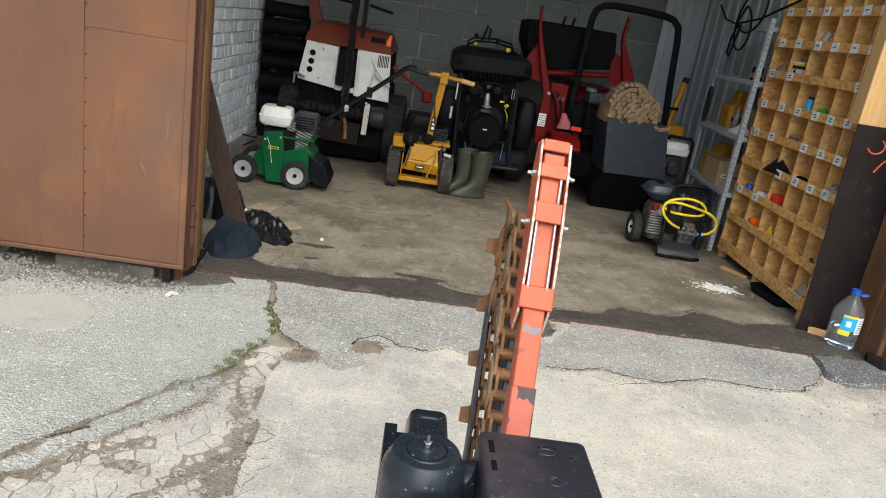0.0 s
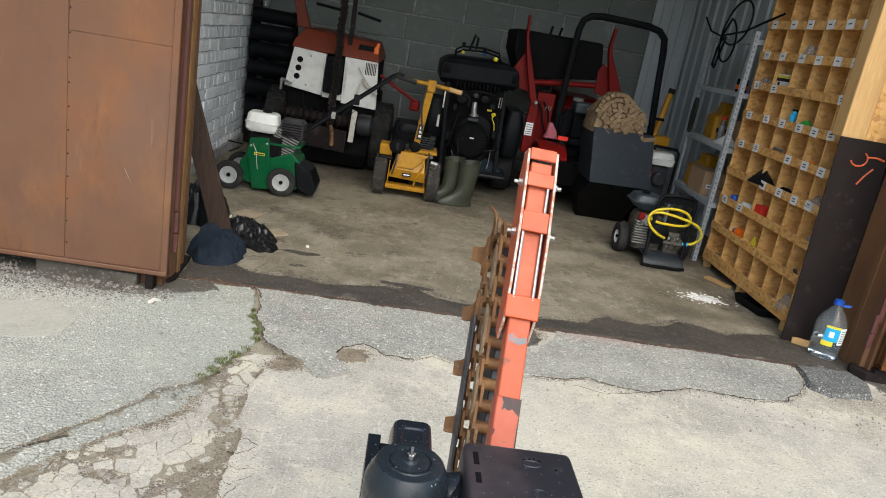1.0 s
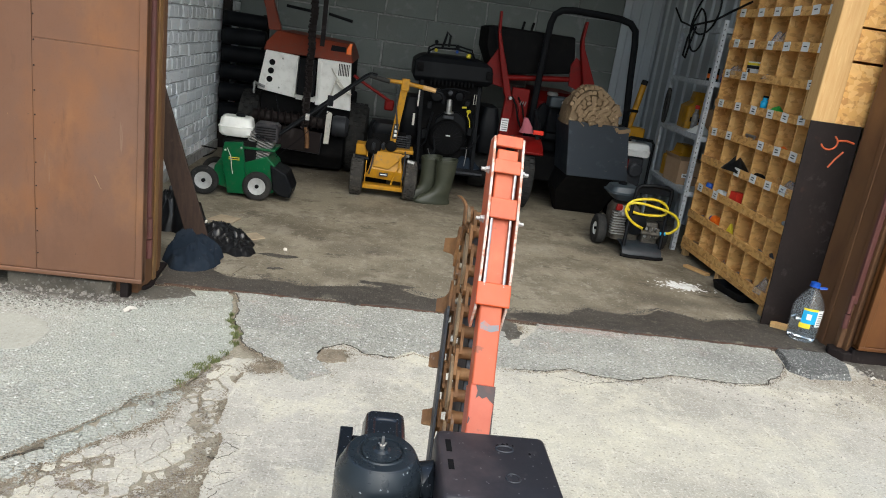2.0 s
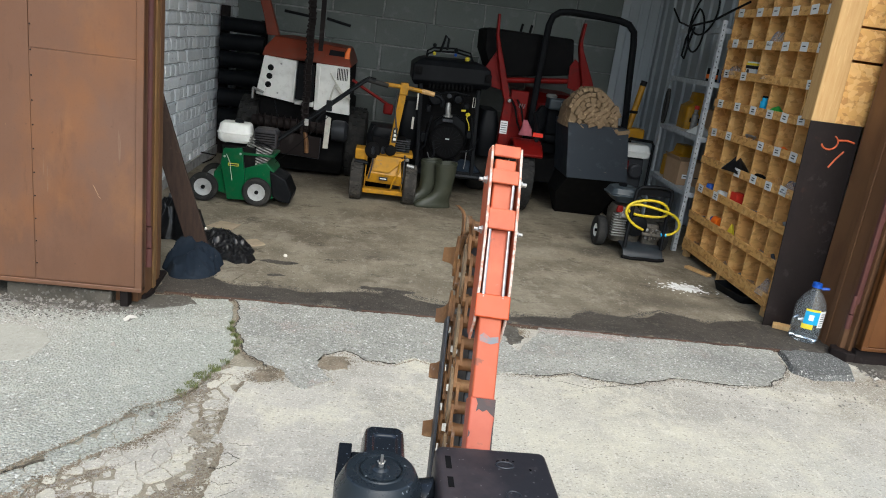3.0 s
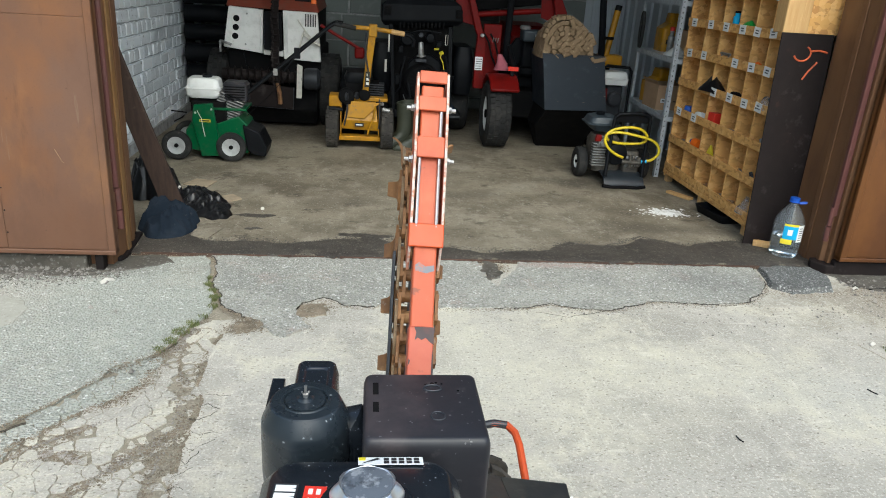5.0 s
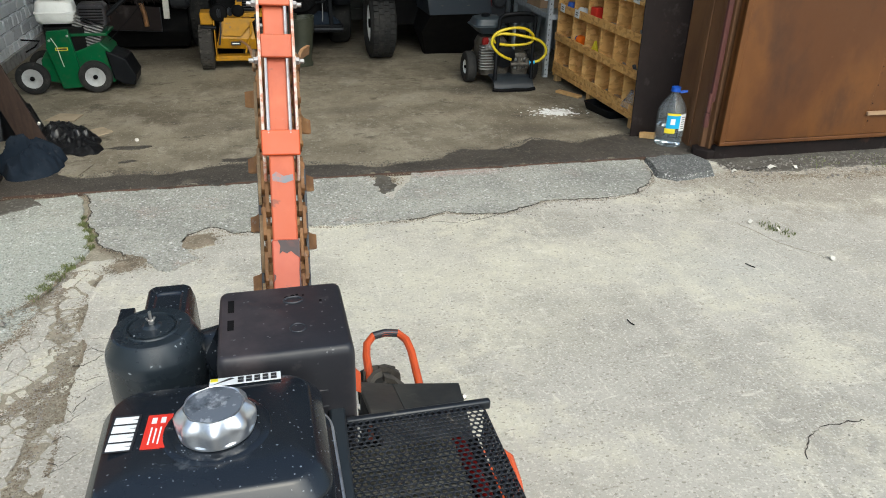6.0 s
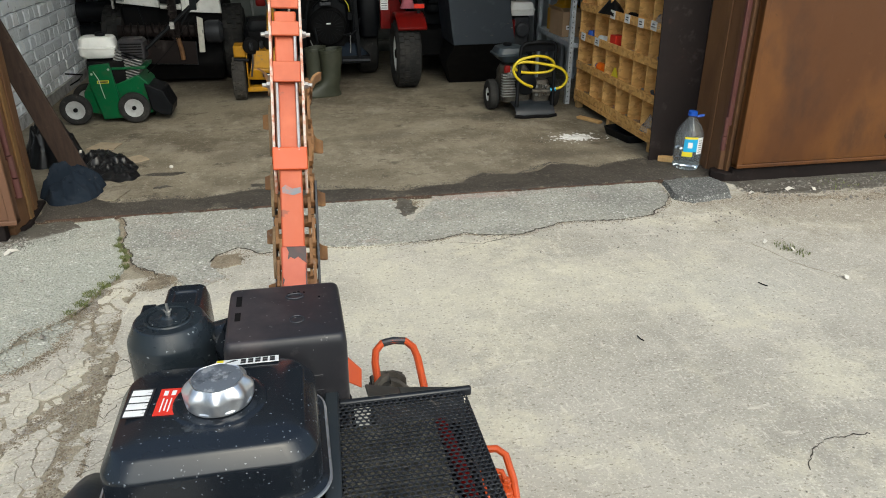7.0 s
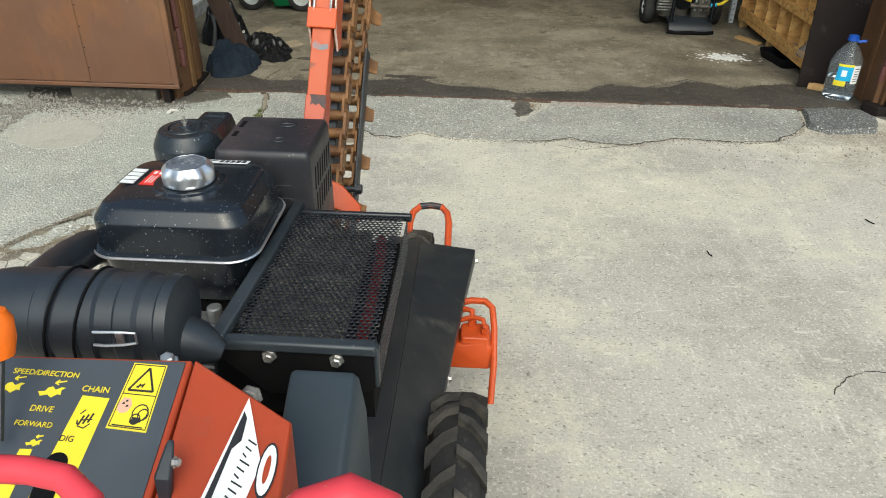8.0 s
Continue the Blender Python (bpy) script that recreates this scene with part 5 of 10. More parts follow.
def trencher():
    root = thing("trencher", (0.35, 0.95, 0.0), "orange and black walk-behind trencher with its digging boom raised", "trencher")

    # boom: across u, along v, above its front face h
    d = Vector((0.039, 0.512, 0.858)).normalized()
    w = Vector((1, 0, 0))
    w = (w - d * w.dot(d)).normalized()
    up = w.cross(d)
    base = Vector((0.335, 1.29, 0.80))

    def bp(u, v, h):
        return tuple(base + w * u + d * v + up * h)

    frame_m = Matrix((w, d, up)).transposed().to_4x4()
    frame_m.translation = base

    wpart("boom_beam", Shape().box((-0.0205, 0.0, -0.045), (0.0205, 0.545, -0.004), frame_m), ORANGE, root, "faded orange square boom beam", 0.003)
    wpart("boom_sleeve", Shape().box((-0.0225, -0.42, -0.05), (0.0225, 0.098, 0.0), frame_m), ORANGE_DULL, root, "heat-dulled orange boom sleeve", 0.003)
    def mark(name, pts, mat, label, h=0.0006):
        return wpart(name, Shape().loft([[bp(u, v, h - 0.0005) for u, v in pts], [bp(u, v, h) for u, v in pts]]), mat, root, label)
    band = [(-0.011, 0.073), (-0.006, 0.078), (0.001, 0.074), (0.008, 0.078), (0.014, 0.072), (0.0222, 0.066), (0.0222, 0.0965), (-0.013, 0.0965), (-0.009, 0.087)]
    mark("scorched_band", band, SCORCH, "ragged scorched dark band")
    mark("scorch_smear", [(0.0165, -0.20), (0.0222, -0.22), (0.0222, 0.066), (0.0200, 0.048), (0.0190, -0.02), (0.0170, -0.06), (0.0190, -0.11)], SCORCH, "dark smear on the sleeve", 0.0005)
    mark("scorch_smear", [(-0.004, -0.085), (0.006, -0.10), (0.013, -0.06), (0.011, -0.015), (0.002, -0.03), (-0.006, -0.055)], SMEAR, "faint soot smear", 0.0004)
    for u, v, a in ((-0.020, -0.02, 0.010), (-0.019, -0.055, 0.013), (-0.0205, -0.12, 0.011), (-0.0195, 0.035, 0.007), (0.0205, -0.14, 0.012), (-0.0195, -0.165, 0.009)):
        mark("paint_chip", [(u - 0.002, v - a), (u + 0.0012, v - a * 0.3), (u + 0.002, v + a * 0.4), (u - 0.001, v + a)], SCORCH, "dark chip in the paint")
    mark("paint_stain", [(-0.016, 0.196), (0.004, 0.192), (0.018, 0.197), (0.017, 0.207), (0.002, 0.204), (-0.010, 0.212), (-0.017, 0.206)], STAIN, "blue-grey stain on the paint", -0.0036)
    # tensioner bracket
    plate = [(0.205, -0.05), (0.235, -0.012), (0.30, 0.006), (0.40, 0.012), (0.50, 0.006), (0.568, -0.004), (0.574, -0.04), (0.53, -0.062), (0.40, -0.058), (0.28, -0.06), (0.22, -0.075)]
    for s in (-1, 1):
        side = Shape().loft([[bp(s * 0.0255, v, h) for v, h in plate], [bp(s * 0.0305, v, h) for v, h in plate]])
        plate_ob = wpart("bracket_plate", side, ORANGE, root, "chipped orange side plate", 0.0015)
        edge = [bp(s * 0.028, v, h) for v, h in plate[:7]]
        wpart("chipped_edge", Shape().tube(edge, 0.0026, 6), CHIPPED, plate_ob, "pale chipped edge with bare metal")
    for name, v0, v1, mat, h in (("bracket_strap", 0.238, 0.281, ORANGE_BRIGHT, 0.004), ("bracket_strap", 0.402, 0.442, ORANGE, 0.010), ("bracket_strap", 0.492, 0.520, ORANGE, 0.008),
                                 ("bracket_strap", 0.548, 0.572, ORANGE, 0.002)):
        wpart(name, Shape().box((-0.0315 if v0 < 0.3 else -0.0255, v0, h - 0.006), (0.0315 if v0 < 0.3 else 0.0255, v1, h), frame_m), mat, root, bevel=0.002)
    for u, v0, v1 in ((0.017, 0.275, 0.41), (-0.019, 0.275, 0.41), (0.017, 0.435, 0.50)):
        rod = Shape().rod(bp(u, v0, 0.001), bp(u, v1, 0.003), 0.0028, n=8)
        for k in range(int((v1 - v0) / 0.004)):
            a = v0 + 0.004 * k
            rod.rod(bp(u, a, 0.001), bp(u, a + 0.0018, 0.001), 0.0034, n=8)
        wpart("threaded_rod", rod, BOLT, root, "shiny threaded adjuster rod")
    for s in (-1, 1):
        for v, h in ((0.405, -0.018), (0.505, -0.02)):
            nut = bolt_head(Shape(), bp(s * 0.0305, v, h), tuple(w * s), 0.0065, 0.007)
            nut.rod(bp(s * 0.036, v, h), bp(s * 0.046, v, h), 0.0038, n=10)
            wpart("bolt", nut, BOLT, root, "zinc bolt")
    # bar and digging chain
    wpart("boom_bar", Shape().box((-0.010, -0.42, -0.307), (0.014, 0.39, -0.173), frame_m), STEEL_DARK, root, "dark steel chain bar", 0.003)
    rim = Shape()
    for s in (-1, 1):
        rim.box((s * 0.0460 - 0.001, -0.42, -0.341), (s * 0.0460 + 0.005, 0.28, -0.290), frame_m)
    wpart("wear_strip", rim, STEEL_DARK, root, bevel=0.001)
    wpart("nose_sprocket", Shape().lathe([(0.02, -0.014), (0.062, -0.012), (0.062, 0.012), (0.02, 0.014)], bp(0.002, 0.39, -0.24), tuple(w), 20), STEEL_DARK, root)
    pitch, r0, hc = 0.042, 0.080, -0.240
    straight = 0.79
    spots = []
    s = 0.0
    while s < 2 * straight + math.pi * r0 - pitch:
        if s < straight:
            spots.append((-0.40 + s, hc + r0, 0.0))
        elif s < straight + math.pi * r0:
            a = (s - straight) / r0
            spots.append((0.39 + r0 * math.sin(a), hc + r0 * math.cos(a), -a))
        else:
            spots.append((0.39 - (s - straight - math.pi * r0), hc - r0, -math.pi))
        s += pitch
    def link_plate(off, n=6):
        h = 0.0215
        ring = [(0.026, -h), (0.034, -h * 0.55), (0.034, h * 0.55), (0.026, h), (-0.026, h), (-0.034, h * 0.55), (-0.034, -h * 0.55), (-0.026, -h)]
        return [(off - 0.003, p[0], p[1]) for p in ring], [(off + 0.003, p[0], p[1]) for p in ring]
    inner, outer = Shape(), Shape()
    for sgn in (-1, 1):
        inner.loft(list(link_plate(sgn * 0.0295)))
        outer.loft(list(link_plate(sgn * 0.0360)))
    for shape in (inner, outer):
        shape.rod((-0.0415, 0.021, 0), (0.0415, 0.021, 0), 0.0062, n=8)
    inner.rod((-0.027, 0.021, 0), (0.027, 0.021, 0), 0.0125, n=12).rod((-0.027, -0.021, 0), (0.027, -0.021, 0), 0.0125, n=12)
    outer.rod((-0.0415, -0.021, 0), (0.0415, -0.021, 0), 0.0062, n=8)
    tooth = Shape()
    curve = [(0.0400, -0.012), (0.041, 0.012), (0.044, 0.024), (0.049, 0.034), (0.056, 0.040), (0.062, 0.044)]
    tooth.loft([[(u, -0.024 + 0.3 * h, h), (u + 0.006, -0.022 + 0.3 * h, h), (u + 0.006, 0.024 - 0.05 * h, h * 0.9), (u, 0.026 - 0.05 * h, h * 0.9)] for u, h in curve])
    root_plate = Shape()
    root_plate.loft([[(-0.0440, p, -0.012 * q), (-0.039, p, -0.012 * q), (-0.0395, p, 0.022 * q), (-0.0450, p, 0.024 * q)] for p, q in ((-0.052, 0.3), (-0.030, 1.0), (0.022, 1.1), (0.054, 0.3))])
    root_mesh = root_plate.mesh("cutter")
    tooth.loft([[(0.039, p, -0.012 * q), (0.0445, p, -0.012 * q), (0.0445, p, 0.013 * q), (0.039, p, 0.013 * q)] for p, q in ((-0.046, 0.35), (-0.034, 1.0), (0.034, 1.0), (0.046, 0.35))])
    meshes = [m.mesh("chain_link") for m in (inner, outer)]
    blades = [tooth.mesh("cutter"), None]
    flip = Shape()
    flip.add([(-p[0], p[1], p[2]) for p in tooth.v], [tuple(reversed(f)) for f in tooth.f])
    blades[1] = flip.mesh("cutter")
    chain = wpart("digging_chain", Shape().rod(bp(-0.03, -0.42, -0.24), bp(0.03, -0.42, -0.24), 0.05, n=16), CHAIN, root, "rusty digging chain with cutters")
    for k, (v, h, a) in enumerate(spots):
        m = frame_m @ pose(0.002, v, h, math.degrees(a))
        link = part("chain_link", meshes[k % 2], CHAIN, chain)
        link.matrix_basis = m
        for sgn in (0, 1):
            if k % 3 == (0 if sgn else 1) and (h < hc or v > 0.42):
                blade = part("cutter", blades[sgn], CHAIN, chain, "bent rusty cutter blade")
                blade.matrix_basis = m
        if k % 3 == 0 and h > hc:
            shank = part("cutter", root_mesh, MUD_CHAIN, chain, "pointed cutter root caked in dry mud")
            shank.matrix_basis = m
    wpart("bar_bolt", bolt_head(Shape().rod((0.335, 1.455, 0.605), (0.392, 1.455, 0.605), 0.008, n=10), (0.392, 1.455, 0.605), (1, 0, 0), 0.013, 0.013), STEEL_DARK, root, "dark greasy bolt through the chain bar")

    # engine
    wpart("engine_block", Shape().box((0.12, 0.80, 0.42), (0.40, 1.13, 0.74)).box((0.30, 0.70, 0.45), (0.37, 0.80, 0.70)), BLACK_DARK, root, "grimy dark engine block", 0.01)
    fins = Shape()
    for k in range(7):
        fins.box((0.13, 0.76, 0.60 + 0.016 * k), (0.33, 0.80, 0.606 + 0.016 * k))
    wpart("cooling_fins", fins, CAST, root, "dull cast cooling fins")
    # muffler guard
    guard = Shape()
    cx, cy = 0.323, 1.064
    guard.loft([rrect(cx, cy, 0.166, 0.168, 0.010, 0.70), rrect(cx, cy, 0.166, 0.168, 0.010, 0.885), rrect(cx, cy, 0.165, 0.167, 0.010, 0.893), rrect(cx, cy, 0.161, 0.163, 0.009, 0.9005), rrect(cx, cy, 0.156, 0.157, 0.008, 0.9040), rrect(cx, cy, 0.150, 0.151, 0.008, 0.9045)], True)
    muffler = wpart("muffler_guard", guard, BLACK_HEAT, root, "heat-dulled black muffler guard", sharp=50)
    for y0, y1 in ((1.088, 1.118), (1.045, 1.068)):
        wpart("vent_slot", Shape().box((0.253, y0, 0.895), (0.261, y1, 0.9052)), BLACK_DARK, muffler)
    for k in range(7):
        for r in range(2):
            lo, hi = 0.775 + 0.05 * r, 0.815 + 0.05 * r
            y0 = 1.005 + 0.019 * k
            wpart("vent_slot", Shape().prism([(y0, lo), (y0 + 0.006, lo), (y0 + 0.014, hi), (y0 + 0.008, hi)], 0.404, 0.4066, "x"), BLACK_DARK, muffler)
    for k in range(4):
        wpart("pressed_rib", Shape().box((0.30 + 0.012 * (k % 2), 0.9795, 0.765 + 0.025 * k), (0.37, 0.983, 0.769 + 0.025 * k)), BLACK_HEAT, muffler, bevel=0.001)
    rings = Shape()
    rings.tube([(0.340 + 0.010 * math.cos(radians(a)), 1.035 + 0.010 * math.sin(radians(a)), 0.905) for a in range(0, 361, 24)], 0.0012, 6)
    wpart("worn_spot", rings, STEEL_DARK, muffler, "worn screw dimple")
    rings = Shape()
    rings.tube([(0.338 + 0.013 * math.cos(radians(a)), 1.105 + 0.008 * math.sin(radians(a)), 0.905) for a in range(0, 361, 24)], 0.0014, 6)
    wpart("worn_spot", rings, STEEL_DARK, muffler, "worn screw dimple")
    pits = Shape()
    for px, py, pr in ((0.330, 1.113, 0.0035), (0.338, 1.117, 0.0030), (0.346, 1.112, 0.0028), (0.344, 1.119, 0.0022), (0.374, 1.098, 0.0020), (0.352, 1.116, 0.0018)):
        pits.rod((px, py, 0.903), (px, py, 0.9049), pr, n=7)
    wpart("burnt_hole", pits, BLACK_DARK, muffler, "small burnt-through holes")
    # air cleaner
    ax, ay = 0.162, 1.069
    def oval(r, z, k=1.0, dy=0.0):
        return [(ax + r * math.cos(t), ay + dy + r * math.sin(t) * (1.06 if math.sin(t) > 0 else 1.0) * k, z) for t in (2 * math.pi * i / 48 for i in range(48))]
    lid = ((0.066, 0.755), (0.070, 0.80), (0.070, 0.872), (0.0695, 0.8790), (0.0680, 0.8830), (0.0575, 0.9020), (0.0560, 0.9045), (0.0535, 0.9062), (0.042, 0.9072), (0.0390, 0.9072), (0.0378, 0.9092), (0.0352, 0.9092),
           (0.0338, 0.9050), (0.0320, 0.9050), (0.0310, 0.9085), (0.014, 0.9098), (0.010, 0.9125))
    cover = Shape().loft([oval(r * 0.86, z) for r, z in lid])
    cleaner = wpart("air_cleaner", cover, LID_DUST, root, "round black air cleaner cover with dust specks", sharp=22)
    wpart("base_pan", Shape().loft([oval(0.061, 0.735), oval(0.063, 0.745), oval(0.063, 0.762), oval(0.059, 0.766)]), BLACK_DUSTY, cleaner)
    snout = Shape().loft([rrect(0.168, 1.160, 0.070, 0.136, 0.014, 0.79), rrect(0.168, 1.160, 0.066, 0.136, 0.014, 0.862), rrect(0.168, 1.157, 0.058, 0.130, 0.012, 0.880), rrect(0.168, 1.156, 0.052, 0.124, 0.011, 0.8835), rrect(0.169, 1.150, 0.036, 0.095, 0.008, 0.8835), rrect(0.169, 1.150, 0.034, 0.092, 0.008, 0.8805)])
    snout.box((0.101, 1.09, 0.79), (0.121, 1.195, 0.866))
    snout.box((0.121, 1.10, 0.79), (0.140, 1.185, 0.858))
    wpart("intake_snout", snout, BLACK_DUSTY, cleaner, bevel=0.003)
    wpart("elbow", Shape().tube([(0.205, 1.09, 0.850), (0.224, 1.088, 0.858), (0.234, 1.085, 0.835), (0.236, 1.08, 0.76)], [0.026, 0.030, 0.028, 0.024], 14), BLACK_DUSTY, cleaner)
    wpart("stud", Shape().rod((ax, ay, 0.908), (ax, ay, 0.930), 0.0020, n=8), BOLT, cleaner, "zinc stud with wing nut")
    nut = Shape().rod((ax, ay, 0.911), (ax, ay, 0.917), 0.0036, n=8)
    nut.tube([(ax - 0.005, ay - 0.001, 0.921), (ax - 0.003, ay, 0.917), (ax + 0.003, ay, 0.917), (ax + 0.005, ay + 0.001, 0.921)], 0.0014, 6)
    wpart("wing_nut", nut, BOLT, cleaner)
    # fuel tank
    tx, ty = 0.2400, 0.8625
    layers = [(0.18, 0.15, 0.03, 0.735), (0.225, 0.190, 0.038, 0.785), (0.240, 0.205, 0.040, 0.822), (0.252, 0.217, 0.044, 0.8240), (0.254, 0.219, 0.044, 0.8295), (0.242, 0.206, 0.040, 0.8325), (0.239, 0.203, 0.039, 0.847),
              (0.2375, 0.201, 0.037, 0.8740), (0.2360, 0.1995, 0.036, 0.8775), (0.2330, 0.1965, 0.035, 0.8800), (0.2140, 0.1775, 0.032, 0.8945), (0.2095, 0.1730, 0.031, 0.8970), (0.2030, 0.1665, 0.030, 0.8988), (0.150, 0.110, 0.026, 0.9028)]
    tank = wpart("fuel_tank", Shape().loft([rrect(tx, ty, a, b, r, z, 6) for a, b, r, z in layers]), BLACK_DUSTY, root, "glossy black fuel tank with pale dust specks", sharp=40)
    trim = [(x, y, 0.8270) for x, y, _ in rrect(tx, ty, 0.2565, 0.2215, 0.045, 0, 8)]
    wpart("tank_lip", Shape().tube(trim + trim[:1], 0.0022, 6), CHROME, tank, "scuffed bright lip round the tank")
    wpart("filler_neck", Shape().lathe([(0.054, 0), (0.055, 0.0030), (0.051, 0.0055), (0.045, 0.0040), (0.036, 0.0050), (0.030, 0.008)], (0.246, 0.862, 0.9000), (0, 0, 1), 32), BLACK_DUSTY, tank, sharp=60)
    def lobed(r, z, k):
        return [(0.246 + r * (1 + k * math.cos(8 * t)) * math.cos(t), 0.862 + r * (1 + k * math.cos(8 * t)) * math.sin(t), z) for t in (2 * math.pi * i / 64 for i in range(64))]
    cap = Shape().loft([lobed(0.036, 0.9055, 0.0), lobed(0.0385, 0.9065, 0.0), lobed(0.0390, 0.9085, 0.02), lobed(0.0385, 0.910, 0.05), lobed(0.0385, 0.9205, 0.075), lobed(0.0378, 0.9240, 0.085), lobed(0.0350, 0.9290, 0.075), lobed(0.0315, 0.9330, 0.055), lobed(0.0300, 0.9350, 0.03), lobed(0.0285, 0.9335, 0.01), lobed(0.010, 0.9355, 0.0)])
    wpart("fuel_cap", cap, CHROME, tank, "lobed silver fuel cap, dulled and scuffed", sharp=28)
    wpart("cap_top", Shape().lathe([(0.0275, 0.0), (0.0285, 0.0012), (0.020, 0.0022), (0.008, 0.0026)], (0.246, 0.862, 0.9338), (0, 0, 1), 32), CAP_TOP, tank, "blotchy worn top of the cap")
    m = pose(0.154, 0.874, 0.9030, 0, 0, -4)
    sticker = wpart("white_sticker", Shape().box((-0.015, -0.028, 0), (0.013, 0.028, 0.0008), m), DECAL_BLACK, tank, "sticker with worn white block print")
    for k in range(4):
        y0 = -0.0265 + 0.0135 * k
        wpart("print_bar", Shape().prism([(-0.0125, y0), (0.0105, y0), (0.0105, y0 + 0.0045), (0.002, y0 + 0.0055), (0.0105, y0 + 0.0065), (0.0105, y0 + 0.0105), (-0.0125, y0 + 0.0105), (-0.0125, y0 + 0.006)], 0.0008, 0.0012, "z", m), DECAL_WHITE, sticker)
    m = pose(0.187, 0.870, 0.9032, 0, 0, -4)
    red = wpart("red_sticker", Shape().box((-0.013, -0.026, 0), (0.012, 0.026, 0.0008), m), DECAL_RED, tank, "small red warning sticker")
    for k, (x0, y0, x1, y1) in enumerate([(-0.008, 0.012, -0.003, 0.021), (0.001, 0.012, 0.006, 0.021), (-0.007, -0.020, -0.0055, 0.006), (-0.0025, -0.018, -0.001, 0.004), (0.002, -0.020, 0.0035, 0.006)]):
        wpart("print_bar", Shape().box((x0, y0, 0.0008), (x1, y1, 0.0012), m), DECAL_WHITE, red)
    m = pose(0.280, 0.9445, 0.9005, -10, 0, 0)
    bar = wpart("white_label", Shape().box((-0.045, -0.009, 0), (0.034, 0.009, 0.0008), m), DECAL_WHITE, tank, "white instruction label with black print")
    for k in range(5):
        for r in range(2):
            wpart("print_bar", Shape().box((-0.014 + 0.0092 * k, -0.007 + 0.0075 * r, 0.0008), (-0.0075 + 0.0092 * k, -0.001 + 0.0075 * r, 0.0012), m), DECAL_BLACK, bar)
    wpart("print_mark", Shape().prism([(-0.04, -0.006), (-0.018, 0.004), (-0.022, 0.007)], 0.0008, 0.0013, "z", m), DECAL_BLACK, bar)
    wpart("print_mark", Shape().box((-0.044, 0.001, 0.0008), (-0.036, 0.008, 0.0013), m), DECAL_YELLOW, bar)

    # perforated cooler guard
    g = wpart("guard_screen", perforated(0.376, 0.568, 0.612, 0.962, 0.803, 0.0085, 0.0034), PERF, root, "black perforated steel guard")
    mod = g.modifiers.new("thick", "SOLIDIFY")
    mod.thickness = 0.0016
    g2 = wpart("guard_side", perforated(0.615, 0.965, 0.735, 0.800, 0, 0.0085, 0.0034, 0.5725), PERF, root, "black perforated side of the guard")
    mod = g2.modifiers.new("thick", "SOLIDIFY")
    mod.thickness = 0.0016
    wpart("guard_rail", Shape().prism([(0.350, 0.602), (0.370, 0.602), (0.390, 0.992), (0.370, 0.992)], 0.795, 0.812), BLACK_SHEET, root, bevel=0.003)
    wpart("guard_lip", Shape().box((0.388, 0.960, 0.792), (0.580, 0.970, 0.8060)), PERF, root, bevel=0.003)
    wpart("guard_lip", Shape().box((0.352, 0.598, 0.790), (0.570, 0.618, 0.806)), BLACK_SHEET, root, bevel=0.004)
    wpart("guard_front", Shape().prism([(0.352, 0.795), (0.571, 0.795), (0.571, 0.738), (0.558, 0.726), (0.42, 0.715), (0.352, 0.782)], 0.603, 0.608, "y"), BLACK_DARK, root, "black front plate of the guard", 0.002)
    wpart("guard_edge", Shape().box((0.5665, 0.60, 0.738), (0.5725, 0.615, 0.802)), BLACK_SHEET, root, bevel=0.002)
    for x, z in ((0.428, 0.783), (0.517, 0.781)):
        wpart("bolt", bolt_head(Shape(), (x, 0.603, z), (0, -1, 0), 0.0075, 0.009), BOLT, root, "zinc bolt", sharp=20)
    core = wpart("oil_cooler", Shape().box((0.383, 0.63, 0.770), (0.517, 0.925, 0.785)), DEBRIS, root, "dusty finned oil cooler under the guard")
    fin = Shape().box((0.385, 0.0, 0.780), (0.515, 0.003, 0.7965)).mesh("cooler_fin")
    for k in range(32):
        ob = part("cooler_fin", fin, DEBRIS, core)
        ob.location = (0, 0.635 + 0.009 * k, 0)
    wpart("cooler_box", Shape().box((0.38, 0.625, 0.66), (0.56, 0.95, 0.757)), BLACK_DARK, root)
    wpart("hose", Shape().tube([(0.538, 0.63, 0.766), (0.540, 0.75, 0.768), (0.536, 0.87, 0.767), (0.53, 0.94, 0.766)], 0.009, 10), RED, root, "red hose under the guard")

    # belt cover, fender and wheels
    ridge_pts = [(0.575, 0.35, 0.50), (0.572, 0.62, 0.50), (0.556, 1.20, 0.47), (0.545, 1.40, 0.44)]
    def skin(rows, t):
        n = len(rows[0])
        verts = [p for row in rows for p in row] + [(p[0] - t * 0.5, p[1], p[2] - t) for row in rows for p in row]
        k = len(rows) * n
        faces = []
        for r in range(len(rows) - 1):
            for i in range(n - 1):
                a = r * n + i
                faces += [(a, a + 1, a + n + 1, a + n), (k + a, k + a + n, k + a + n + 1, k + a + 1)]
        for r in range(len(rows) - 1):
            for i in (0, n - 1):
                a = r * n + i
                faces.append((a, a + n, k + a + n, k + a) if i == 0 else (a + n, a, k + a, k + a + n))
        for i in range(n - 1):
            a, b = i, (len(rows) - 1) * n + i
            faces += [(a + 1, a, k + a, k + a + 1), (b, b + 1, k + b + 1, k + b)]
        return Shape().add(verts, faces)
    top = skin([[(0.47, 0.30, 0.62), (0.47, 0.62, 0.62), (0.47, 1.2, 0.56), (0.47, 1.50, 0.455)], [(0.565, 0.30, 0.545), (0.566, 0.62, 0.545), (0.556, 1.20, 0.49), (0.545, 1.50, 0.437)]], 0.006)
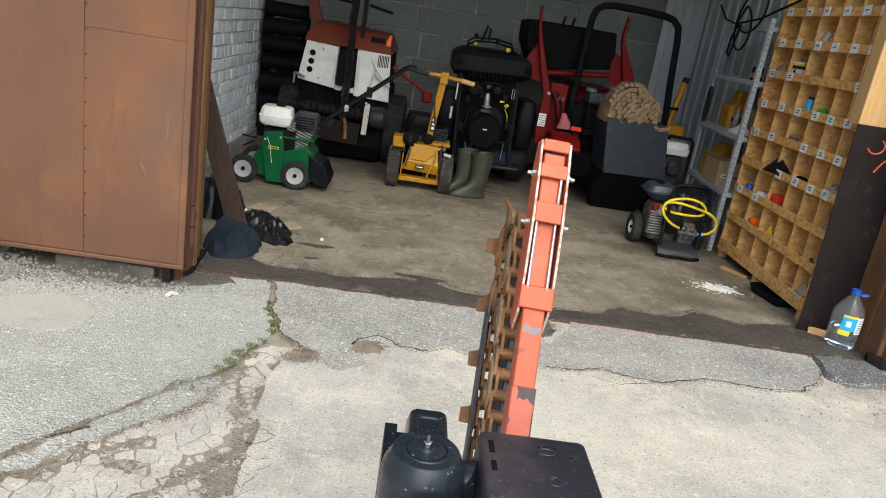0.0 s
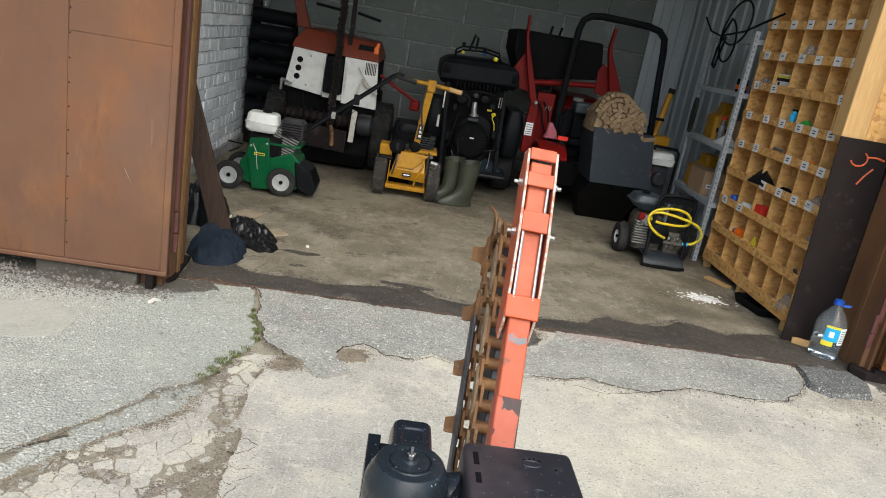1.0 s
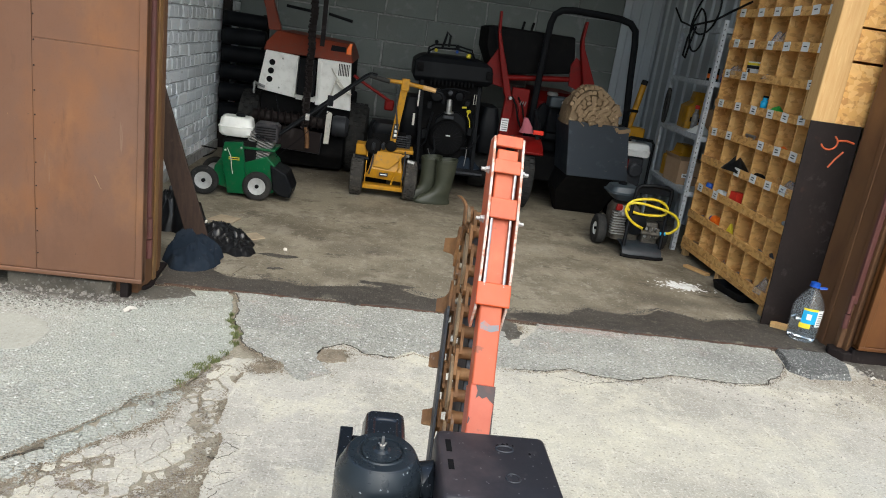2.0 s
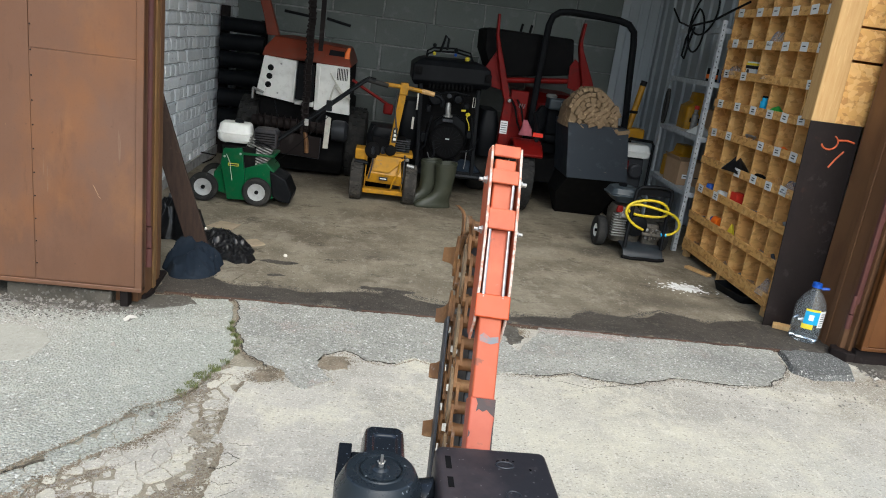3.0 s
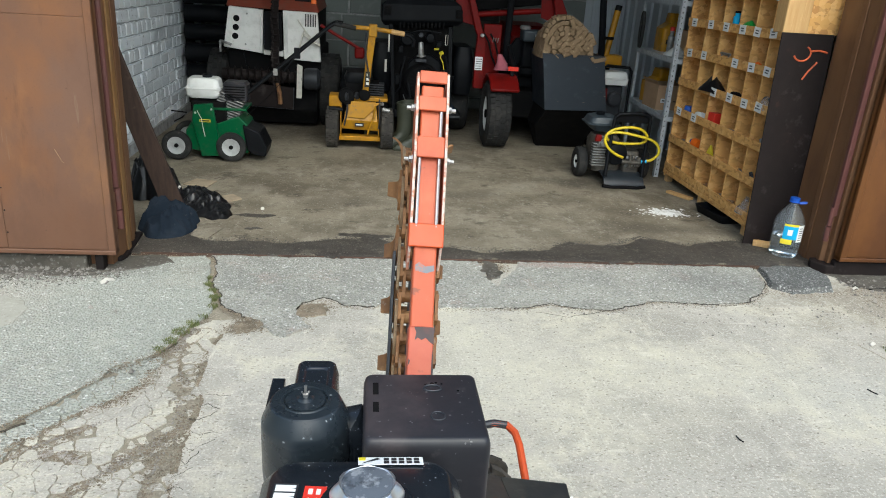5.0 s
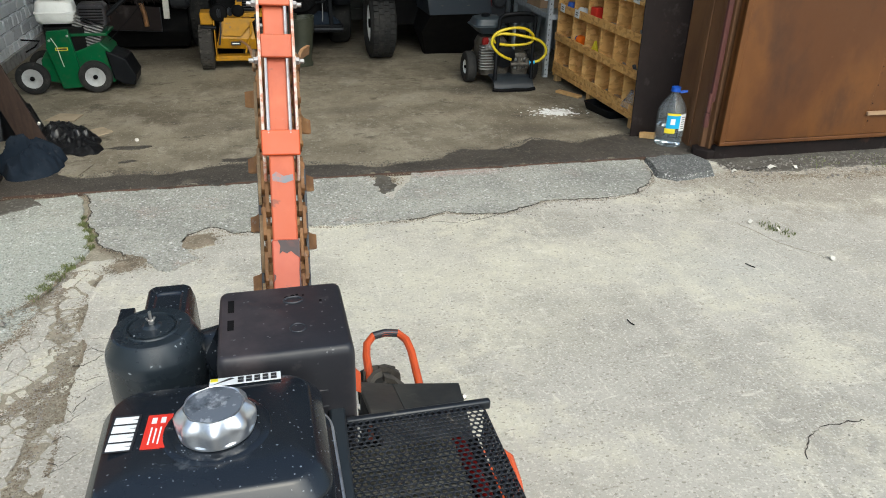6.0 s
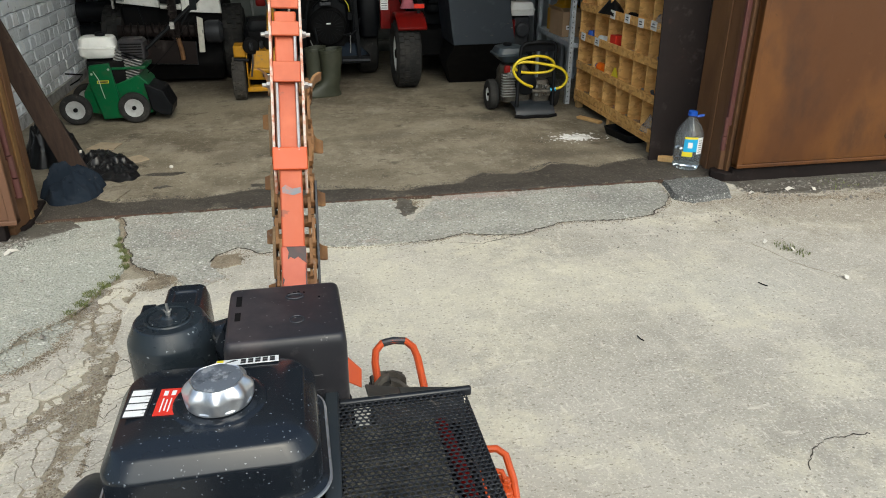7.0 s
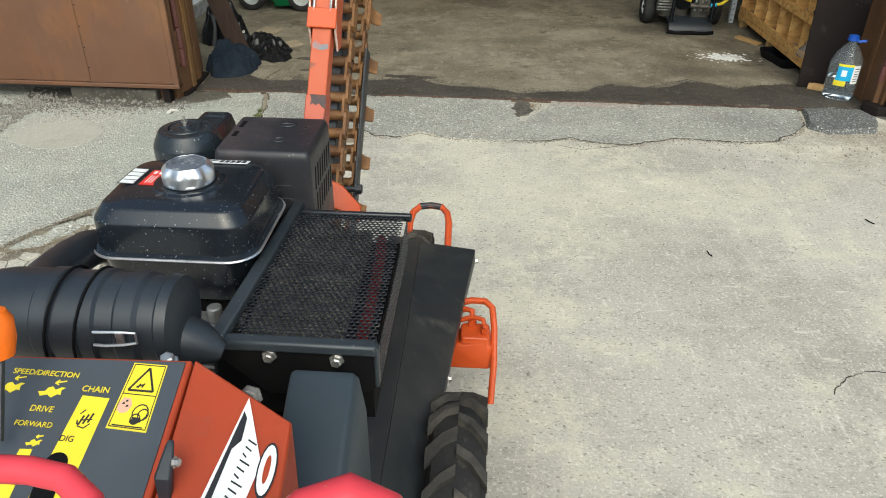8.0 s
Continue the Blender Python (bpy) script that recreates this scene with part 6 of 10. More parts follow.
    wpart("belt_cover", top, COVER_DUST, root, "dusty black sheet-metal belt cover", 0.002)
    fender = skin([[(0.565, 0.30, 0.545), (0.566, 0.62, 0.545), (0.556, 1.20, 0.49), (0.545, 1.50, 0.437)], [(0.618, 0.30, 0.42), (0.622, 0.70, 0.42), (0.655, 1.10, 0.43), (0.690, 1.48, 0.432)]], 0.005)
    wpart("fender", fender, COVER_DUST, root, "dusty black fender plate over the wheel", 0.0015)
    skirt = skin([[(0.618, 0.30, 0.42), (0.622, 0.70, 0.42), (0.655, 1.10, 0.43), (0.690, 1.48, 0.432)], [(0.616, 0.30, 0.36), (0.620, 0.70, 0.37), (0.652, 1.10, 0.39), (0.690, 1.48, 0.39)]], 0.004)
    wpart("fender_skirt", skirt, COVER_DUST, root, bevel=0.001)
    for x, y, z in ((0.636, 0.86, 0.405), (0.648, 1.00, 0.41), (0.692, 1.45, 0.415)):
        wpart("bolt", bolt_head(Shape(), (x, y, z), (1, 0.05, 0.2), 0.006, 0.006), BOLT, root, "zinc bolt", sharp=20)
    cover = Shape().loft([[(0.470, y, z - 0.004), (0.476, y, z), (0.548, y, z), (0.555, y, z - 0.008), (0.562, y, z - 0.06), (0.566, y, 0.36), (0.470, y, 0.36)] for y, z in ((0.26, 0.650), (0.545, 0.802), (0.556, 0.802))])
    wpart("side_cover", cover, SLATE, root, "slate-grey plastic cover beside the console", 0.003)
    # chevron tyre
    def wheel(name, x, y, z, r, width, side):
        hub = wpart(name, Shape().lathe(tyre(r, width, r * 0.55), (x, y, z), (1, 0, 0), 44, None, False), RUBBER, root, "dusty chevron-tread tyre")
        lugs = Shape()
        for k in range(20):
            for sgn in (-1, 1):
                a0 = 2 * math.pi * (k + 0.5 * (sgn > 0)) / 20
                rows = []
                for u, da, wd in ((0.0, 0.0, 0.026), (0.24, 0.07, 0.026), (0.50, 0.20, 0.034)):
                    row = []
                    for dr, dw in ((-0.010, -0.5), (0.013, -0.36), (0.013, 0.36), (-0.010, 0.5)):
                        a = a0 + da + wd * dw / r
                        rr = r + dr - (0.008 if u > 0.4 else 0)
                        row.append((x + sgn * u * width, y + rr * math.cos(a), z + rr * math.sin(a)))
                    rows.append(row)
                lugs.loft(rows)
        wpart("tread", lugs, RUBBER_MUD, hub, "muddy chevron tread")["kind"] = "stuff"
        wpart("rim", Shape().lathe([(0.02, -width * 0.2), (r * 0.5, -width * 0.30), (r * 0.56, -width * 0.36), (r * 0.56, width * 0.36), (r * 0.5, width * 0.30), (0.03, width * 0.22), (0.02, width * 0.34)], (x, y, z), (1, 0, 0), 30), ORANGE_BRIGHT, hub)
        return hub
    wheel("wheel", 0.674, 0.775, 0.245, 0.236, 0.105, 1)
    wheel("wheel", 0.160, 0.775, 0.245, 0.236, 0.105, -1)
    wheel("wheel", 0.532, 1.50, 0.222, 0.205, 0.078, 1)
    wheel("wheel", 0.235, 1.50, 0.222, 0.205, 0.078, 1)
    wpart("chassis", Shape().box((0.22, 0.35, 0.26), (0.50, 1.35, 0.42)).box((0.26, 1.2, 0.24), (0.44, 1.55, 0.40)).rod((0.15, 0.775, 0.245), (0.68, 0.775, 0.245), 0.02).rod((0.22, 1.50, 0.24), (0.54, 1.50, 0.24), 0.016), BLACK_DARK, root, "grimy dark chassis", 0.006)
    wpart("boom_mount", Shape().box((0.29, 1.02, 0.40), (0.385, 1.16, 0.64)).box((0.295, 1.1, 0.44), (0.38, 1.24, 0.60)), ORANGE_BRIGHT, root, bevel=0.006)
    wpart("boom_stay", Shape().loft([[(0.366, 1.205, 0.690), (0.374, 1.235, 0.738), (0.374, 1.243, 0.734), (0.366, 1.213, 0.686)], [(0.400, 1.205, 0.680), (0.404, 1.235, 0.722), (0.404, 1.243, 0.718), (0.400, 1.213, 0.676)],
                                            [(0.440, 1.21, 0.650), (0.443, 1.232, 0.676), (0.443, 1.240, 0.672), (0.440, 1.218, 0.646)]]), ORANGE_BRIGHT, root, "bright orange stay plate", 0.002)
    hoop = [(0.508, 1.47, 0.34), (0.506, 1.55, 0.395), (0.506, 1.625, 0.428), (0.512, 1.655, 0.441), (0.53, 1.675, 0.449), (0.56, 1.68, 0.451), (0.59, 1.675, 0.449), (0.607, 1.655, 0.441), (0.613, 1.625, 0.428), (0.615, 1.55, 0.395), (0.616, 1.47, 0.34)]
    wpart("guard_hoop", Shape().tube(hoop, 0.0095, 10), ORANGE_BRIGHT, root, "orange tubular guard hoop")
    wpart("hoop_wear", Shape().tube([(0.53, 1.675, 0.4492), (0.56, 1.68, 0.4512), (0.59, 1.675, 0.4492)], 0.0097, 10), STEEL_DARK, root, "bare worn top of the hoop")
    # hydraulic motor with its hoses
    motor = wpart("hydraulic_motor", Shape().loft([rrect(0.690, 1.17, 0.10, 0.07, 0.010, 0.335), rrect(0.690, 1.17, 0.10, 0.07, 0.010, 0.395), rrect(0.700, 1.17, 0.07, 0.062, 0.010, 0.402), rrect(0.700, 1.17, 0.066, 0.058, 0.010, 0.42)]), ORANGE_BRIGHT, root, "orange hydraulic motor beside the wheel", 0.003)
    for x, y in ((0.692, 1.19), (0.722, 1.16)):
        wpart("fitting", bolt_head(Shape().rod((x, y, 0.41), (x, y, 0.432), 0.010, n=6), (x, y, 0.43), (0, 0, 1), 0.008, 0.012), ORANGE_BRIGHT, motor, sharp=20)
    wpart("pipe", Shape().tube([(0.655, 1.24, 0.445), (0.69, 1.24, 0.455), (0.722, 1.235, 0.457), (0.738, 1.22, 0.45), (0.744, 1.18, 0.42), (0.746, 1.13, 0.36), (0.742, 1.08, 0.28)], 0.008, 10), ORANGE_BRIGHT, motor, "orange guard tube")
    wpart("pipe", Shape().tube([(0.650, 1.215, 0.435), (0.675, 1.215, 0.447), (0.691, 1.205, 0.45), (0.692, 1.19, 0.435)], 0.007, 10), ORANGE_BRIGHT, motor)
    wpart("pipe", Shape().tube([(0.655, 1.19, 0.43), (0.695, 1.185, 0.447), (0.717, 1.175, 0.448), (0.722, 1.16, 0.435)], 0.006, 10), ORANGE_BRIGHT, motor)
    motor.location += Vector((-0.002, 0.040, -0.044))

    # canister air filter lying across, with its clamp
    can = Shape().lathe([(0.045, 0.0), (0.062, 0.006), (0.066, 0.03), (0.066, 0.085), (0.0685, 0.088), (0.0685, 0.108), (0.066, 0.111), (0.066, 0.150), (0.0695, 0.154), (0.0695, 0.170), (0.065, 0.174), (0.064, 0.196),
                         (0.068, 0.201), (0.068, 0.224), (0.063, 0.230), (0.062, 0.250), (0.066, 0.254), (0.064, 0.268), (0.050, 0.272), (0.046, 0.274), (0.010, 0.276)], (0.022, 0.665, 0.784), (1, 0, 0), 44)
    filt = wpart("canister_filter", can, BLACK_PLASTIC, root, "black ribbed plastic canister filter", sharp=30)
    # Shrunk by 0.85 towards the end camera, keeping its outline in that view.
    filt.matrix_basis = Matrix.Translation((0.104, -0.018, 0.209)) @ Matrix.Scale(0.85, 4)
    wpart("outlet_boot", Shape().tube([(0.284, 0.660, 0.755), (0.310, 0.660, 0.748), (0.340, 0.66, 0.735)], [0.038, 0.032, 0.014], 14), BLACK_PLASTIC, filt)
    for x in (0.128, 0.168):
        wpart("strap", Shape().tube([(x + 0.012 * math.sin(radians(a)), 0.665 - 0.0705 * math.cos(radians(a)), 0.784 + 0.0705 * math.sin(radians(a))) for a in range(-60, 241, 15)], 0.0022, 6), BLACK_DARK, filt, "thin black retaining strap")
    wpart("clip", Shape().tube([(0.200, 0.5955, 0.812), (0.215, 0.5935, 0.814), (0.240, 0.5925, 0.816), (0.258, 0.593, 0.815), (0.258, 0.592, 0.800), (0.240, 0.591, 0.797), (0.215, 0.591, 0.794), (0.199, 0.592, 0.794)], 0.0020, 6)
          .box((0.232, 0.590, 0.800), (0.242, 0.594, 0.815)), CHROME, filt, "bright wire spring clip")
    wpart("intake_hose", Shape().tube([(0.150, 0.585, 0.875), (0.115, 0.66, 0.850), (0.098, 0.74, 0.828), (0.088, 0.81, 0.806), (0.084, 0.870, 0.776), (0.084, 0.905, 0.73), (0.088, 0.92, 0.67), (0.10, 0.94, 0.58)], 0.029, 16), BLACK_PLASTIC, root, "fat black intake hose")
    wpart("carburettor", Shape().box((0.28, 0.71, 0.68), (0.33, 0.76, 0.735)).rod((0.305, 0.735, 0.735), (0.305, 0.735, 0.76), 0.012, n=8), CAST, root, "dull cast fitting under the tank", 0.003)
    wpart("red_cover", Shape().box((0.085, 0.74, 0.66), (0.15, 0.785, 0.72)), RED, root, bevel=0.004)
    # console: its top falls 0.35 in 1 towards the operator
    top_z, fall = 0.82, 0.35
    def lean(p):
        return (p[0], p[1], p[2] + fall * (p[1] - 0.53) if p[2] > 0.7 else p[2])
    def leaning(pts, lo, hi):
        s = Shape().prism(pts, lo, hi)
        s.v = [lean(p) for p in s.v]
        return s
    stand = Shape().box((0.16, 0.20, 0.36), (0.42, 0.38, 0.76))
    wpart("console_stand", stand, BLACK_DARK, root, "dark column under the console", 0.01)
    # Console and handlebar scaled 0.8 about the last camera position to fit its view.
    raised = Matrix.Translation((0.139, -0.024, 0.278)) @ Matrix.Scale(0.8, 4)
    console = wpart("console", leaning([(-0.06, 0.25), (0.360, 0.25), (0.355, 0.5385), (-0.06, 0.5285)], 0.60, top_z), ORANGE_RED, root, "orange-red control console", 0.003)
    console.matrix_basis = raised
    panel = wpart("console_panel", leaning([(-0.055, 0.25), (0.352, 0.25), (0.348, 0.5335), (-0.055, 0.5235)], top_z, top_z + 0.0022), PANEL_GREY, console, "dark grey control panel with yellow print")
    side = Shape().add([(0.357, 0.54, top_z + 0.004), (0.484, 0.492, 0.775), (0.50, 0.28, 0.72), (0.366, 0.28, 0.735), (0.357, 0.54, 0.60), (0.48, 0.492, 0.58), (0.49, 0.28, 0.58), (0.362, 0.28, 0.60)],
                       [(0, 3, 2, 1), (4, 5, 6, 7), (0, 1, 5, 4), (1, 2, 6, 5), (2, 3, 7, 6), (3, 0, 4, 7)])
    wpart("console_side", side, ORANGE_RED, console, "orange-red sloping side panel", 0.003)
    wpart("bolt", bolt_head(Shape(), (0.315, 0.556, 0.80), (0, -0.3, 1), 0.009, 0.014), BOLT, console, "zinc bolt", sharp=20)
    wpart("bolt", bolt_head(Shape(), (0.405, 0.575, 0.735), (0, -1, 0.3), 0.012, 0.008), CAST, console, sharp=20)
    z = top_z + 0.0024
    def decal(name, pts, mat, label="", lift=0.0):
        return wpart(name, leaning(pts, z + lift, z + 0.0004 + lift), mat, panel, label)
    def strip(name, a, b, wide, mat, lift=0.0005):
        d = Vector((b[0] - a[0], b[1] - a[1])).normalized() * wide / 2
        return decal(name, [(a[0] + d.y, a[1] - d.x), (b[0] + d.y, b[1] - d.x), (b[0] - d.y, b[1] + d.x), (a[0] - d.y, a[1] + d.x)], mat, "", lift)
    decal("warning_decal", [(0.282, 0.4485), (0.330, 0.4455), (0.328, 0.5275), (0.287, 0.5290)], DECAL_YELLOW, "yellow warning decal with black symbols")
    for a, b in (((0.2845, 0.4510), (0.3280, 0.4480)), ((0.3280, 0.4480), (0.3262, 0.5255)), ((0.3262, 0.5255), (0.2890, 0.5268)), ((0.2890, 0.5268), (0.2845, 0.4510)), ((0.2868, 0.4900), (0.3270, 0.4880))):
        strip("print_line", a, b, 0.0009, DECAL_BLACK)
    for a, b in (((0.2915, 0.4945), (0.3215, 0.4935)), ((0.3215, 0.4935), (0.3085, 0.5225)), ((0.3085, 0.5225), (0.2915, 0.4945))):
        strip("print_line", a, b, 0.0024, DECAL_BLACK)
    for a, b in (((0.300, 0.4985), (0.3075, 0.5015)), ((0.302, 0.4975), (0.304, 0.5025)), ((0.3065, 0.498), (0.309, 0.503))):
        strip("print_line", a, b, 0.0016, DECAL_BLACK)
    decal("print_mark", [(0.287, 0.470), (0.292, 0.466), (0.300, 0.468), (0.303, 0.476), (0.299, 0.484), (0.291, 0.485), (0.287, 0.479)], DECAL_PINK, lift=0.0005)
    for x, y in ((0.2925, 0.4775), (0.2975, 0.4745), (0.2955, 0.4805)):
        decal("print_mark", [(x - 0.0015, y - 0.001), (x + 0.0018, y - 0.0005), (x + 0.001, y + 0.0016), (x - 0.001, y + 0.0012)], DECAL_BLACK, lift=0.0009)
    head = [(0.3155, 0.4675, 0.0090), (0.3195, 0.4655, 0.0060), (0.3120, 0.4600, 0.0055)]
    for hx, hy, hr in head:
        ring = [(hx + hr * math.cos(radians(q)), hy + hr * 1.1 * math.sin(radians(q))) for q in range(0, 360, 30)]
        for a, b in zip(ring, ring[1:] + ring[:1]):
            strip("print_line", a, b, 0.0013, DECAL_BLACK)
    decal("print_mark", [(0.306, 0.456), (0.313, 0.4545), (0.320, 0.457), (0.318, 0.4615), (0.309, 0.462)], DECAL_BLACK, lift=0.0006)
    strip("print_line", (0.288, 0.4525), (0.324, 0.4502), 0.0012, DECAL_BLACK)
    decal("chain_stripe", [(0.2265, 0.345), (0.2665, 0.341), (0.2735, 0.4830), (0.2405, 0.4850)], DECAL_YELLOW, "yellow chain lever stripe")
    for k in range(3):
        strip("print_line", (0.2495 + 0.005 * k, 0.4500 + 0.0015 * k), (0.2525 + 0.005 * k, 0.4610 + 0.0015 * k), 0.0022, DECAL_BLACK)
    for a, b in (((0.247, 0.4625), (0.252, 0.468)), ((0.2475, 0.451), (0.2465, 0.4555)), ((0.2465, 0.4555), (0.2495, 0.4485)), ((0.2495, 0.4485), (0.2570, 0.4465)), ((0.2570, 0.4465), (0.2625, 0.4520)), ((0.2500, 0.4555), (0.2635, 0.4570))):
        strip("print_line", a, b, 0.0012, DECAL_BLACK)
    slot = Shape().loft([rrect(0.243, 0.385, 0.026, 0.066, 0.0125, z + 0.0008, 6), rrect(0.243, 0.385, 0.026, 0.066, 0.0125, z + 0.0014, 6)])
    slot.v = [lean(p) for p in slot.v]
    wpart("lever_slot", slot, BLACK_DARK, panel, "dark lever slot")
    decal("drive_stripe", [(0.190, 0.345), (0.208, 0.345), (0.2100, 0.4205), (0.1955, 0.4200)], DECAL_YELLOW)
    for text, size, x, y, mat in (("SPEED/DIRECTION", 0.0100, 0.186, 0.5095, DECAL_YELLOW), ("CHAIN", 0.0108, 0.2535, 0.4925, DECAL_YELLOW), ("DRIVE", 0.0105, 0.2000, 0.4660, DECAL_YELLOW),
                                  ("FORWARD", 0.0092, 0.1985, 0.4480, DECAL_YELLOW), ("DIG", 0.0100, 0.2435, 0.4335, DECAL_BLACK)):
        letters("lettering", text, size, lean((x, y, z + 0.0008)), (math.degrees(math.atan(fall)), 0, -2), mat, panel, "printed lettering")
    for x, y, q in ((0.151, 0.492, 1.0), (0.202, 0.489, 1.0), (0.208, 0.4285, 0.6)):
        body = [(-0.016, -0.002), (-0.012, -0.007), (-0.004, -0.005), (0.002, -0.0085), (0.008, -0.004), (0.012, -0.005), (0.011, 0.001), (0.015, 0.004), (0.010, 0.0045), (0.004, 0.001), (-0.001, 0.005), (-0.006, 0.003), (-0.008, -0.001)]
        decal("machine_symbol", [(x + u * q, y + v * q) for u, v in body], DECAL_YELLOW, "small yellow machine symbol")
        for a, b in (((x + 0.000, y + 0.0095 * q), (x + 0.013 * q, y + 0.0125 * q)), ((x + 0.000, y + 0.0095 * q), (x + 0.004 * q, y + 0.0135 * q)), ((x + 0.000, y + 0.0095 * q), (x + 0.005 * q, y + 0.0075 * q))):
            strip("arrow", a, b, 0.0014, DECAL_YELLOW, 0.0)
    # decal on the sloping side
    nrm = (Vector((0.484, 0.492, 0.775)) - Vector((0.357, 0.54, 0.824))).cross(Vector((0.50, 0.28, 0.72)) - Vector((0.357, 0.54, 0.824))).normalized()
    nrm = nrm if nrm.z > 0 else -nrm
    def on_side(pts, lift, thick=0.0006):
        base = Vector((0.357, 0.54, 0.824))
        flat = []
        for x, y in pts:
            zz = base.z - (nrm.x * (x - base.x) + nrm.y * (y - base.y)) / nrm.z
            flat.append(Vector((x, y, zz)))
        return Shape().loft([[tuple(p + nrm * lift) for p in flat], [tuple(p + nrm * (lift + thick)) for p in flat]])
    tri = wpart("side_decal", on_side([(0.430, 0.507), (0.462, 0.432), (0.453, 0.365), (0.445, 0.30), (0.402, 0.30)], 0.0022), DECAL_WHITE, console, "white pointed decal with black print")
    wpart("print_mark", on_side([(0.4295, 0.488), (0.4345, 0.480), (0.4355, 0.452), (0.428, 0.440), (0.419, 0.340), (0.408, 0.31)], 0.003), DECAL_BLACK, tri)
    for k in range(14):
        u = k / 13
        wpart("print_bar", on_side([(0.4425 - 0.012 * u, 0.456 - 0.11 * u), (0.4525 - 0.007 * u - 0.003 * (k % 3), 0.452 - 0.11 * u), (0.4522 - 0.007 * u - 0.003 * (k % 3), 0.4502 - 0.11 * u), (0.4422 - 0.012 * u, 0.4542 - 0.11 * u)], 0.003), DECAL_BLACK, tri)
    ring = [(0.4695 + 0.0085 * math.cos(radians(q)), 0.426 + 0.030 * math.sin(radians(q))) for q in range(0, 360, 20)]
    hole = [(0.4695 + 0.0032 * math.cos(radians(q)), 0.426 + 0.017 * math.sin(radians(q))) for q in range(0, 360, 20)]
    wpart("print_ring", on_side([(0.4695 + (x - 0.4695) * 1.2, 0.426 + (y - 0.426) * 1.12) for x, y in ring], 0.0026), DECAL_BLACK, tri)
    wpart("print_ring", on_side(ring, 0.0036), DECAL_WHITE, tri, "black and white ring print")
    wpart("print_ring", on_side(hole, 0.0046), ORANGE_RED, tri)
    wpart("throttle_lever", Shape().loft([[(0.366, 0.375, 0.74), (0.376, 0.375, 0.74), (0.376, 0.385, 0.74), (0.366, 0.385, 0.74)], [(0.366, 0.380, 0.795), (0.384, 0.380, 0.795), (0.384, 0.395, 0.80), (0.366, 0.395, 0.80)],
                                          [(0.374, 0.405, 0.820), (0.382, 0.405, 0.820), (0.382, 0.412, 0.822), (0.374, 0.412, 0.822)]]), BLACK_PLASTIC, console, "black plastic lever", 0.003)
    wpart("bolt", bolt_head(Shape(), (0.383, 0.397, 0.803), (1, -0.2, 0.2), 0.005, 0.006), BOLT, console, sharp=20)
    # control levers with orange knobs and the red handlebar
    for x, y, zz in ((0.170, 0.475, 0.900), (0.105, 0.40, 0.965)):
        lever = wpart("lever", Shape().rod((x + 0.01, y - 0.06, 0.80), (x, y, zz - 0.02), 0.005, n=8), STEEL_DARK, console)
        wpart("knob", Shape().lathe([(0.008, -0.030), (0.016, -0.026), (0.021, -0.005), (0.021, 0.016), (0.015, 0.028), (0.005, 0.031)], (x, y, zz), (0, 0.2, 1), 18), ORANGE_KNOB, lever, "orange lever knob")
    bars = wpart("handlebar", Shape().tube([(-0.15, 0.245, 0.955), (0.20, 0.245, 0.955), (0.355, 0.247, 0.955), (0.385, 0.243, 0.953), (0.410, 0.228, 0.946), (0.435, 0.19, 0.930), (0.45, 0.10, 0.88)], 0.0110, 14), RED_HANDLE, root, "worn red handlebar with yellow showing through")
    # Same scaling about the camera as the console.
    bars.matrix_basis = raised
    wpart("handle_post", Shape().tube([(0.46, 0.30, 0.70), (0.47, 0.25, 0.82), (0.475, 0.16, 0.90)], 0.011, 10).tube([(0.05, 0.32, 0.70), (0.04, 0.26, 0.90), (0.04, 0.245, 0.955)], 0.011, 10), RED_HANDLE, bars)
    wpart("grip", Shape().tube([(0.50, 0.12, 0.90), (0.545, 0.20, 0.935), (0.575, 0.232, 0.945), (0.605, 0.246, 0.947), (0.632, 0.235, 0.945), (0.66, 0.19, 0.935), (0.68, 0.10, 0.915)], 0.0185, 16), RED_HANDLE, bars, "red grip end of the handlebar")
    wpart("grip_brace", Shape().tube([(0.45, 0.10, 0.88), (0.475, 0.10, 0.89), (0.50, 0.12, 0.90)], 0.0125, 10), RED_HANDLE, bars)
    return root


trencher()

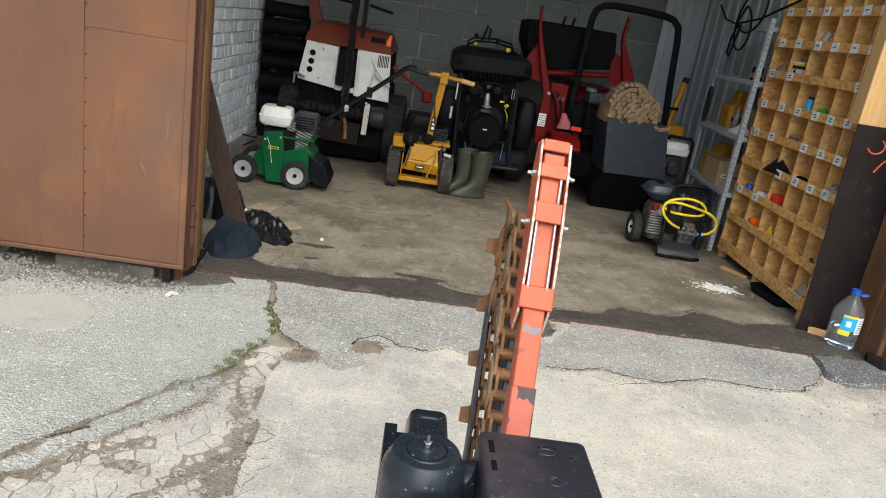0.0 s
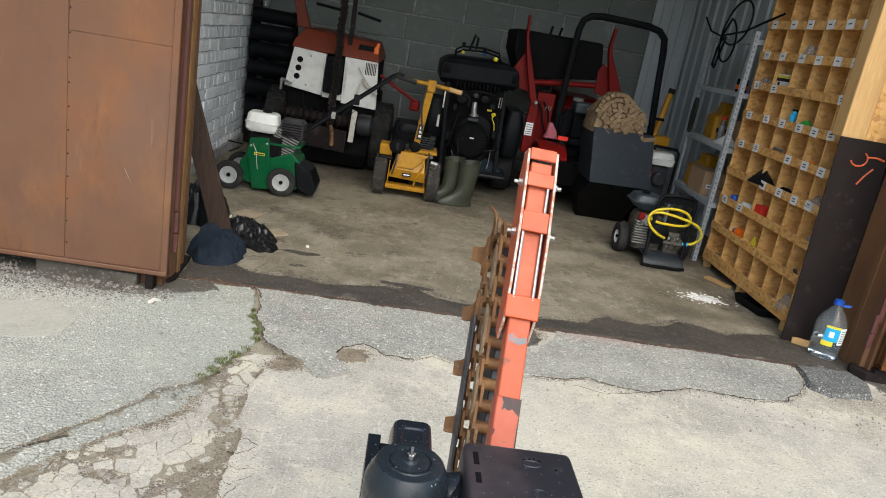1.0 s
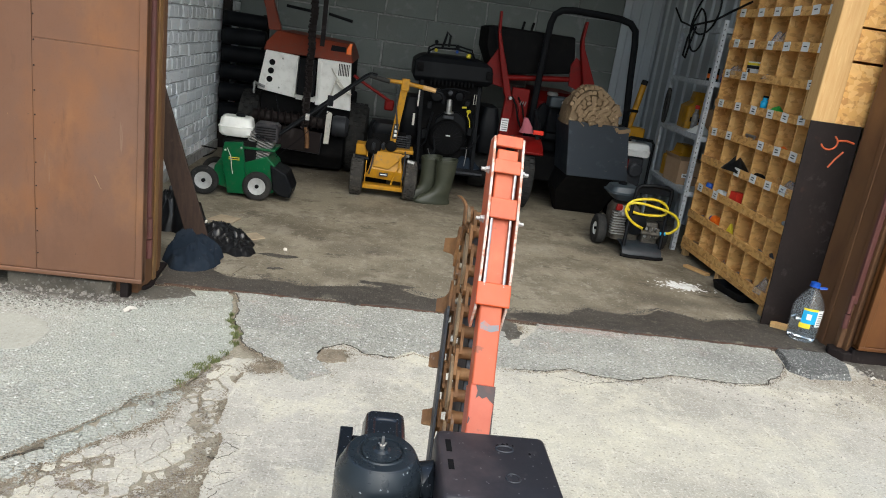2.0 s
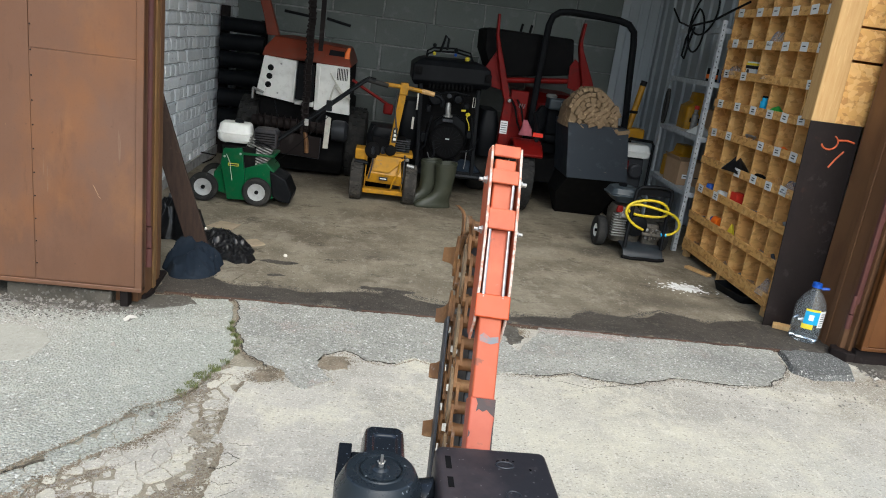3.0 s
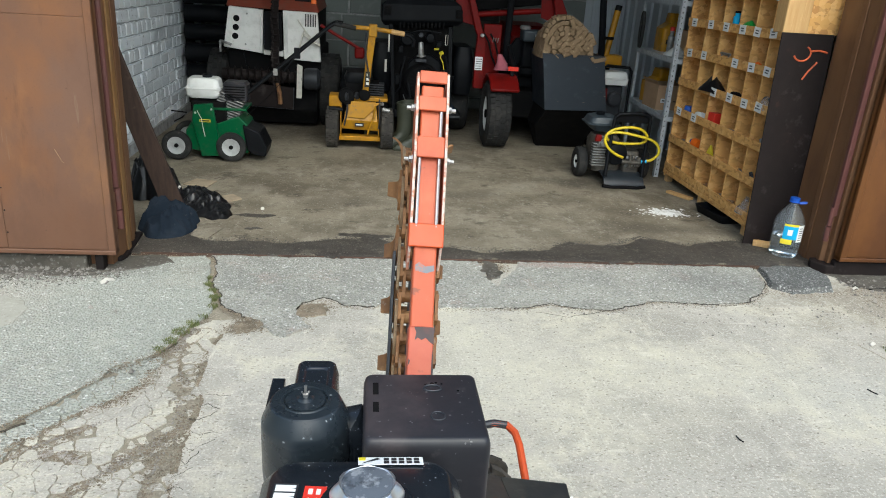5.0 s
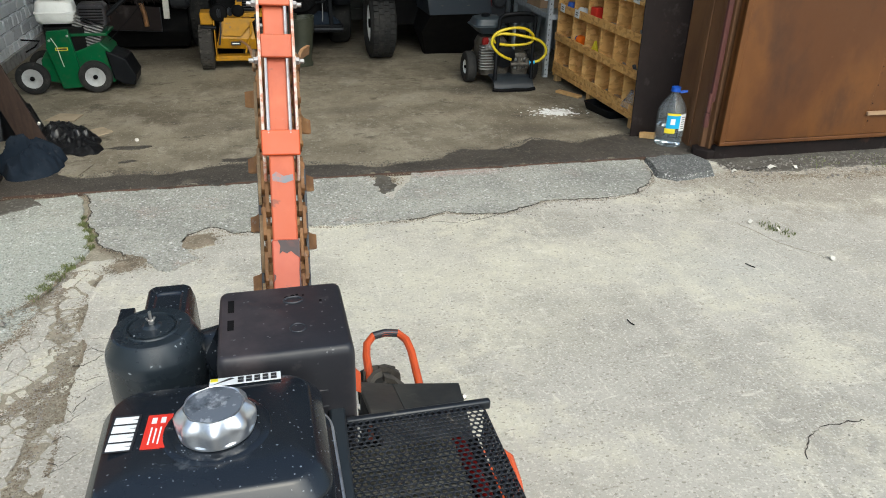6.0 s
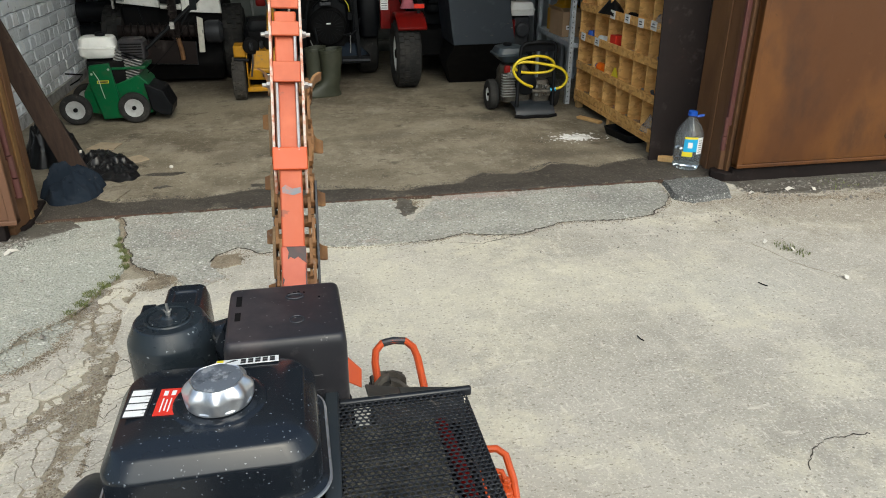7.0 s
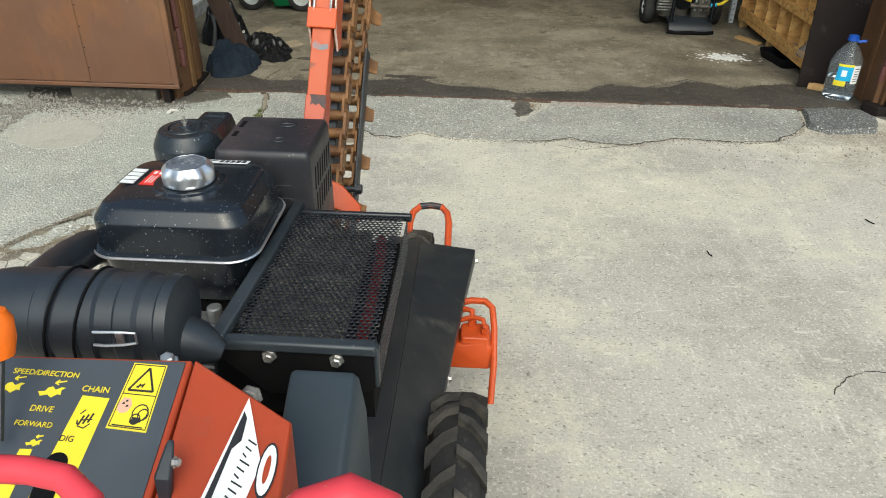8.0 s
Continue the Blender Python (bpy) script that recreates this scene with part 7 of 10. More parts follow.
# ---- machines in the garage ----
def axle_wheel(name, at, axis, r, width, parent, tread=True, rim_mat=None, hub_r=0.6, label="", lugs=24, rubber=None):
    """A wheel whose axle lies along axis ('x' or 'y')."""
    ax = {"x": Vector((1, 0, 0)), "y": Vector((0, 1, 0))}[axis]
    w = wpart(name, Shape().lathe(tyre(r, width, r * hub_r, crown=min(0.02, r * 0.12)), at, tuple(ax), 36, None, False), rubber or RUBBER, parent, label)
    if tread:
        s = Shape()
        side = Vector((0, 1, 0)) if axis == "x" else Vector((1, 0, 0))
        for k in range(lugs):
            for j in range(4):
                a = 2 * math.pi * (k + 0.5 * (j % 2)) / lugs
                u = (j - 1.5) * width * 0.21
                c = Vector(at) + ax * u
                out = side * math.cos(a) + Vector((0, 0, 1)) * math.sin(a)
                tan = side * -math.sin(a) + Vector((0, 0, 1)) * math.cos(a)
                m = Matrix((ax, tan, out)).transposed().to_4x4()
                m.translation = c + out * (r - 0.002)
                t = 2 * math.pi * r / lugs * 0.36
                s.box((-width * 0.09, -t, 0), (width * 0.09, t, 0.008), m)
        ob = wpart("tread_block", s, rubber or RUBBER, w)
        ob["kind"] = "stuff"
    rm = rim_mat or WHITE_PLASTIC
    hr = r * hub_r
    for sgn in (-1, 1):
        wpart("rim", Shape().lathe([(hr * 0.2, sgn * width * 0.20), (hr * 0.75, sgn * width * 0.22), (hr * 0.9, sgn * width * 0.34), (hr * 1.04, sgn * width * 0.38), (hr * 1.04, sgn * width * 0.2), (hr * 0.2, sgn * width * 0.1)], at, tuple(ax), 26), rm, w)
    c = Vector(at)
    wpart("hub_cap", Shape().rod(tuple(c - ax * width * 0.42), tuple(c + ax * width * 0.42), hr * 0.24, n=12), BLACK_DARK, w)
    return w


def small_engine(root, x, y, z, s, tank_mat, flip=1):
    """A small petrol engine: fins, white tank, muffler, recoil cover."""
    tilt = pose(x + 0.17 * s * flip, y, z - 0.06 * s, 0, 20 * flip, 0)
    for k in range(9):
        wpart("cylinder_fin", Shape().box((-0.09 * s, -0.08 * s, -0.08 * s + 0.02 * s * k), (0.09 * s, 0.08 * s, -0.07 * s + 0.02 * s * k), tilt), CAST, root, "dull cast cylinder fin")
    wpart("crankcase", Shape().box((x - 0.08 * s, y - 0.09 * s, z - 0.18 * s), (x + 0.16 * s, y + 0.10 * s, z - 0.02 * s)), BLACK_DARK, root, bevel=0.01)
    tank = Shape().loft([rrect(x, y, 0.20 * s, 0.16 * s, 0.04 * s, z), rrect(x, y, 0.235 * s, 0.19 * s, 0.045 * s, z + 0.02 * s), rrect(x, y, 0.24 * s, 0.20 * s, 0.045 * s, z + 0.06 * s), rrect(x, y, 0.248 * s, 0.205 * s, 0.045 * s, z + 0.063 * s),
                         rrect(x, y, 0.248 * s, 0.205 * s, 0.045 * s, z + 0.070 * s), rrect(x, y, 0.235 * s, 0.19 * s, 0.045 * s, z + 0.074 * s), rrect(x, y, 0.215 * s, 0.17 * s, 0.04 * s, z + 0.125 * s), rrect(x, y, 0.19 * s, 0.15 * s, 0.04 * s, z + 0.138 * s)])
    t = wpart("fuel_tank", tank, tank_mat, root, "pale fuel tank", sharp=30)
    wpart("fuel_cap", Shape().lathe([(0.03 * s, 0), (0.034 * s, 0.008 * s), (0.034 * s, 0.022 * s), (0.02 * s, 0.028 * s)], (x + 0.02 * s, y, z + 0.135 * s), (0, 0, 1), 16), BLACK_SHOP, t)
    guard = Shape().loft([rrect(x + 0.22 * s * flip, y, 0.17 * s, 0.16 * s, 0.02 * s, z - 0.01 * s), rrect(x + 0.22 * s * flip, y, 0.17 * s, 0.16 * s, 0.02 * s, z + 0.10 * s), rrect(x + 0.22 * s * flip, y, 0.14 * s, 0.13 * s, 0.02 * s, z + 0.12 * s)])
    g = wpart("muffler_guard", guard, BLACK_HEAT, root)
    for k in range(5):
        wpart("vent_slot", Shape().box((x + 0.15 * s * flip if flip > 0 else x - 0.29 * s, y - 0.083 * s, z + 0.012 * s + 0.018 * s * k), (x + 0.29 * s if flip > 0 else x - 0.15 * s, y - 0.0795 * s, z + 0.020 * s + 0.018 * s * k)), BLACK_DARK, g)


def scarifier():
    root = thing("lawn_scarifier", (-1.0, 5.95, 0.012), "green walk-behind lawn scarifier with a white-tanked engine", "lawn scarifier")
    front = [(-1.105, 0.33), (-1.085, 0.44), (-0.945, 0.455), (-0.925, 0.30), (-0.90, 0.05), (-1.045, 0.04)]
    wpart("body_front", Shape().prism(front, 5.868, 5.90, "y"), GREEN, root, "green front plate", 0.006)
    body = [(-1.17, 0.10), (-1.16, 0.24), (-1.10, 0.33), (-0.92, 0.30), (-0.76, 0.36), (-0.70, 0.30), (-0.66, 0.12), (-0.70, 0.07), (-1.05, 0.07)]
    wpart("housing", Shape().prism(body, 5.90, 6.22, "y"), GREEN, root, "green steel housing", 0.008)
    wpart("deck", Shape().prism([(-1.09, 0.40), (-0.70, 0.40), (-0.70, 0.42), (-1.09, 0.42)], 5.90, 6.2, "y"), GREEN, root, bevel=0.004)
    m = Shape().box((-1.045, 5.863, 0.312), (-0.965, 5.868, 0.332))
    wpart("maker_plate", m, DECAL_YELLOW, root, "small yellow maker's plate with worn print")
    wpart("print_bar", Shape().box((-1.04, 5.861, 0.317), (-0.97, 5.8635, 0.327)), DECAL_BLACK, root)
    for x, z in ((-0.955, 0.41), (-0.93, 0.235), (-1.075, 0.38)):
        wpart("bolt", bolt_head(Shape(), (x, 5.868 if z > 0.3 else 5.90, z), (0, -1, 0), 0.007, 0.006), BOLT, root)
    for x in (-1.225, -0.815):
        axle_wheel("wheel", (x, 5.86, 0.126), "y", 0.113, 0.06, root, False, RIM_GREY, 0.58, "black tyre on a dusty grey rim")
        axle_wheel("wheel", (x, 6.26, 0.126), "y", 0.113, 0.06, root, False, RIM_GREY, 0.58, "black tyre on a dusty grey rim")
    arch = [(-0.815 + 0.135 * math.cos(radians(a)), 6.0, 0.105 + 0.135 * math.sin(radians(a))) for a in range(-30, 140, 12)]
    wpart("wheel_arch", Shape().tube(arch, 0.006, 6), STEEL_DARK, root)
    flap = Shape().loft([[(-0.73, y, 0.30), (-0.70, y, 0.10), (-0.64, y, 0.06), (-0.56, y, 0.05), (-0.545, y, 0.12), (-0.60, y, 0.24)] for y in (5.88, 6.18)])
    wpart("rubber_flap", flap, BLACK_SHOP, root, "black rubber discharge flap", 0.01)
    small_engine(root, -1.02, 6.0, 0.485, 1.08, WHITE_PLASTIC)
    for y0, y1 in ((5.93, 6.12), (6.17, 6.30)):
        wpart("handle_tube", Shape().tube([(-0.93, y0, 0.335), (-0.5, (y0 + y1) / 2, 0.69), (-0.075, y1, 1.05), (-0.035, y1, 1.075), (0.02, y1, 1.068)], 0.015, 10), BLACK_SHOP, root, "long black handle tube")
    wpart("handle_bar", Shape().tube([(-0.035, 6.12, 1.075), (-0.035, 6.30, 1.075)], 0.015, 10), BLACK_SHOP, root)
    wpart("grip", Shape().tube([(-0.035, 6.12, 1.072), (0.05, 6.13, 1.058), (0.125, 6.14, 1.045)], 0.019, 12), RUBBER, root, "black rubber grip")
    wpart("clamp", Shape().box((-0.50, 6.0, 0.67), (-0.47, 6.04, 0.72)).rod((-0.495, 5.985, 0.70), (-0.495, 6.06, 0.70), 0.008), BOLT, root)
    wpart("depth_lever", Shape().rod((-0.42, 6.05, 0.70), (-0.32, 6.07, 0.84), 0.007).box((-0.345, 6.04, 0.80), (-0.30, 6.08, 0.88)), BLACK_SHOP, root)
    wpart("cable", Shape().tube([(-0.70, 5.95, 0.36), (-0.55, 5.96, 0.50), (-0.44, 5.99, 0.62), (-0.32, 6.05, 0.76)], 0.003, 6), BLACK_DARK, root)
    wpart("lift_rod", Shape().tube([(-1.27, 6.0, 0.28), (-1.20, 5.98, 0.32), (-1.16, 5.97, 0.36), (-1.28, 5.97, 0.37)], 0.006, 6), BLACK_DARK, root)
    wpart("tow_rope", Shape().tube([(-1.06, 5.862, 0.40), (-1.03, 5.858, 0.34), (-1.02, 5.86, 0.26), (-1.01, 5.862, 0.2)], 0.0025, 6), PAPER, root, "pale bit of cord")


scarifier()


def edger():
    root = thing("sod_cutter", (0.16, 6.6, 0.012), "worn yellow walk-behind sod cutter with a tall handle", "sod cutter")
    for x in (-0.07, 0.40):
        axle_wheel("wheel", (x, 6.53, 0.186), "x", 0.170, 0.115, root, True, YELLOW, 0.46, "knobbly muddy black tyre", 26, RUBBER_MUD)
    wpart("front_plate", Shape().loft([[(0.00, 6.46, 0.19), (0.335, 6.46, 0.175), (0.335, 6.47, 0.17), (0.0, 6.47, 0.185)], [(0.03, 6.43, 0.27), (0.32, 6.43, 0.26), (0.32, 6.44, 0.255), (0.03, 6.44, 0.265)],
                                      [(0.06, 6.50, 0.43), (0.30, 6.50, 0.42), (0.30, 6.51, 0.415), (0.06, 6.51, 0.425)]]), YELLOW, root, "worn yellow front plate", 0.004)
    wpart("skid", Shape().box((-0.01, 6.45, 0.085), (0.35, 6.56, 0.125)), YELLOW, root, "muddy yellow skid", 0.006)
    wpart("side_plate", Shape().prism([(6.45, 0.09), (6.62, 0.09), (6.62, 0.40), (6.50, 0.44), (6.43, 0.27)], 0.325, 0.333, "x"), YELLOW, root, bevel=0.003)
    wpart("side_plate", Shape().prism([(6.45, 0.09), (6.62, 0.09), (6.62, 0.40), (6.50, 0.44), (6.43, 0.27)], 0.0, 0.008, "x"), YELLOW, root, bevel=0.003)
    wpart("deck", Shape().box((0.03, 6.48, 0.425), (0.40, 6.75, 0.455)), YELLOW, root, bevel=0.005)
    wpart("plate_label", Shape().box((0.125, 6.424, 0.215), (0.20, 6.432, 0.245)), DECAL_BLACK, root, "black maker's label")
    wpart("print_bar", Shape().box((0.135, 6.4215, 0.226), (0.19, 6.4245, 0.234)), DECAL_WHITE, root)
    wpart("belt_guard", Shape().box((-0.10, 6.50, 0.365), (0.0, 6.70, 0.46)), YELLOW, root, bevel=0.008)
    wpart("engine", Shape().box((0.03, 6.60, 0.42), (0.33, 6.85, 0.56)).lathe([(0.07, 0), (0.07, 0.05), (0.05, 0.06)], (0.05, 6.52, 0.46), (0, -1, 0), 20).lathe([(0.05, 0), (0.05, 0.05), (0.03, 0.06)], (0.20, 6.5, 0.48), (0, -1, 0), 20), BLACK_DARK, root, "dark grimy engine", 0.01)
    wpart("engine_shroud", Shape().loft([rrect(0.14, 6.72, 0.22, 0.2, 0.04, 0.55), rrect(0.14, 6.72, 0.24, 0.22, 0.05, 0.60), rrect(0.14, 6.72, 0.2, 0.18, 0.05, 0.645)]), BLACK_SHOP, root, "dark rounded engine shroud", sharp=40)
    fins = Shape()
    for k in range(6):
        fins.box((0.24, 6.58, 0.45 + 0.02 * k), (0.37, 6.74, 0.457 + 0.02 * k))
    wpart("cylinder_fin", fins, STEEL_DARK, root)
    wpart("pulley", Shape().lathe([(0.036, 0), (0.040, 0.006), (0.030, 0.012), (0.036, 0.02), (0.012, 0.022)], (0.05, 6.475, 0.46), (1, -0.5, 0), 20), STEEL_DARK, root)
    wpart("pulley", Shape().lathe([(0.03, 0), (0.034, 0.006), (0.026, 0.012), (0.03, 0.02), (0.012, 0.022)], (0.13, 6.475, 0.47), (1, -0.5, 0), 20), STEEL_DARK, root)
    wpart("tilted_plate", Shape().loft([[(0.062, 6.42, 0.295), (0.205, 6.42, 0.285), (0.205, 6.428, 0.285), (0.062, 6.428, 0.295)], [(0.09, 6.44, 0.428), (0.332, 6.44, 0.42), (0.332, 6.448, 0.42), (0.09, 6.448, 0.428)]]), YELLOW, root, bevel=0.002)
    wpart("link_rod", Shape().tube([(0.295, 6.43, 0.40), (0.285, 6.42, 0.30), (0.245, 6.42, 0.20), (0.235, 6.42, 0.15)], 0.008, 8), YELLOW, root)
    wpart("link_rod", Shape().tube([(0.06, 6.43, 0.40), (0.05, 6.42, 0.30), (0.035, 6.42, 0.22)], 0.007, 8), STEEL_DARK, root)
    wpart("spark_cap", Shape().rod((0.335, 6.50, 0.40), (0.36, 6.47, 0.41), 0.014, n=10), CAST, root, "pale metal fitting")
    wpart("grip_tube", Shape().rod((-0.10, 6.47, 0.355), (0.02, 6.47, 0.345), 0.018), BLACK_SHOP, root)
    wpart("axle_nut", Shape().rod((0.36, 6.48, 0.36), (0.42, 6.47, 0.35), 0.02, n=8).rod((0.39, 6.47, 0.34), (0.39, 6.47, 0.375), 0.012), CAST, root)
    mast = Shape().loft([[(0.175, 6.46, 0.42), (0.225, 6.46, 0.42), (0.225, 6.51, 0.42), (0.175, 6.51, 0.42)], [(0.225, 6.42, 0.98), (0.285, 6.42, 0.98), (0.285, 6.46, 0.98), (0.225, 6.46, 0.98)]])
    wpart("mast", mast, YELLOW, root, "chipped yellow mast", 0.005)
    wpart("mast_head", Shape().box((0.225, 6.40, 0.965), (0.295, 6.475, 1.065)), YELLOW, root, bevel=0.008)
    wpart("mast_label", Shape().loft([[(0.199, 6.444, 0.55), (0.237, 6.444, 0.55), (0.237, 6.452, 0.55), (0.199, 6.452, 0.55)], [(0.207, 6.433, 0.68), (0.245, 6.433, 0.68), (0.245, 6.441, 0.68), (0.207, 6.441, 0.68)]]), DECAL_BLACK, root, "black label with worn letters")
    for k in range(3):
        z = 0.57 + 0.036 * k
        wpart("print_bar", Shape().box((0.212 + 0.002 * k, 6.438 - 0.003 * k, z), (0.236 + 0.002 * k, 6.445 - 0.003 * k, z + 0.022)), DECAL_WHITE, root)
    wpart("handle_bar", Shape().tube([(0.085, 6.41, 1.035), (0.25, 6.42, 1.03), (0.40, 6.43, 1.015), (0.515, 6.44, 1.0)], 0.018, 12), YELLOW, root, "yellow cross handle")
    wpart("handle_grip", Shape().tube([(0.41, 6.43, 1.014), (0.52, 6.44, 0.999)], 0.021, 12), PINE, root, "pale worn handle grip")
    wpart("handle_hook", Shape().tube([(0.51, 6.44, 1.0), (0.57, 6.45, 0.985), (0.60, 6.45, 0.95), (0.595, 6.45, 0.90)], 0.016, 10), BLACK_SHOP, root)
    wpart("control_rod", Shape().tube([(0.205, 6.40, 1.0), (0.20, 6.41, 0.85), (0.24, 6.42, 0.62)], 0.007, 8).tube([(0.33, 6.46, 0.45), (0.335, 6.43, 0.27), (0.33, 6.43, 0.20)], 0.007, 8), STEEL_DARK, root)


edger()


def boots():
    def ell(cx, cy, rx, ry, z, n=28):
        return [(cx + rx * math.cos(2 * math.pi * i / n), cy + ry * math.sin(2 * math.pi * i / n), z + 0.01 * math.sin(2 * math.pi * i / n) * (z > 0.35)) for i in range(n)]
    for x, y, rz, k in ((0.565, 6.60, -70, 1), (0.695, 6.52, -74, 2)):
        rings = [(0.0, -0.07, 0.046, 0.150, 0.0), (0.0, -0.07, 0.051, 0.156, 0.012), (0.0, -0.07, 0.049, 0.152, 0.028), (0.0, -0.065, 0.048, 0.140, 0.045), (0.0, -0.045, 0.048, 0.118, 0.075), (0.0, -0.012, 0.052, 0.088, 0.105),
                 (0.0, 0.004, 0.058, 0.075, 0.145), (0.0, 0.01, 0.063, 0.076, 0.20), (0.0, 0.012, 0.070, 0.083, 0.29), (0.0, 0.012, 0.076, 0.089, 0.375), (0.0, 0.012, 0.079, 0.092, 0.378), (0.0, 0.012, 0.079, 0.092, 0.396),
                 (0.0, 0.012, 0.071, 0.084, 0.396), (0.0, 0.012, 0.062, 0.072, 0.28)]
        shape = Shape().loft([[(px + 0.004 * noise.noise((px * 9, pz * 14, k)), py + 0.006 * noise.noise((py * 9, pz * 16, k + 5)), pz) for px, py, pz in ell(*r)] for r in rings])
        ob = solid("rubber_boot", shape, BOOT, "olive-green rubber boot standing on the floor", "boot", group="pair of rubber boots")
        ob.matrix_world = pose(x, y, 0.013, 0, 0, rz) @ Matrix.Diagonal((1.1, 1.1, 1.02, 1.0))


boots()


def black_machine():
    root = thing("stand_on_mower", (0.75, 7.5, 0.012), "black stand-on machine with an exposed engine and control bars", "machine")
    wpart("base", Shape().box((0.42, 7.0, 0.20), (1.10, 8.2, 0.27)), BLACK_SHOP, root, "grimy black base frame", 0.01)
    wpart("base_edge", Shape().box((0.84, 6.985, 0.222), (1.10, 6.998, 0.24)), STEEL_DARK, root, bevel=0.003)
    for x in (0.30, 1.06):
        axle_wheel("wheel", (x + 0.06, 7.55, 0.262), "x", 0.25, 0.2, root, False, BLACK_SHOP)
        wpart("side_tank", Shape().loft([rrect(x + 0.06, 7.4, 0.16, 0.5, 0.05, 0.42), rrect(x + 0.06, 7.4, 0.19, 0.56, 0.06, 0.56), rrect(x + 0.06, 7.4, 0.19, 0.56, 0.06, 0.74), rrect(x + 0.06, 7.4, 0.14, 0.48, 0.05, 0.86)]), BLACK_SHOP, root, "black moulded side tank", sharp=45)
    for x0, x1 in ((0.425, 0.475), (0.965, 1.0)):
        wpart("post", Shape().loft([[(x1 - 0.02, 6.99, 0.26), (x1 + 0.015, 6.99, 0.26), (x1 + 0.015, 7.03, 0.26), (x1 - 0.02, 7.03, 0.26)], [(x0 - 0.02, 7.0, 1.04), (x0 + 0.015, 7.0, 1.04), (x0 + 0.015, 7.04, 1.04), (x0 - 0.02, 7.04, 1.04)]]), BLACK_SHOP, root, bevel=0.004)
    wpart("reflector_strip", Shape().box((0.402, 6.985, 0.80), (0.415, 6.995, 0.95)), PAPER, root, "pale reflector strip")
    wpart("reflector_strip", Shape().box((0.375, 6.985, 0.62), (0.395, 6.995, 0.73)), PAPER, root, "pale reflector strip")
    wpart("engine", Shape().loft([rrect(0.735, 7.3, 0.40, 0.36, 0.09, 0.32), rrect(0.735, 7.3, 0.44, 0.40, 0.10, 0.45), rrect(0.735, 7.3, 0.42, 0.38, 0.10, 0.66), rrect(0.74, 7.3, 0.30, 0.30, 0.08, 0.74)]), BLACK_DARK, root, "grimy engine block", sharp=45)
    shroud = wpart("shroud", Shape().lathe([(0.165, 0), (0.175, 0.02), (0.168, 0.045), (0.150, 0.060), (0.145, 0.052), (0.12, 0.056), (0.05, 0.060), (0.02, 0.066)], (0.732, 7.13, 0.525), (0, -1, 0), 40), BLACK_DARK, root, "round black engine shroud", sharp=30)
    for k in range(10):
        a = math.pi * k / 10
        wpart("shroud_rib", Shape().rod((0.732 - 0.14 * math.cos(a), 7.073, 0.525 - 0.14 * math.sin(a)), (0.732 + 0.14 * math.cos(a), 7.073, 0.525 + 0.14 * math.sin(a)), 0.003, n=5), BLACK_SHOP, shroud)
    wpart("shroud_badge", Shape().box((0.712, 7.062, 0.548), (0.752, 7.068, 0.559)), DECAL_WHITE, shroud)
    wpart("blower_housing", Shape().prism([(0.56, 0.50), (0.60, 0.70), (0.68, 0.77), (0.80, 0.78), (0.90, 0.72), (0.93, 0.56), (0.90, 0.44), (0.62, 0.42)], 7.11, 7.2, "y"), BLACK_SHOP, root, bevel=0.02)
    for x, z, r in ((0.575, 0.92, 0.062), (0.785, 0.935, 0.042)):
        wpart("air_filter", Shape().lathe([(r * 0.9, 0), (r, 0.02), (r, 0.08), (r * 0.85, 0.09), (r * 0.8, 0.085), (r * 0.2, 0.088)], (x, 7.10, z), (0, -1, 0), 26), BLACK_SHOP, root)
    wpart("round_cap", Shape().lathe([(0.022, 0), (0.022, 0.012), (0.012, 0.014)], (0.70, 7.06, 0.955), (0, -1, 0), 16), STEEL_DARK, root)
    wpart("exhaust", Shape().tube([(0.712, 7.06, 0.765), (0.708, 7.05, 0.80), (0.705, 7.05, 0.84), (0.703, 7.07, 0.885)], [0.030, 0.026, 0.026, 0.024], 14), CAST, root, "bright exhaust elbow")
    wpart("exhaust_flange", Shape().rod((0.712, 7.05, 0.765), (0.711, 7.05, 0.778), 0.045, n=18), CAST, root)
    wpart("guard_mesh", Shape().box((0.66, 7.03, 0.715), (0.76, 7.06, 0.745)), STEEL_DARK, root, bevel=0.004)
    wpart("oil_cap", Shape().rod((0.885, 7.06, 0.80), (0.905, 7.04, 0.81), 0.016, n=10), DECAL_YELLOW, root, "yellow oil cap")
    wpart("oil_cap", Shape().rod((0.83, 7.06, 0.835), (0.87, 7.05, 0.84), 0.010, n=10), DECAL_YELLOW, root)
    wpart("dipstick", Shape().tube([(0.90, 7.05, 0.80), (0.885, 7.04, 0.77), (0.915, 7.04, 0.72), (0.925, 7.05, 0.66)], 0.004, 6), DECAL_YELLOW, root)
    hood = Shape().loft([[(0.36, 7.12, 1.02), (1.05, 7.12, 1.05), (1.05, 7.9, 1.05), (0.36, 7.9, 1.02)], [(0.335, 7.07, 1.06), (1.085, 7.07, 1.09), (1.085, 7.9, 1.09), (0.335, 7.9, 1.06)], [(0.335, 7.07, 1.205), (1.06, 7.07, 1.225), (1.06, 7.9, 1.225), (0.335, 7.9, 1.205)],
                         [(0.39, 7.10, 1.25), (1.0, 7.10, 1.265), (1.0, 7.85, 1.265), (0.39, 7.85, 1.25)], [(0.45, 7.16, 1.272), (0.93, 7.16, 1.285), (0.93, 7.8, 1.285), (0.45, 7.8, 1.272)]])
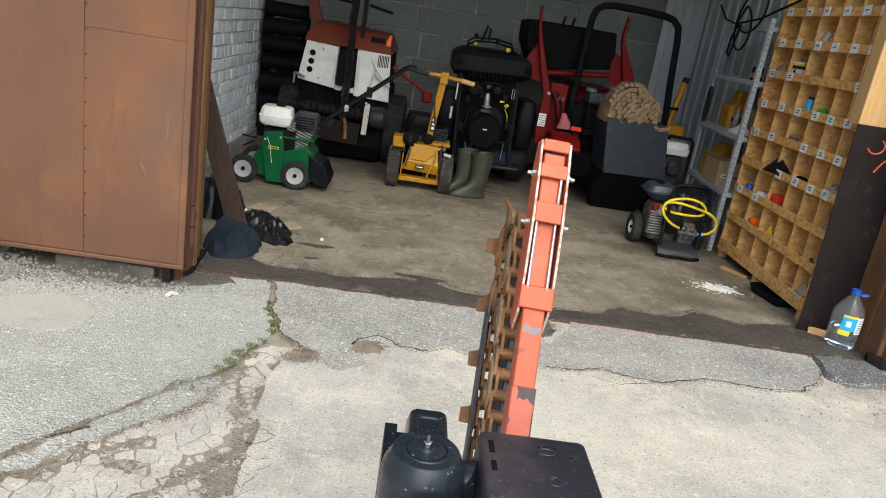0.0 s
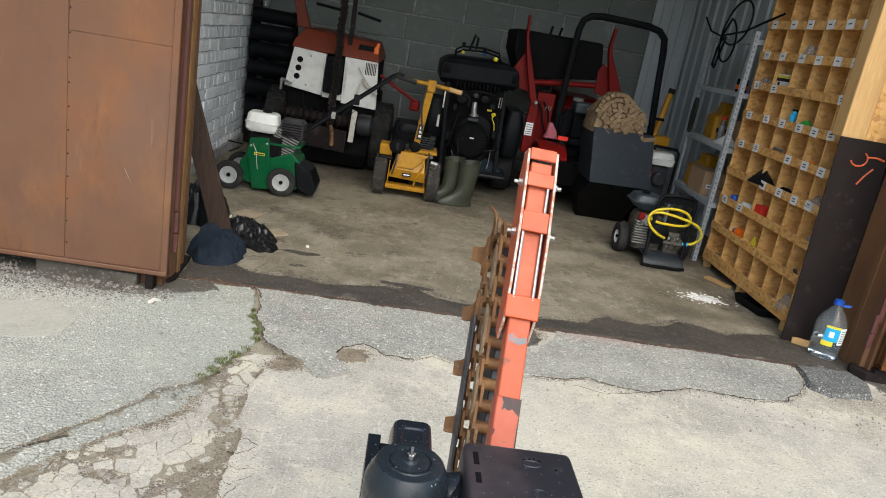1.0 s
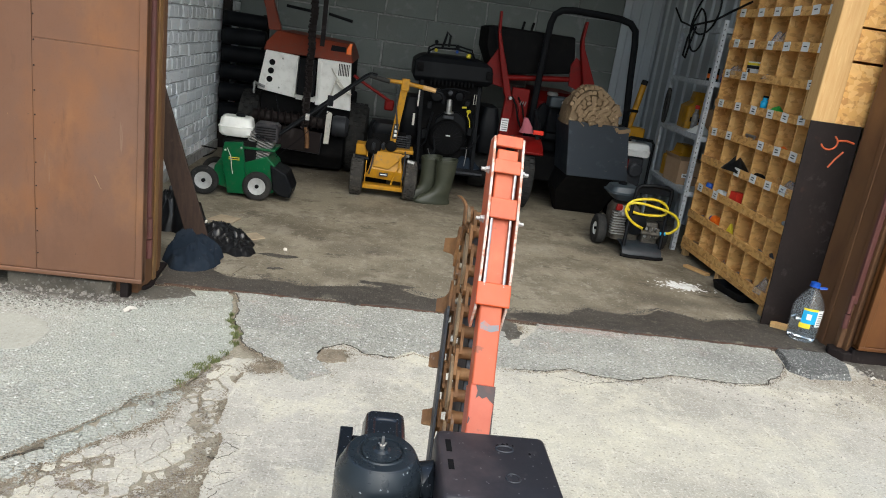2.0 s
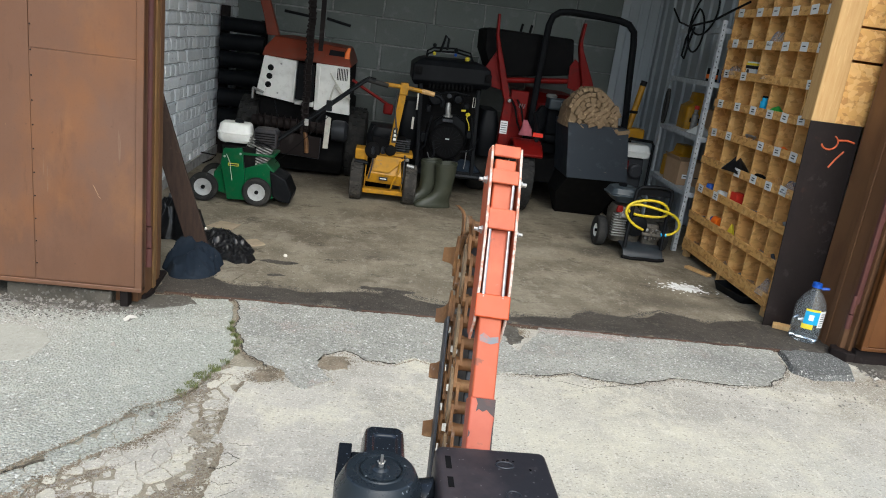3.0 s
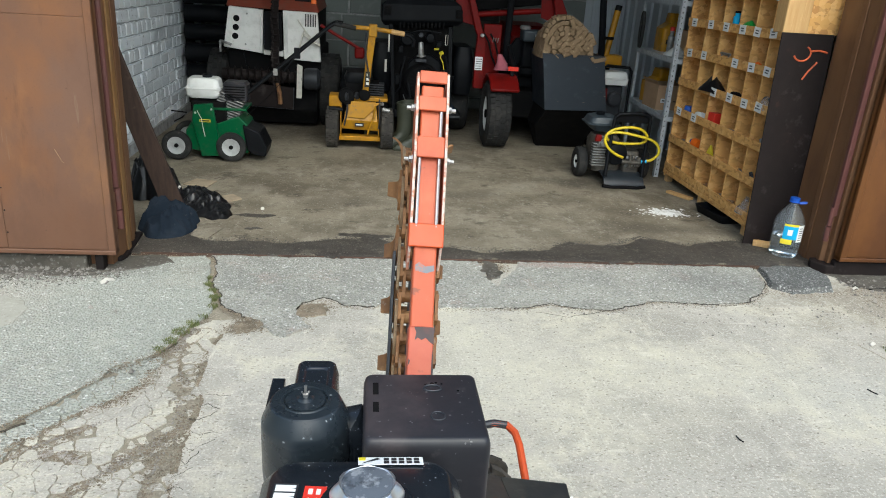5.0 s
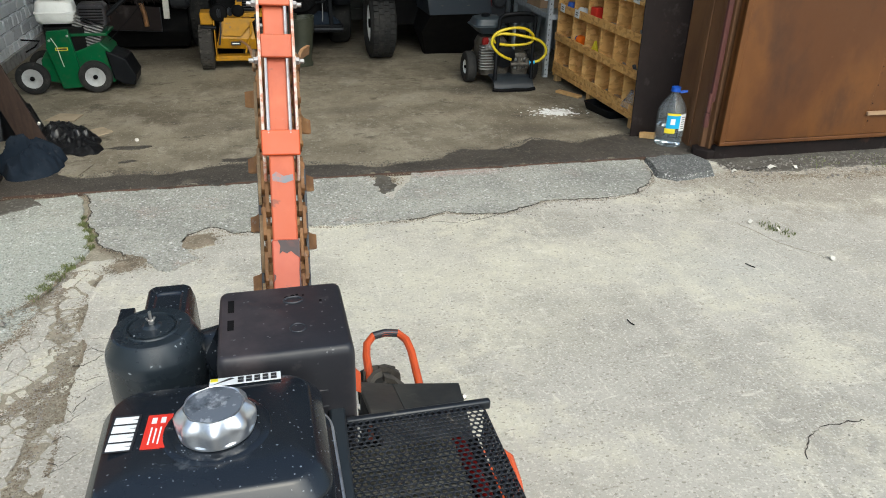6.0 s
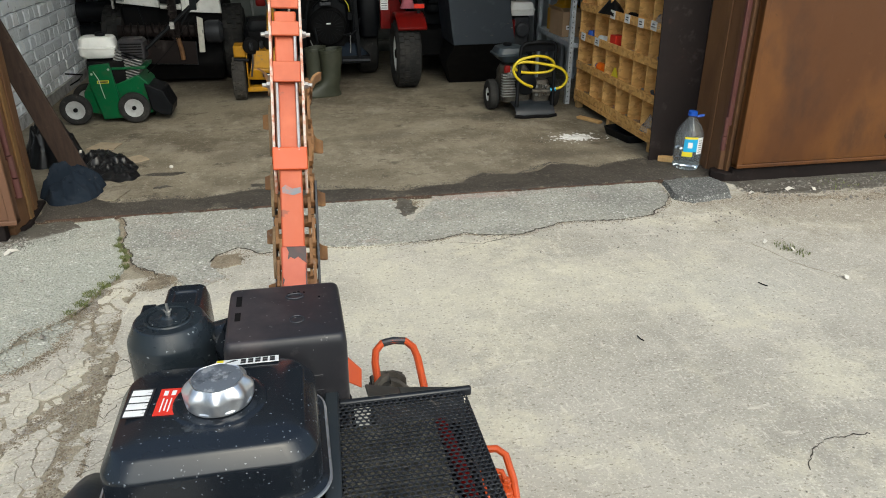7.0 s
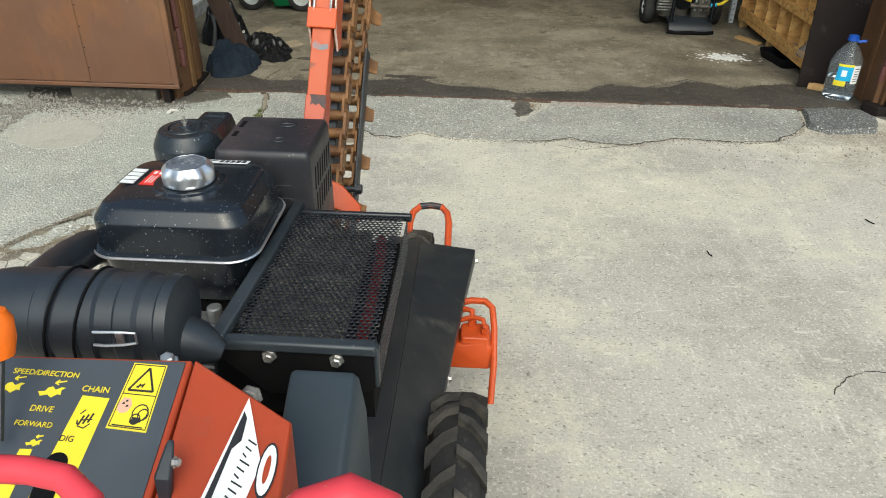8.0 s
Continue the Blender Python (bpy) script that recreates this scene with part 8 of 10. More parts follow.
    # Added black box: darkens the gap under the hood, hides the wall behind.
    wpart("dark_backing", Shape().box((0.41, 7.2, 0.28), (1.01, 7.4, 1.08)), BLACK_DARK, root, bevel=0.01)
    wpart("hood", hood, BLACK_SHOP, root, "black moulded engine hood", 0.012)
    for x in (0.36, 1.01):
        wpart("hood_latch", Shape().box((x, 7.04, 1.12), (x + 0.06, 7.06, 1.19)).rod((x + 0.03, 7.03, 1.15), (x + 0.03, 7.05, 1.15), 0.02, n=12), BLACK_DARK, root, bevel=0.004)
    for k in range(12):
        wpart("grille_rib", Shape().box((0.50 + 0.036 * k, 7.09, 1.0 + 0.002 * k), (0.518 + 0.036 * k, 7.13, 1.09)), BLACK_DARK, root, bevel=0.004)
    for x in (0.925, 0.955):
        wpart("latch_plate", Shape().tube([(x, 7.03, 0.88), (x + 0.022, 7.03, 0.88), (x + 0.022, 7.03, 0.97), (x, 7.03, 0.97), (x, 7.03, 0.88)], 0.003, 6), PAPER, root)
    for dy, h in ((0.0, 0.0), (0.12, 0.03)):
        wpart("control_bar", Shape().tube([(0.46, 7.3 + dy, 1.25), (0.465, 7.28 + dy, 1.30 + h), (0.52, 7.26 + dy, 1.335 + h), (0.72, 7.26 + dy, 1.35 + h), (0.88, 7.26 + dy, 1.325 + h), (0.92, 7.3 + dy, 1.25)], 0.009, 8), BLACK_SHOP, root)
    for x, z, mat, r in ((0.525, 1.315, DECAL_YELLOW, 0.016), (0.725, 1.325, BLUE, 0.014), (0.84, 1.30, DECAL_YELLOW, 0.022), (0.725, 1.37, BLACK_SHOP, 0.02), (0.52, 1.39, BLACK_SHOP, 0.018)):
        wpart("control_knob", Shape().lathe([(r * 0.5, -r), (r, -r * 0.5), (r, r * 0.5), (r * 0.4, r)], (x, 7.24, z), (0, 0, 1), 14), mat, root)
    wpart("control_lever", Shape().tube([(0.58, 7.25, 1.34), (0.60, 7.24, 1.42), (0.615, 7.24, 1.49), (0.645, 7.24, 1.46), (0.64, 7.24, 1.36)], 0.012, 8), BLACK_SHOP, root)
    hoses = (((0.45, 7.02, 0.40), (0.52, 6.99, 0.48), (0.53, 6.99, 0.62), (0.56, 7.04, 0.76)), ((0.99, 7.02, 0.35), (0.95, 6.98, 0.46), (0.96, 6.99, 0.62), (0.94, 7.04, 0.78)),
             ((0.50, 7.0, 0.31), (0.57, 6.98, 0.34), (0.62, 6.98, 0.40), (0.60, 7.03, 0.52)), ((0.86, 7.0, 0.46), (0.93, 6.98, 0.47), (0.98, 6.98, 0.50), (1.02, 7.05, 0.60)), ((0.60, 7.03, 0.96), (0.66, 7.0, 0.99), (0.75, 7.0, 1.0), (0.88, 7.03, 0.98)))
    for h in hoses:
        wpart("hose", Shape().tube(h, 0.009, 8), BLACK_SHOP, root)
    wpart("bright_line", Shape().tube([(0.555, 6.99, 0.42), (0.57, 6.985, 0.38), (0.60, 6.985, 0.34)], 0.004, 6).tube([(0.92, 6.985, 0.48), (0.92, 6.985, 0.36), (0.915, 6.985, 0.30)], 0.004, 6), CAST, root)
    for x, z, w, h in ((0.50, 0.55, 0.05, 0.09), (0.93, 0.62, 0.05, 0.07), (0.52, 0.82, 0.04, 0.06), (0.87, 0.88, 0.05, 0.05)):
        wpart("control_box", Shape().box((x - w / 2, 7.02, z - h / 2), (x + w / 2, 7.08, z + h / 2)), BLACK_SHOP, root, bevel=0.006)


black_machine()


def ride_on():
    root = thing("ride_on_trencher", (-0.6, 7.8, 0.012), "old white and rust-red ride-on trencher with a chain boom stood upright", "ride-on trencher")
    def facing(name, x0, z0, x1, z1, x2, z2, x3, z3, mat, label="", y0=7.22, y1=7.30):
        return wpart(name, Shape().prism([(x0, z0), (x1, z1), (x2, z2), (x3, z3)], y0, y1, "y"), mat, root, label, 0.006)
    left = facing("white_panel", -1.10, 0.745, -0.745, 0.70, -0.735, 1.085, -1.04, 1.105, WHITE, "cream-white steel panel with three round holes")
    facing("white_panel", -0.555, 0.66, -0.215, 0.645, -0.25, 1.085, -0.56, 1.09, WHITE, "cream-white steel panel with a louvre")
    for k in range(3):
        wpart("hole", Shape().lathe([(0.028, 0), (0.028, 0.004), (0.02, 0.005)], (-0.975 - 0.008 * k, 7.2205, 1.0 - 0.078 * k), (0, -1, 0), 20), BLACK_DARK, left, "dark round hole")
    for x, z in ((-0.88, 1.045), (-0.90, 0.775)):
        wpart("bolt", bolt_head(Shape(), (x, 7.22, z), (0, -1, 0), 0.007, 0.005), CAST, left)
    for k in range(7):
        wpart("louvre", Shape().box((-0.36 + 0.015 * k, 7.216, 0.96), (-0.352 + 0.015 * k, 7.221, 1.07)), BLACK_DARK, root)
    for x in (-0.765, -0.535):
        wpart("hinge_rail", Shape().box((x, 7.20, 0.72), (x + 0.018, 7.222, 1.06)), WHITE, root, bevel=0.003)
    facing("screen", -0.73, 0.74, -0.57, 0.73, -0.57, 1.07, -0.72, 1.075, BLACK_SHOP, "dark centre panel", 7.18, 7.26)
    facing("lower_sill", -0.74, 0.69, -0.56, 0.68, -0.56, 0.73, -0.74, 0.74, WHITE)
    hood = Shape().loft([[(-1.07, 7.24, 1.10), (-0.23, 7.24, 1.085), (-0.23, 8.5, 1.085), (-1.07, 8.5, 1.10)], [(-1.05, 7.28, 1.18), (-0.26, 7.28, 1.165), (-0.26, 8.5, 1.165), (-1.05, 8.5, 1.18)], [(-0.97, 7.36, 1.29), (-0.30, 7.36, 1.255), (-0.30, 8.45, 1.25), (-0.97, 8.45, 1.29)]])
    wpart("hood", hood, RUST_RED, root, "rust-red hood", 0.015)
    wpart("hood_window", Shape().loft([[(-0.46, 7.275, 1.155), (-0.31, 7.275, 1.15), (-0.31, 7.285, 1.15), (-0.46, 7.285, 1.155)], [(-0.45, 7.31, 1.225), (-0.315, 7.31, 1.22), (-0.315, 7.32, 1.22), (-0.45, 7.32, 1.225)]]), BLACK_SHOP, root)
    wpart("beacon", Shape().loft([rrect(-0.285, 7.30, 0.05, 0.05, 0.01, 1.16), rrect(-0.285, 7.30, 0.045, 0.045, 0.01, 1.21), rrect(-0.27, 7.30, 0.03, 0.035, 0.008, 1.26)]), ORANGE_KNOB, root, "orange marker light")
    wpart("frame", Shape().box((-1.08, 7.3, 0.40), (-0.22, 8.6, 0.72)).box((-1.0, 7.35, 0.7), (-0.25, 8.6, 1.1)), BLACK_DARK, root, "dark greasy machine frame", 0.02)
    # Black body added where deep shade lies under the machine.
    wpart("shade_mass", Shape().loft([[(-1.06, 7.28, 0.05), (-0.26, 7.28, 0.05), (-0.26, 8.6, 0.05), (-1.06, 8.6, 0.05)], [(-1.08, 7.18, 0.20), (-0.24, 7.18, 0.20), (-0.24, 8.6, 0.20), (-1.08, 8.6, 0.20)], [(-1.08, 7.26, 0.41), (-0.24, 7.26, 0.41), (-0.24, 8.6, 0.41), (-1.08, 8.6, 0.41)]]), BLACK_DARK, root, "black mass standing in for the shade under the machine", 0.02)
    auger = Shape().rod((-1.10, 7.12, 0.52), (-0.22, 7.12, 0.50), 0.05, n=16)
    for k in range(14):
        auger.lathe([(0.055, 0), (0.075, 0.008), (0.055, 0.016)], (-1.05 + 0.06 * k, 7.12, 0.519 - 0.001 * k), (1, 0, 0.1), 16)
    wpart("auger", auger, RUST_DARK, root, "rusty cross auger")
    wpart("gear_case", Shape().lathe([(0.09, 0), (0.10, 0.03), (0.10, 0.12), (0.07, 0.15)], (-0.36, 7.12, 0.50), (1, 0, 0), 20), STEEL_DARK, root)
    wpart("hook_plate", Shape().prism([(-0.43, 0.33), (-0.38, 0.33), (-0.37, 0.62), (-0.42, 0.64)], 7.05, 7.07, "y"), PAPER, root, "pale steel guide plate", 0.005)
    wpart("blade", Shape().prism([(-0.90, 0.24), (-0.46, 0.22), (-0.46, 0.42), (-0.90, 0.45)], 7.08, 7.10, "y"), RUST_DARK, root, "rusty push blade", 0.004)
    wpart("skirt_frame", Shape().tube([(-0.90, 7.09, 0.24), (-0.46, 7.09, 0.22), (-0.455, 7.09, 0.42)], 0.006, 6), STEEL_DARK, root)
    wpart("boom", Shape().box((-0.638, 7.07, 0.42), (-0.588, 7.14, 2.1)), RUST_DARK, root, "rusty upright chain boom", 0.006)
    link = Shape().box((-0.030, -0.014, -0.020), (-0.018, 0.0, 0.020)).box((0.018, -0.014, -0.020), (0.030, 0.0, 0.020)).box((-0.038, -0.026, -0.006), (-0.022, 0.0, 0.014)).rod((-0.034, -0.010, 0.024), (0.034, -0.010, 0.024), 0.007, n=8)
    mesh = link.mesh("boom_link")
    for k in range(30):
        ob = part("boom_link", mesh, RUST_DARK, root)
        ob.matrix_parent_inverse = root.matrix_basis.inverted()
        ob.matrix_basis = pose(-0.61 + 0.006 * math.sin(k), 7.058, 0.46 + 0.05 * k)
    wpart("boom_tail", Shape().tube([(-0.60, 7.06, 0.46), (-0.58, 7.05, 0.36), (-0.575, 7.05, 0.27)], 0.02, 8), CHAIN, root)
    wpart("stay", Shape().box((-0.56, 7.3, 1.2), (-0.52, 7.34, 1.9)), RUST_DARK, root)
    for pts in ([(-0.92, 7.5, 1.52), (-0.68, 7.5, 1.50), (-0.67, 7.5, 1.44), (-0.68, 7.5, 1.25)], [(-0.52, 7.5, 1.50), (-0.29, 7.5, 1.46)]):
        wpart("control_bar", Shape().tube(pts, 0.014, 8), BLACK_SHOP, root)
    wpart("lamp_arm", Shape().tube([(-1.12, 7.2, 0.80), (-1.08, 7.17, 0.79), (-1.02, 7.17, 0.77)], 0.012, 8).box((-1.13, 7.18, 0.70), (-1.115, 7.22, 0.80)), CAST, root, "bent bright bracket")
    wpart("strut", Shape().tube([(-0.42, 7.18, 0.72), (-0.38, 7.16, 0.88), (-0.36, 7.16, 0.93)], 0.008, 8).tube([(-0.36, 7.16, 0.90), (-0.30, 7.16, 0.84), (-0.22, 7.17, 0.80)], 0.012, 8).tube([(-0.42, 7.19, 1.02), (-0.35, 7.18, 0.92), (-0.27, 7.18, 0.82)], 0.007, 8), PAPER, root, "pale gas strut")
    wpart("black_hose", Shape().tube([(-0.90, 7.1, 0.72), (-0.87, 7.08, 0.6), (-0.85, 7.08, 0.45), (-0.8, 7.08, 0.38)], 0.007, 6), BLACK_SHOP, root)
    for x in (-1.18, -0.14):
        axle_wheel("wheel", (x, 7.55, 0.35), "x", 0.34, 0.2, root, True, RUST_RED, 0.55, "big dark tractor tyre", 22)


ride_on()


def tractor():
    root = thing("red_tractor", (1.8, 7.6, 0.012), "red compact tractor with a raised front loader and roll bar", "tractor")
    for x, y, z, r in ((1.40, 6.80, 0.300, 0.290), (2.36, 7.17, 0.272, 0.262)):
        axle_wheel("wheel", (x, y, z + 0.012), "x", r, 0.225, root, True, WHITE_PLASTIC, 0.55, "black turf tyre", 34)
        lip = [[(x + u, y + (r + k) * math.cos(radians(a)), z + 0.012 + (r + k) * math.sin(radians(a))) for u, k in ((-0.10, 0.04), (0.16, 0.04), (0.16, 0.075), (-0.10, 0.075))] for a in range(45, 139, 13)]
        wpart("fender", Shape().loft(lip), RED, root, "red wheel fender", 0.012)
    wpart("tail_lamp", Shape().box((1.47, 6.70, 0.715), (1.56, 6.73, 0.752)), LENS_RED, root, "red tail lamp")
    wpart("lamp_stalk", Shape().box((1.50, 6.73, 0.64), (1.53, 6.75, 0.745)), BLACK_SHOP, root)
    wpart("chassis", Shape().box((1.55, 7.0, 0.25), (2.28, 8.5, 0.50)).box((1.6, 7.3, 0.48), (2.2, 8.6, 0.62)), BLACK_DARK, root, "dark tractor chassis", 0.02)
    wpart("hood", Shape().loft([rrect(1.9, 8.2, 0.5, 0.9, 0.06, 0.6), rrect(1.9, 8.2, 0.5, 0.9, 0.06, 0.95), rrect(1.9, 8.25, 0.42, 0.8, 0.06, 1.05)]), RED, root, "red engine hood", sharp=40)
    wpart("seat", Shape().loft([rrect(1.85, 7.35, 0.42, 0.42, 0.08, 0.62), rrect(1.85, 7.35, 0.44, 0.44, 0.08, 0.70), rrect(1.85, 7.35, 0.40, 0.40, 0.08, 0.74)]).box((1.66, 7.10, 0.70), (2.04, 7.18, 1.0)), BLACK_SHOP, root, "black seat", 0.03)
    rops = [(1.57, 7.10, 0.50), (1.505, 7.10, 0.80), (1.512, 7.10, 1.1), (1.522, 7.10, 1.45), (1.535, 7.10, 1.70), (1.56, 7.10, 1.78), (1.62, 7.10, 1.825), (1.72, 7.10, 1.84), (1.95, 7.10, 1.835), (2.18, 7.10, 1.825), (2.28, 7.10, 1.80), (2.34, 7.10, 1.74), (2.36, 7.10, 1.62), (2.385, 7.10, 1.3), (2.42, 7.10, 0.95), (2.44, 7.10, 0.45)]
    wpart("roll_bar", Shape().tube(rops, 0.032, 10), BLACK_SHOP, root, "bent black roll bar")
    wpart("roll_bar_pin", Shape().rod((2.41, 7.06, 1.02), (2.51, 7.06, 1.02), 0.014), BLACK_DARK, root)
    def arm(rows, y, deep):
        return Shape().loft([[(x - w, y, z), (x + w, y, z), (x + w, y + deep, z), (x - w, y + deep, z)] for x, z, w in rows])
    wpart("loader_arm", arm([(1.262, 0.50, 0.048), (1.258, 0.80, 0.046), (1.262, 0.98, 0.040), (1.235, 1.02, 0.034), (1.19, 1.16, 0.030), (1.155, 1.27, 0.028), (1.10, 1.45, 0.018), (1.072, 1.56, 0.013), (1.062, 1.74, 0.011)], 7.05, 0.07), RED, root, "red loader arm", 0.006)
    wpart("gusset", Shape().prism([(1.20, 1.06), (1.02, 1.10), (1.01, 1.26), (1.10, 1.42)], 7.14, 7.16, "y"), RED, root, "dark red gusset plate", 0.004)
    wpart("pivot_pin", Shape().rod((1.26, 7.0, 0.985), (1.26, 7.06, 0.985), 0.016, n=12), CAST, root)
    wpart("arm_label", Shape().box((1.213, 7.042, 0.67), (1.283, 7.049, 0.79)), DECAL_WHITE, root, "white printed label on the arm")
    for k in range(5):
        wpart("print_bar", Shape().box((1.22, 7.040, 0.683 + 0.021 * k), (1.276, 7.0425, 0.688 + 0.021 * k)), DECAL_BLACK, root)
    wpart("loader_arm", arm([(2.02, 1.0, 0.06), (2.0, 1.22, 0.055), (1.93, 1.40, 0.035), (1.885, 1.52, 0.020), (1.872, 1.60, 0.014), (1.885, 1.76, 0.012)], 7.12, 0.07), RED, root, "red loader arm", 0.006)
    wpart("gusset", Shape().prism([(1.83, 1.16), (2.02, 1.10), (1.96, 1.36), (1.86, 1.43), (1.82, 1.36)], 7.20, 7.22, "y"), RED, root)
    for k in range(3):
        wpart("valve_lever", Shape().rod((1.36 + 0.022 * k, 7.02, 0.93), (1.365 + 0.022 * k, 7.0, 0.97), 0.006, n=6), CAST, root)
    wpart("side_panel", Shape().box((1.29, 7.14, 0.55), (1.46, 7.2, 1.08)), RED, root, "dark red side panel", 0.01)
    wpart("shroud_panel", Shape().prism([(1.46, 0.52), (1.82, 0.50), (1.80, 0.98), (1.62, 0.96), (1.52, 0.80)], 7.24, 7.3, "y"), BLACK_SHOP, root, bevel=0.01)
    wpart("cross_tube", Shape().rod((1.20, 7.2, 1.155), (1.90, 7.25, 1.225), 0.026, n=12), RED, root, "red cross tube")
    bucket = Shape().loft([[(1.10, 7.25, 1.17), (1.84, 7.28, 1.27), (1.84, 7.8, 1.27), (1.10, 7.8, 1.17)], [(0.99, 7.2, 1.42), (1.85, 7.22, 1.42), (1.85, 7.9, 1.42), (0.99, 7.9, 1.42)], [(0.985, 7.22, 1.60), (1.83, 7.25, 1.60), (1.83, 7.9, 1.60), (0.985, 7.9, 1.60)],
                           [(1.02, 7.26, 1.615), (1.81, 7.28, 1.61), (1.81, 7.85, 1.61), (1.02, 7.85, 1.615)]])
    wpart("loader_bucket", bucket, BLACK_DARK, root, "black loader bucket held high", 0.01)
    for x in (1.33, 1.42):
        wpart("bucket_pin", Shape().tube([(x, 7.4, 1.6), (x + 0.01, 7.4, 1.66), (x + 0.015, 7.4, 1.69)], 0.012, 6), BLACK_DARK, root)
    wpart("pump_engine", Shape().box((1.64, 7.0, 0.95), (1.86, 7.2, 1.055)), SLATE, root, "slate-grey engine cover", 0.02)
    wpart("engine_print", Shape().box((1.75, 6.992, 0.995), (1.84, 6.9995, 1.02)), DECAL_WHITE, root, "short white print")
    wpart("engine_cap", Shape().lathe([(0.05, 0), (0.055, 0.02), (0.04, 0.035)], (1.67, 7.1, 1.055), (0, 0, 1), 16), CAST, root)
    wpart("lever", Shape().tube([(1.60, 6.95, 0.60), (1.55, 6.93, 0.78), (1.50, 6.93, 0.92)], 0.02, 8), BLACK_SHOP, root)
    for k in range(3):
        wpart("hydraulic_line", Shape().tube([(1.28 + 0.03 * k, 7.05, 1.0), (1.32 + 0.03 * k, 7.0, 0.93), (1.36 + 0.03 * k, 7.0, 0.80), (1.42, 7.05, 0.7)], 0.009, 6), RED if k % 2 else BLACK_DARK, root)
    wpart("rag", Shape().loft([rrect(1.45, 6.97, 0.13, 0.09, 0.03, 0.69), rrect(1.455, 6.97, 0.10, 0.07, 0.03, 0.75), rrect(1.43, 6.97, 0.04, 0.04, 0.015, 0.83)]), PINK, root, "dusty pink rag hung on the tractor")


tractor()


def chain_bin():
    root = thing("steel_bin", (2.03, 6.7, 0.012), "open grey steel bin of smeared sheet metal", "bin")
    wpart("front", Shape().prism([(1.785, 0.42), (2.345, 0.43), (2.265, 0.905), (1.72, 0.90)], 6.49, 6.50, "y"), GREY_PLATE, root, "smeared grey front plate", 0.003)
    wpart("side", Shape().loft([[(1.785, 6.50, 0.42), (1.785, 7.0, 0.42), (1.72, 7.0, 0.90), (1.72, 6.50, 0.90)], [(1.793, 6.50, 0.42), (1.793, 7.0, 0.42), (1.728, 7.0, 0.90), (1.728, 6.50, 0.90)]]), GREY_PLATE, root)
    wpart("side", Shape().loft([[(2.337, 6.50, 0.43), (2.337, 7.0, 0.43), (2.257, 7.0, 0.90), (2.257, 6.50, 0.90)], [(2.345, 6.50, 0.43), (2.345, 7.0, 0.43), (2.265, 7.0, 0.90), (2.265, 6.50, 0.90)]]), GREY_PLATE, root)
    wpart("floor_plate", Shape().box((1.74, 6.50, 0.84), (2.28, 7.0, 0.85)), GREY_PLATE, root)
    # Solid foot fills the dark space below the bin plate.
    wpart("stand", Shape().loft([[(1.84, 6.90, 0.0), (2.28, 6.90, 0.0), (2.28, 7.0, 0.0), (1.84, 7.0, 0.0)], [(1.75, 6.66, 0.25), (2.31, 6.66, 0.26), (2.31, 7.0, 0.26), (1.75, 7.0, 0.25)], [(1.80, 6.505, 0.42), (2.335, 6.505, 0.43), (2.335, 7.0, 0.43), (1.80, 7.0, 0.42)]]), BLACK_DARK, root, "black tapering foot of the bin", 0.01)
    wpart("edge_lip", Shape().box((1.715, 6.484, 0.893), (2.268, 6.490, 0.905)), STEEL_DARK, root, bevel=0.002)
    rnd = random.Random(5)
    heap = thing("chain_heap", (1.93, 6.72, 0.85), "heap of mud-caked brown digging chains in the bin", "chain", kind="stuff")
    crest = [(1.70, 0.86), (1.715, 1.02), (1.735, 1.10), (1.80, 1.165), (1.86, 1.20), (1.92, 1.20), (1.99, 1.175), (2.06, 1.12), (2.13, 1.05), (2.18, 1.0), (2.195, 0.86)]
    core = Shape().loft([[(1.94 + (x - 1.94) * k, y, 0.86 + (z - 0.86) * h) for x, z in crest] for y, k, h in ((6.52, 0.93, 0.80), (6.56, 0.97, 0.92), (6.70, 1.0, 0.97), (6.95, 0.9, 0.8))])
    wpart("heap_core", core, MUD_CHAIN, heap)
    s = Shape()

    def belt(pts, y, tilt):
        """A run of chain plates seen edge on, following pts in the x-z plane."""
        for (x0, z0), (x1, z1) in zip(pts, pts[1:]):
            d = math.hypot(x1 - x0, z1 - z0)
            n = max(1, int(d / 0.034))
            for k in range(n):
                q0 = (k + 0.5) / n
                a = math.degrees(math.atan2(z1 - z0, x1 - x0))
                m = pose(x0 + (x1 - x0) * q0, y + rnd.uniform(-0.012, 0.012), z0 + (z1 - z0) * q0, tilt + rnd.uniform(-6, 6), -a + rnd.uniform(-3, 3), 0)
                s.box((-0.0195, -0.03, -0.0165), (0.0195, 0.03, 0.0165), m)
                if rnd.random() < 0.3:
                    s.rod(tuple(m @ Vector((0, -0.036, 0))), tuple(m @ Vector((0, 0.036, 0))), 0.007, n=6)
    for row in range(7):
        k = 1.0 - row * 0.125
        run = [(1.945 + (x - 1.945) * k + rnd.uniform(-0.012, 0.012), 0.87 + (z - 0.87) * k + rnd.uniform(-0.010, 0.010)) for x, z in crest[1:-1]]
        belt(run, 6.535 - 0.006 * row, rnd.uniform(-10, 10))
        belt(run, 6.64, rnd.uniform(-10, 10))
    for _ in range(9):
        x, z = rnd.uniform(1.75, 2.12), rnd.uniform(0.90, 1.05)
        a = rnd.uniform(-0.9, 0.9)
        belt([(x, z), (x + 0.10 * math.cos(a), z + 0.10 * math.sin(a)), (x + 0.18 * math.cos(a + 0.5), z + 0.15 * math.sin(a + 0.5))], 6.515, rnd.uniform(-15, 15))
    ob = wpart("chain_links", s, MUD_CHAIN, heap)
    ob["kind"] = "stuff"


chain_bin()


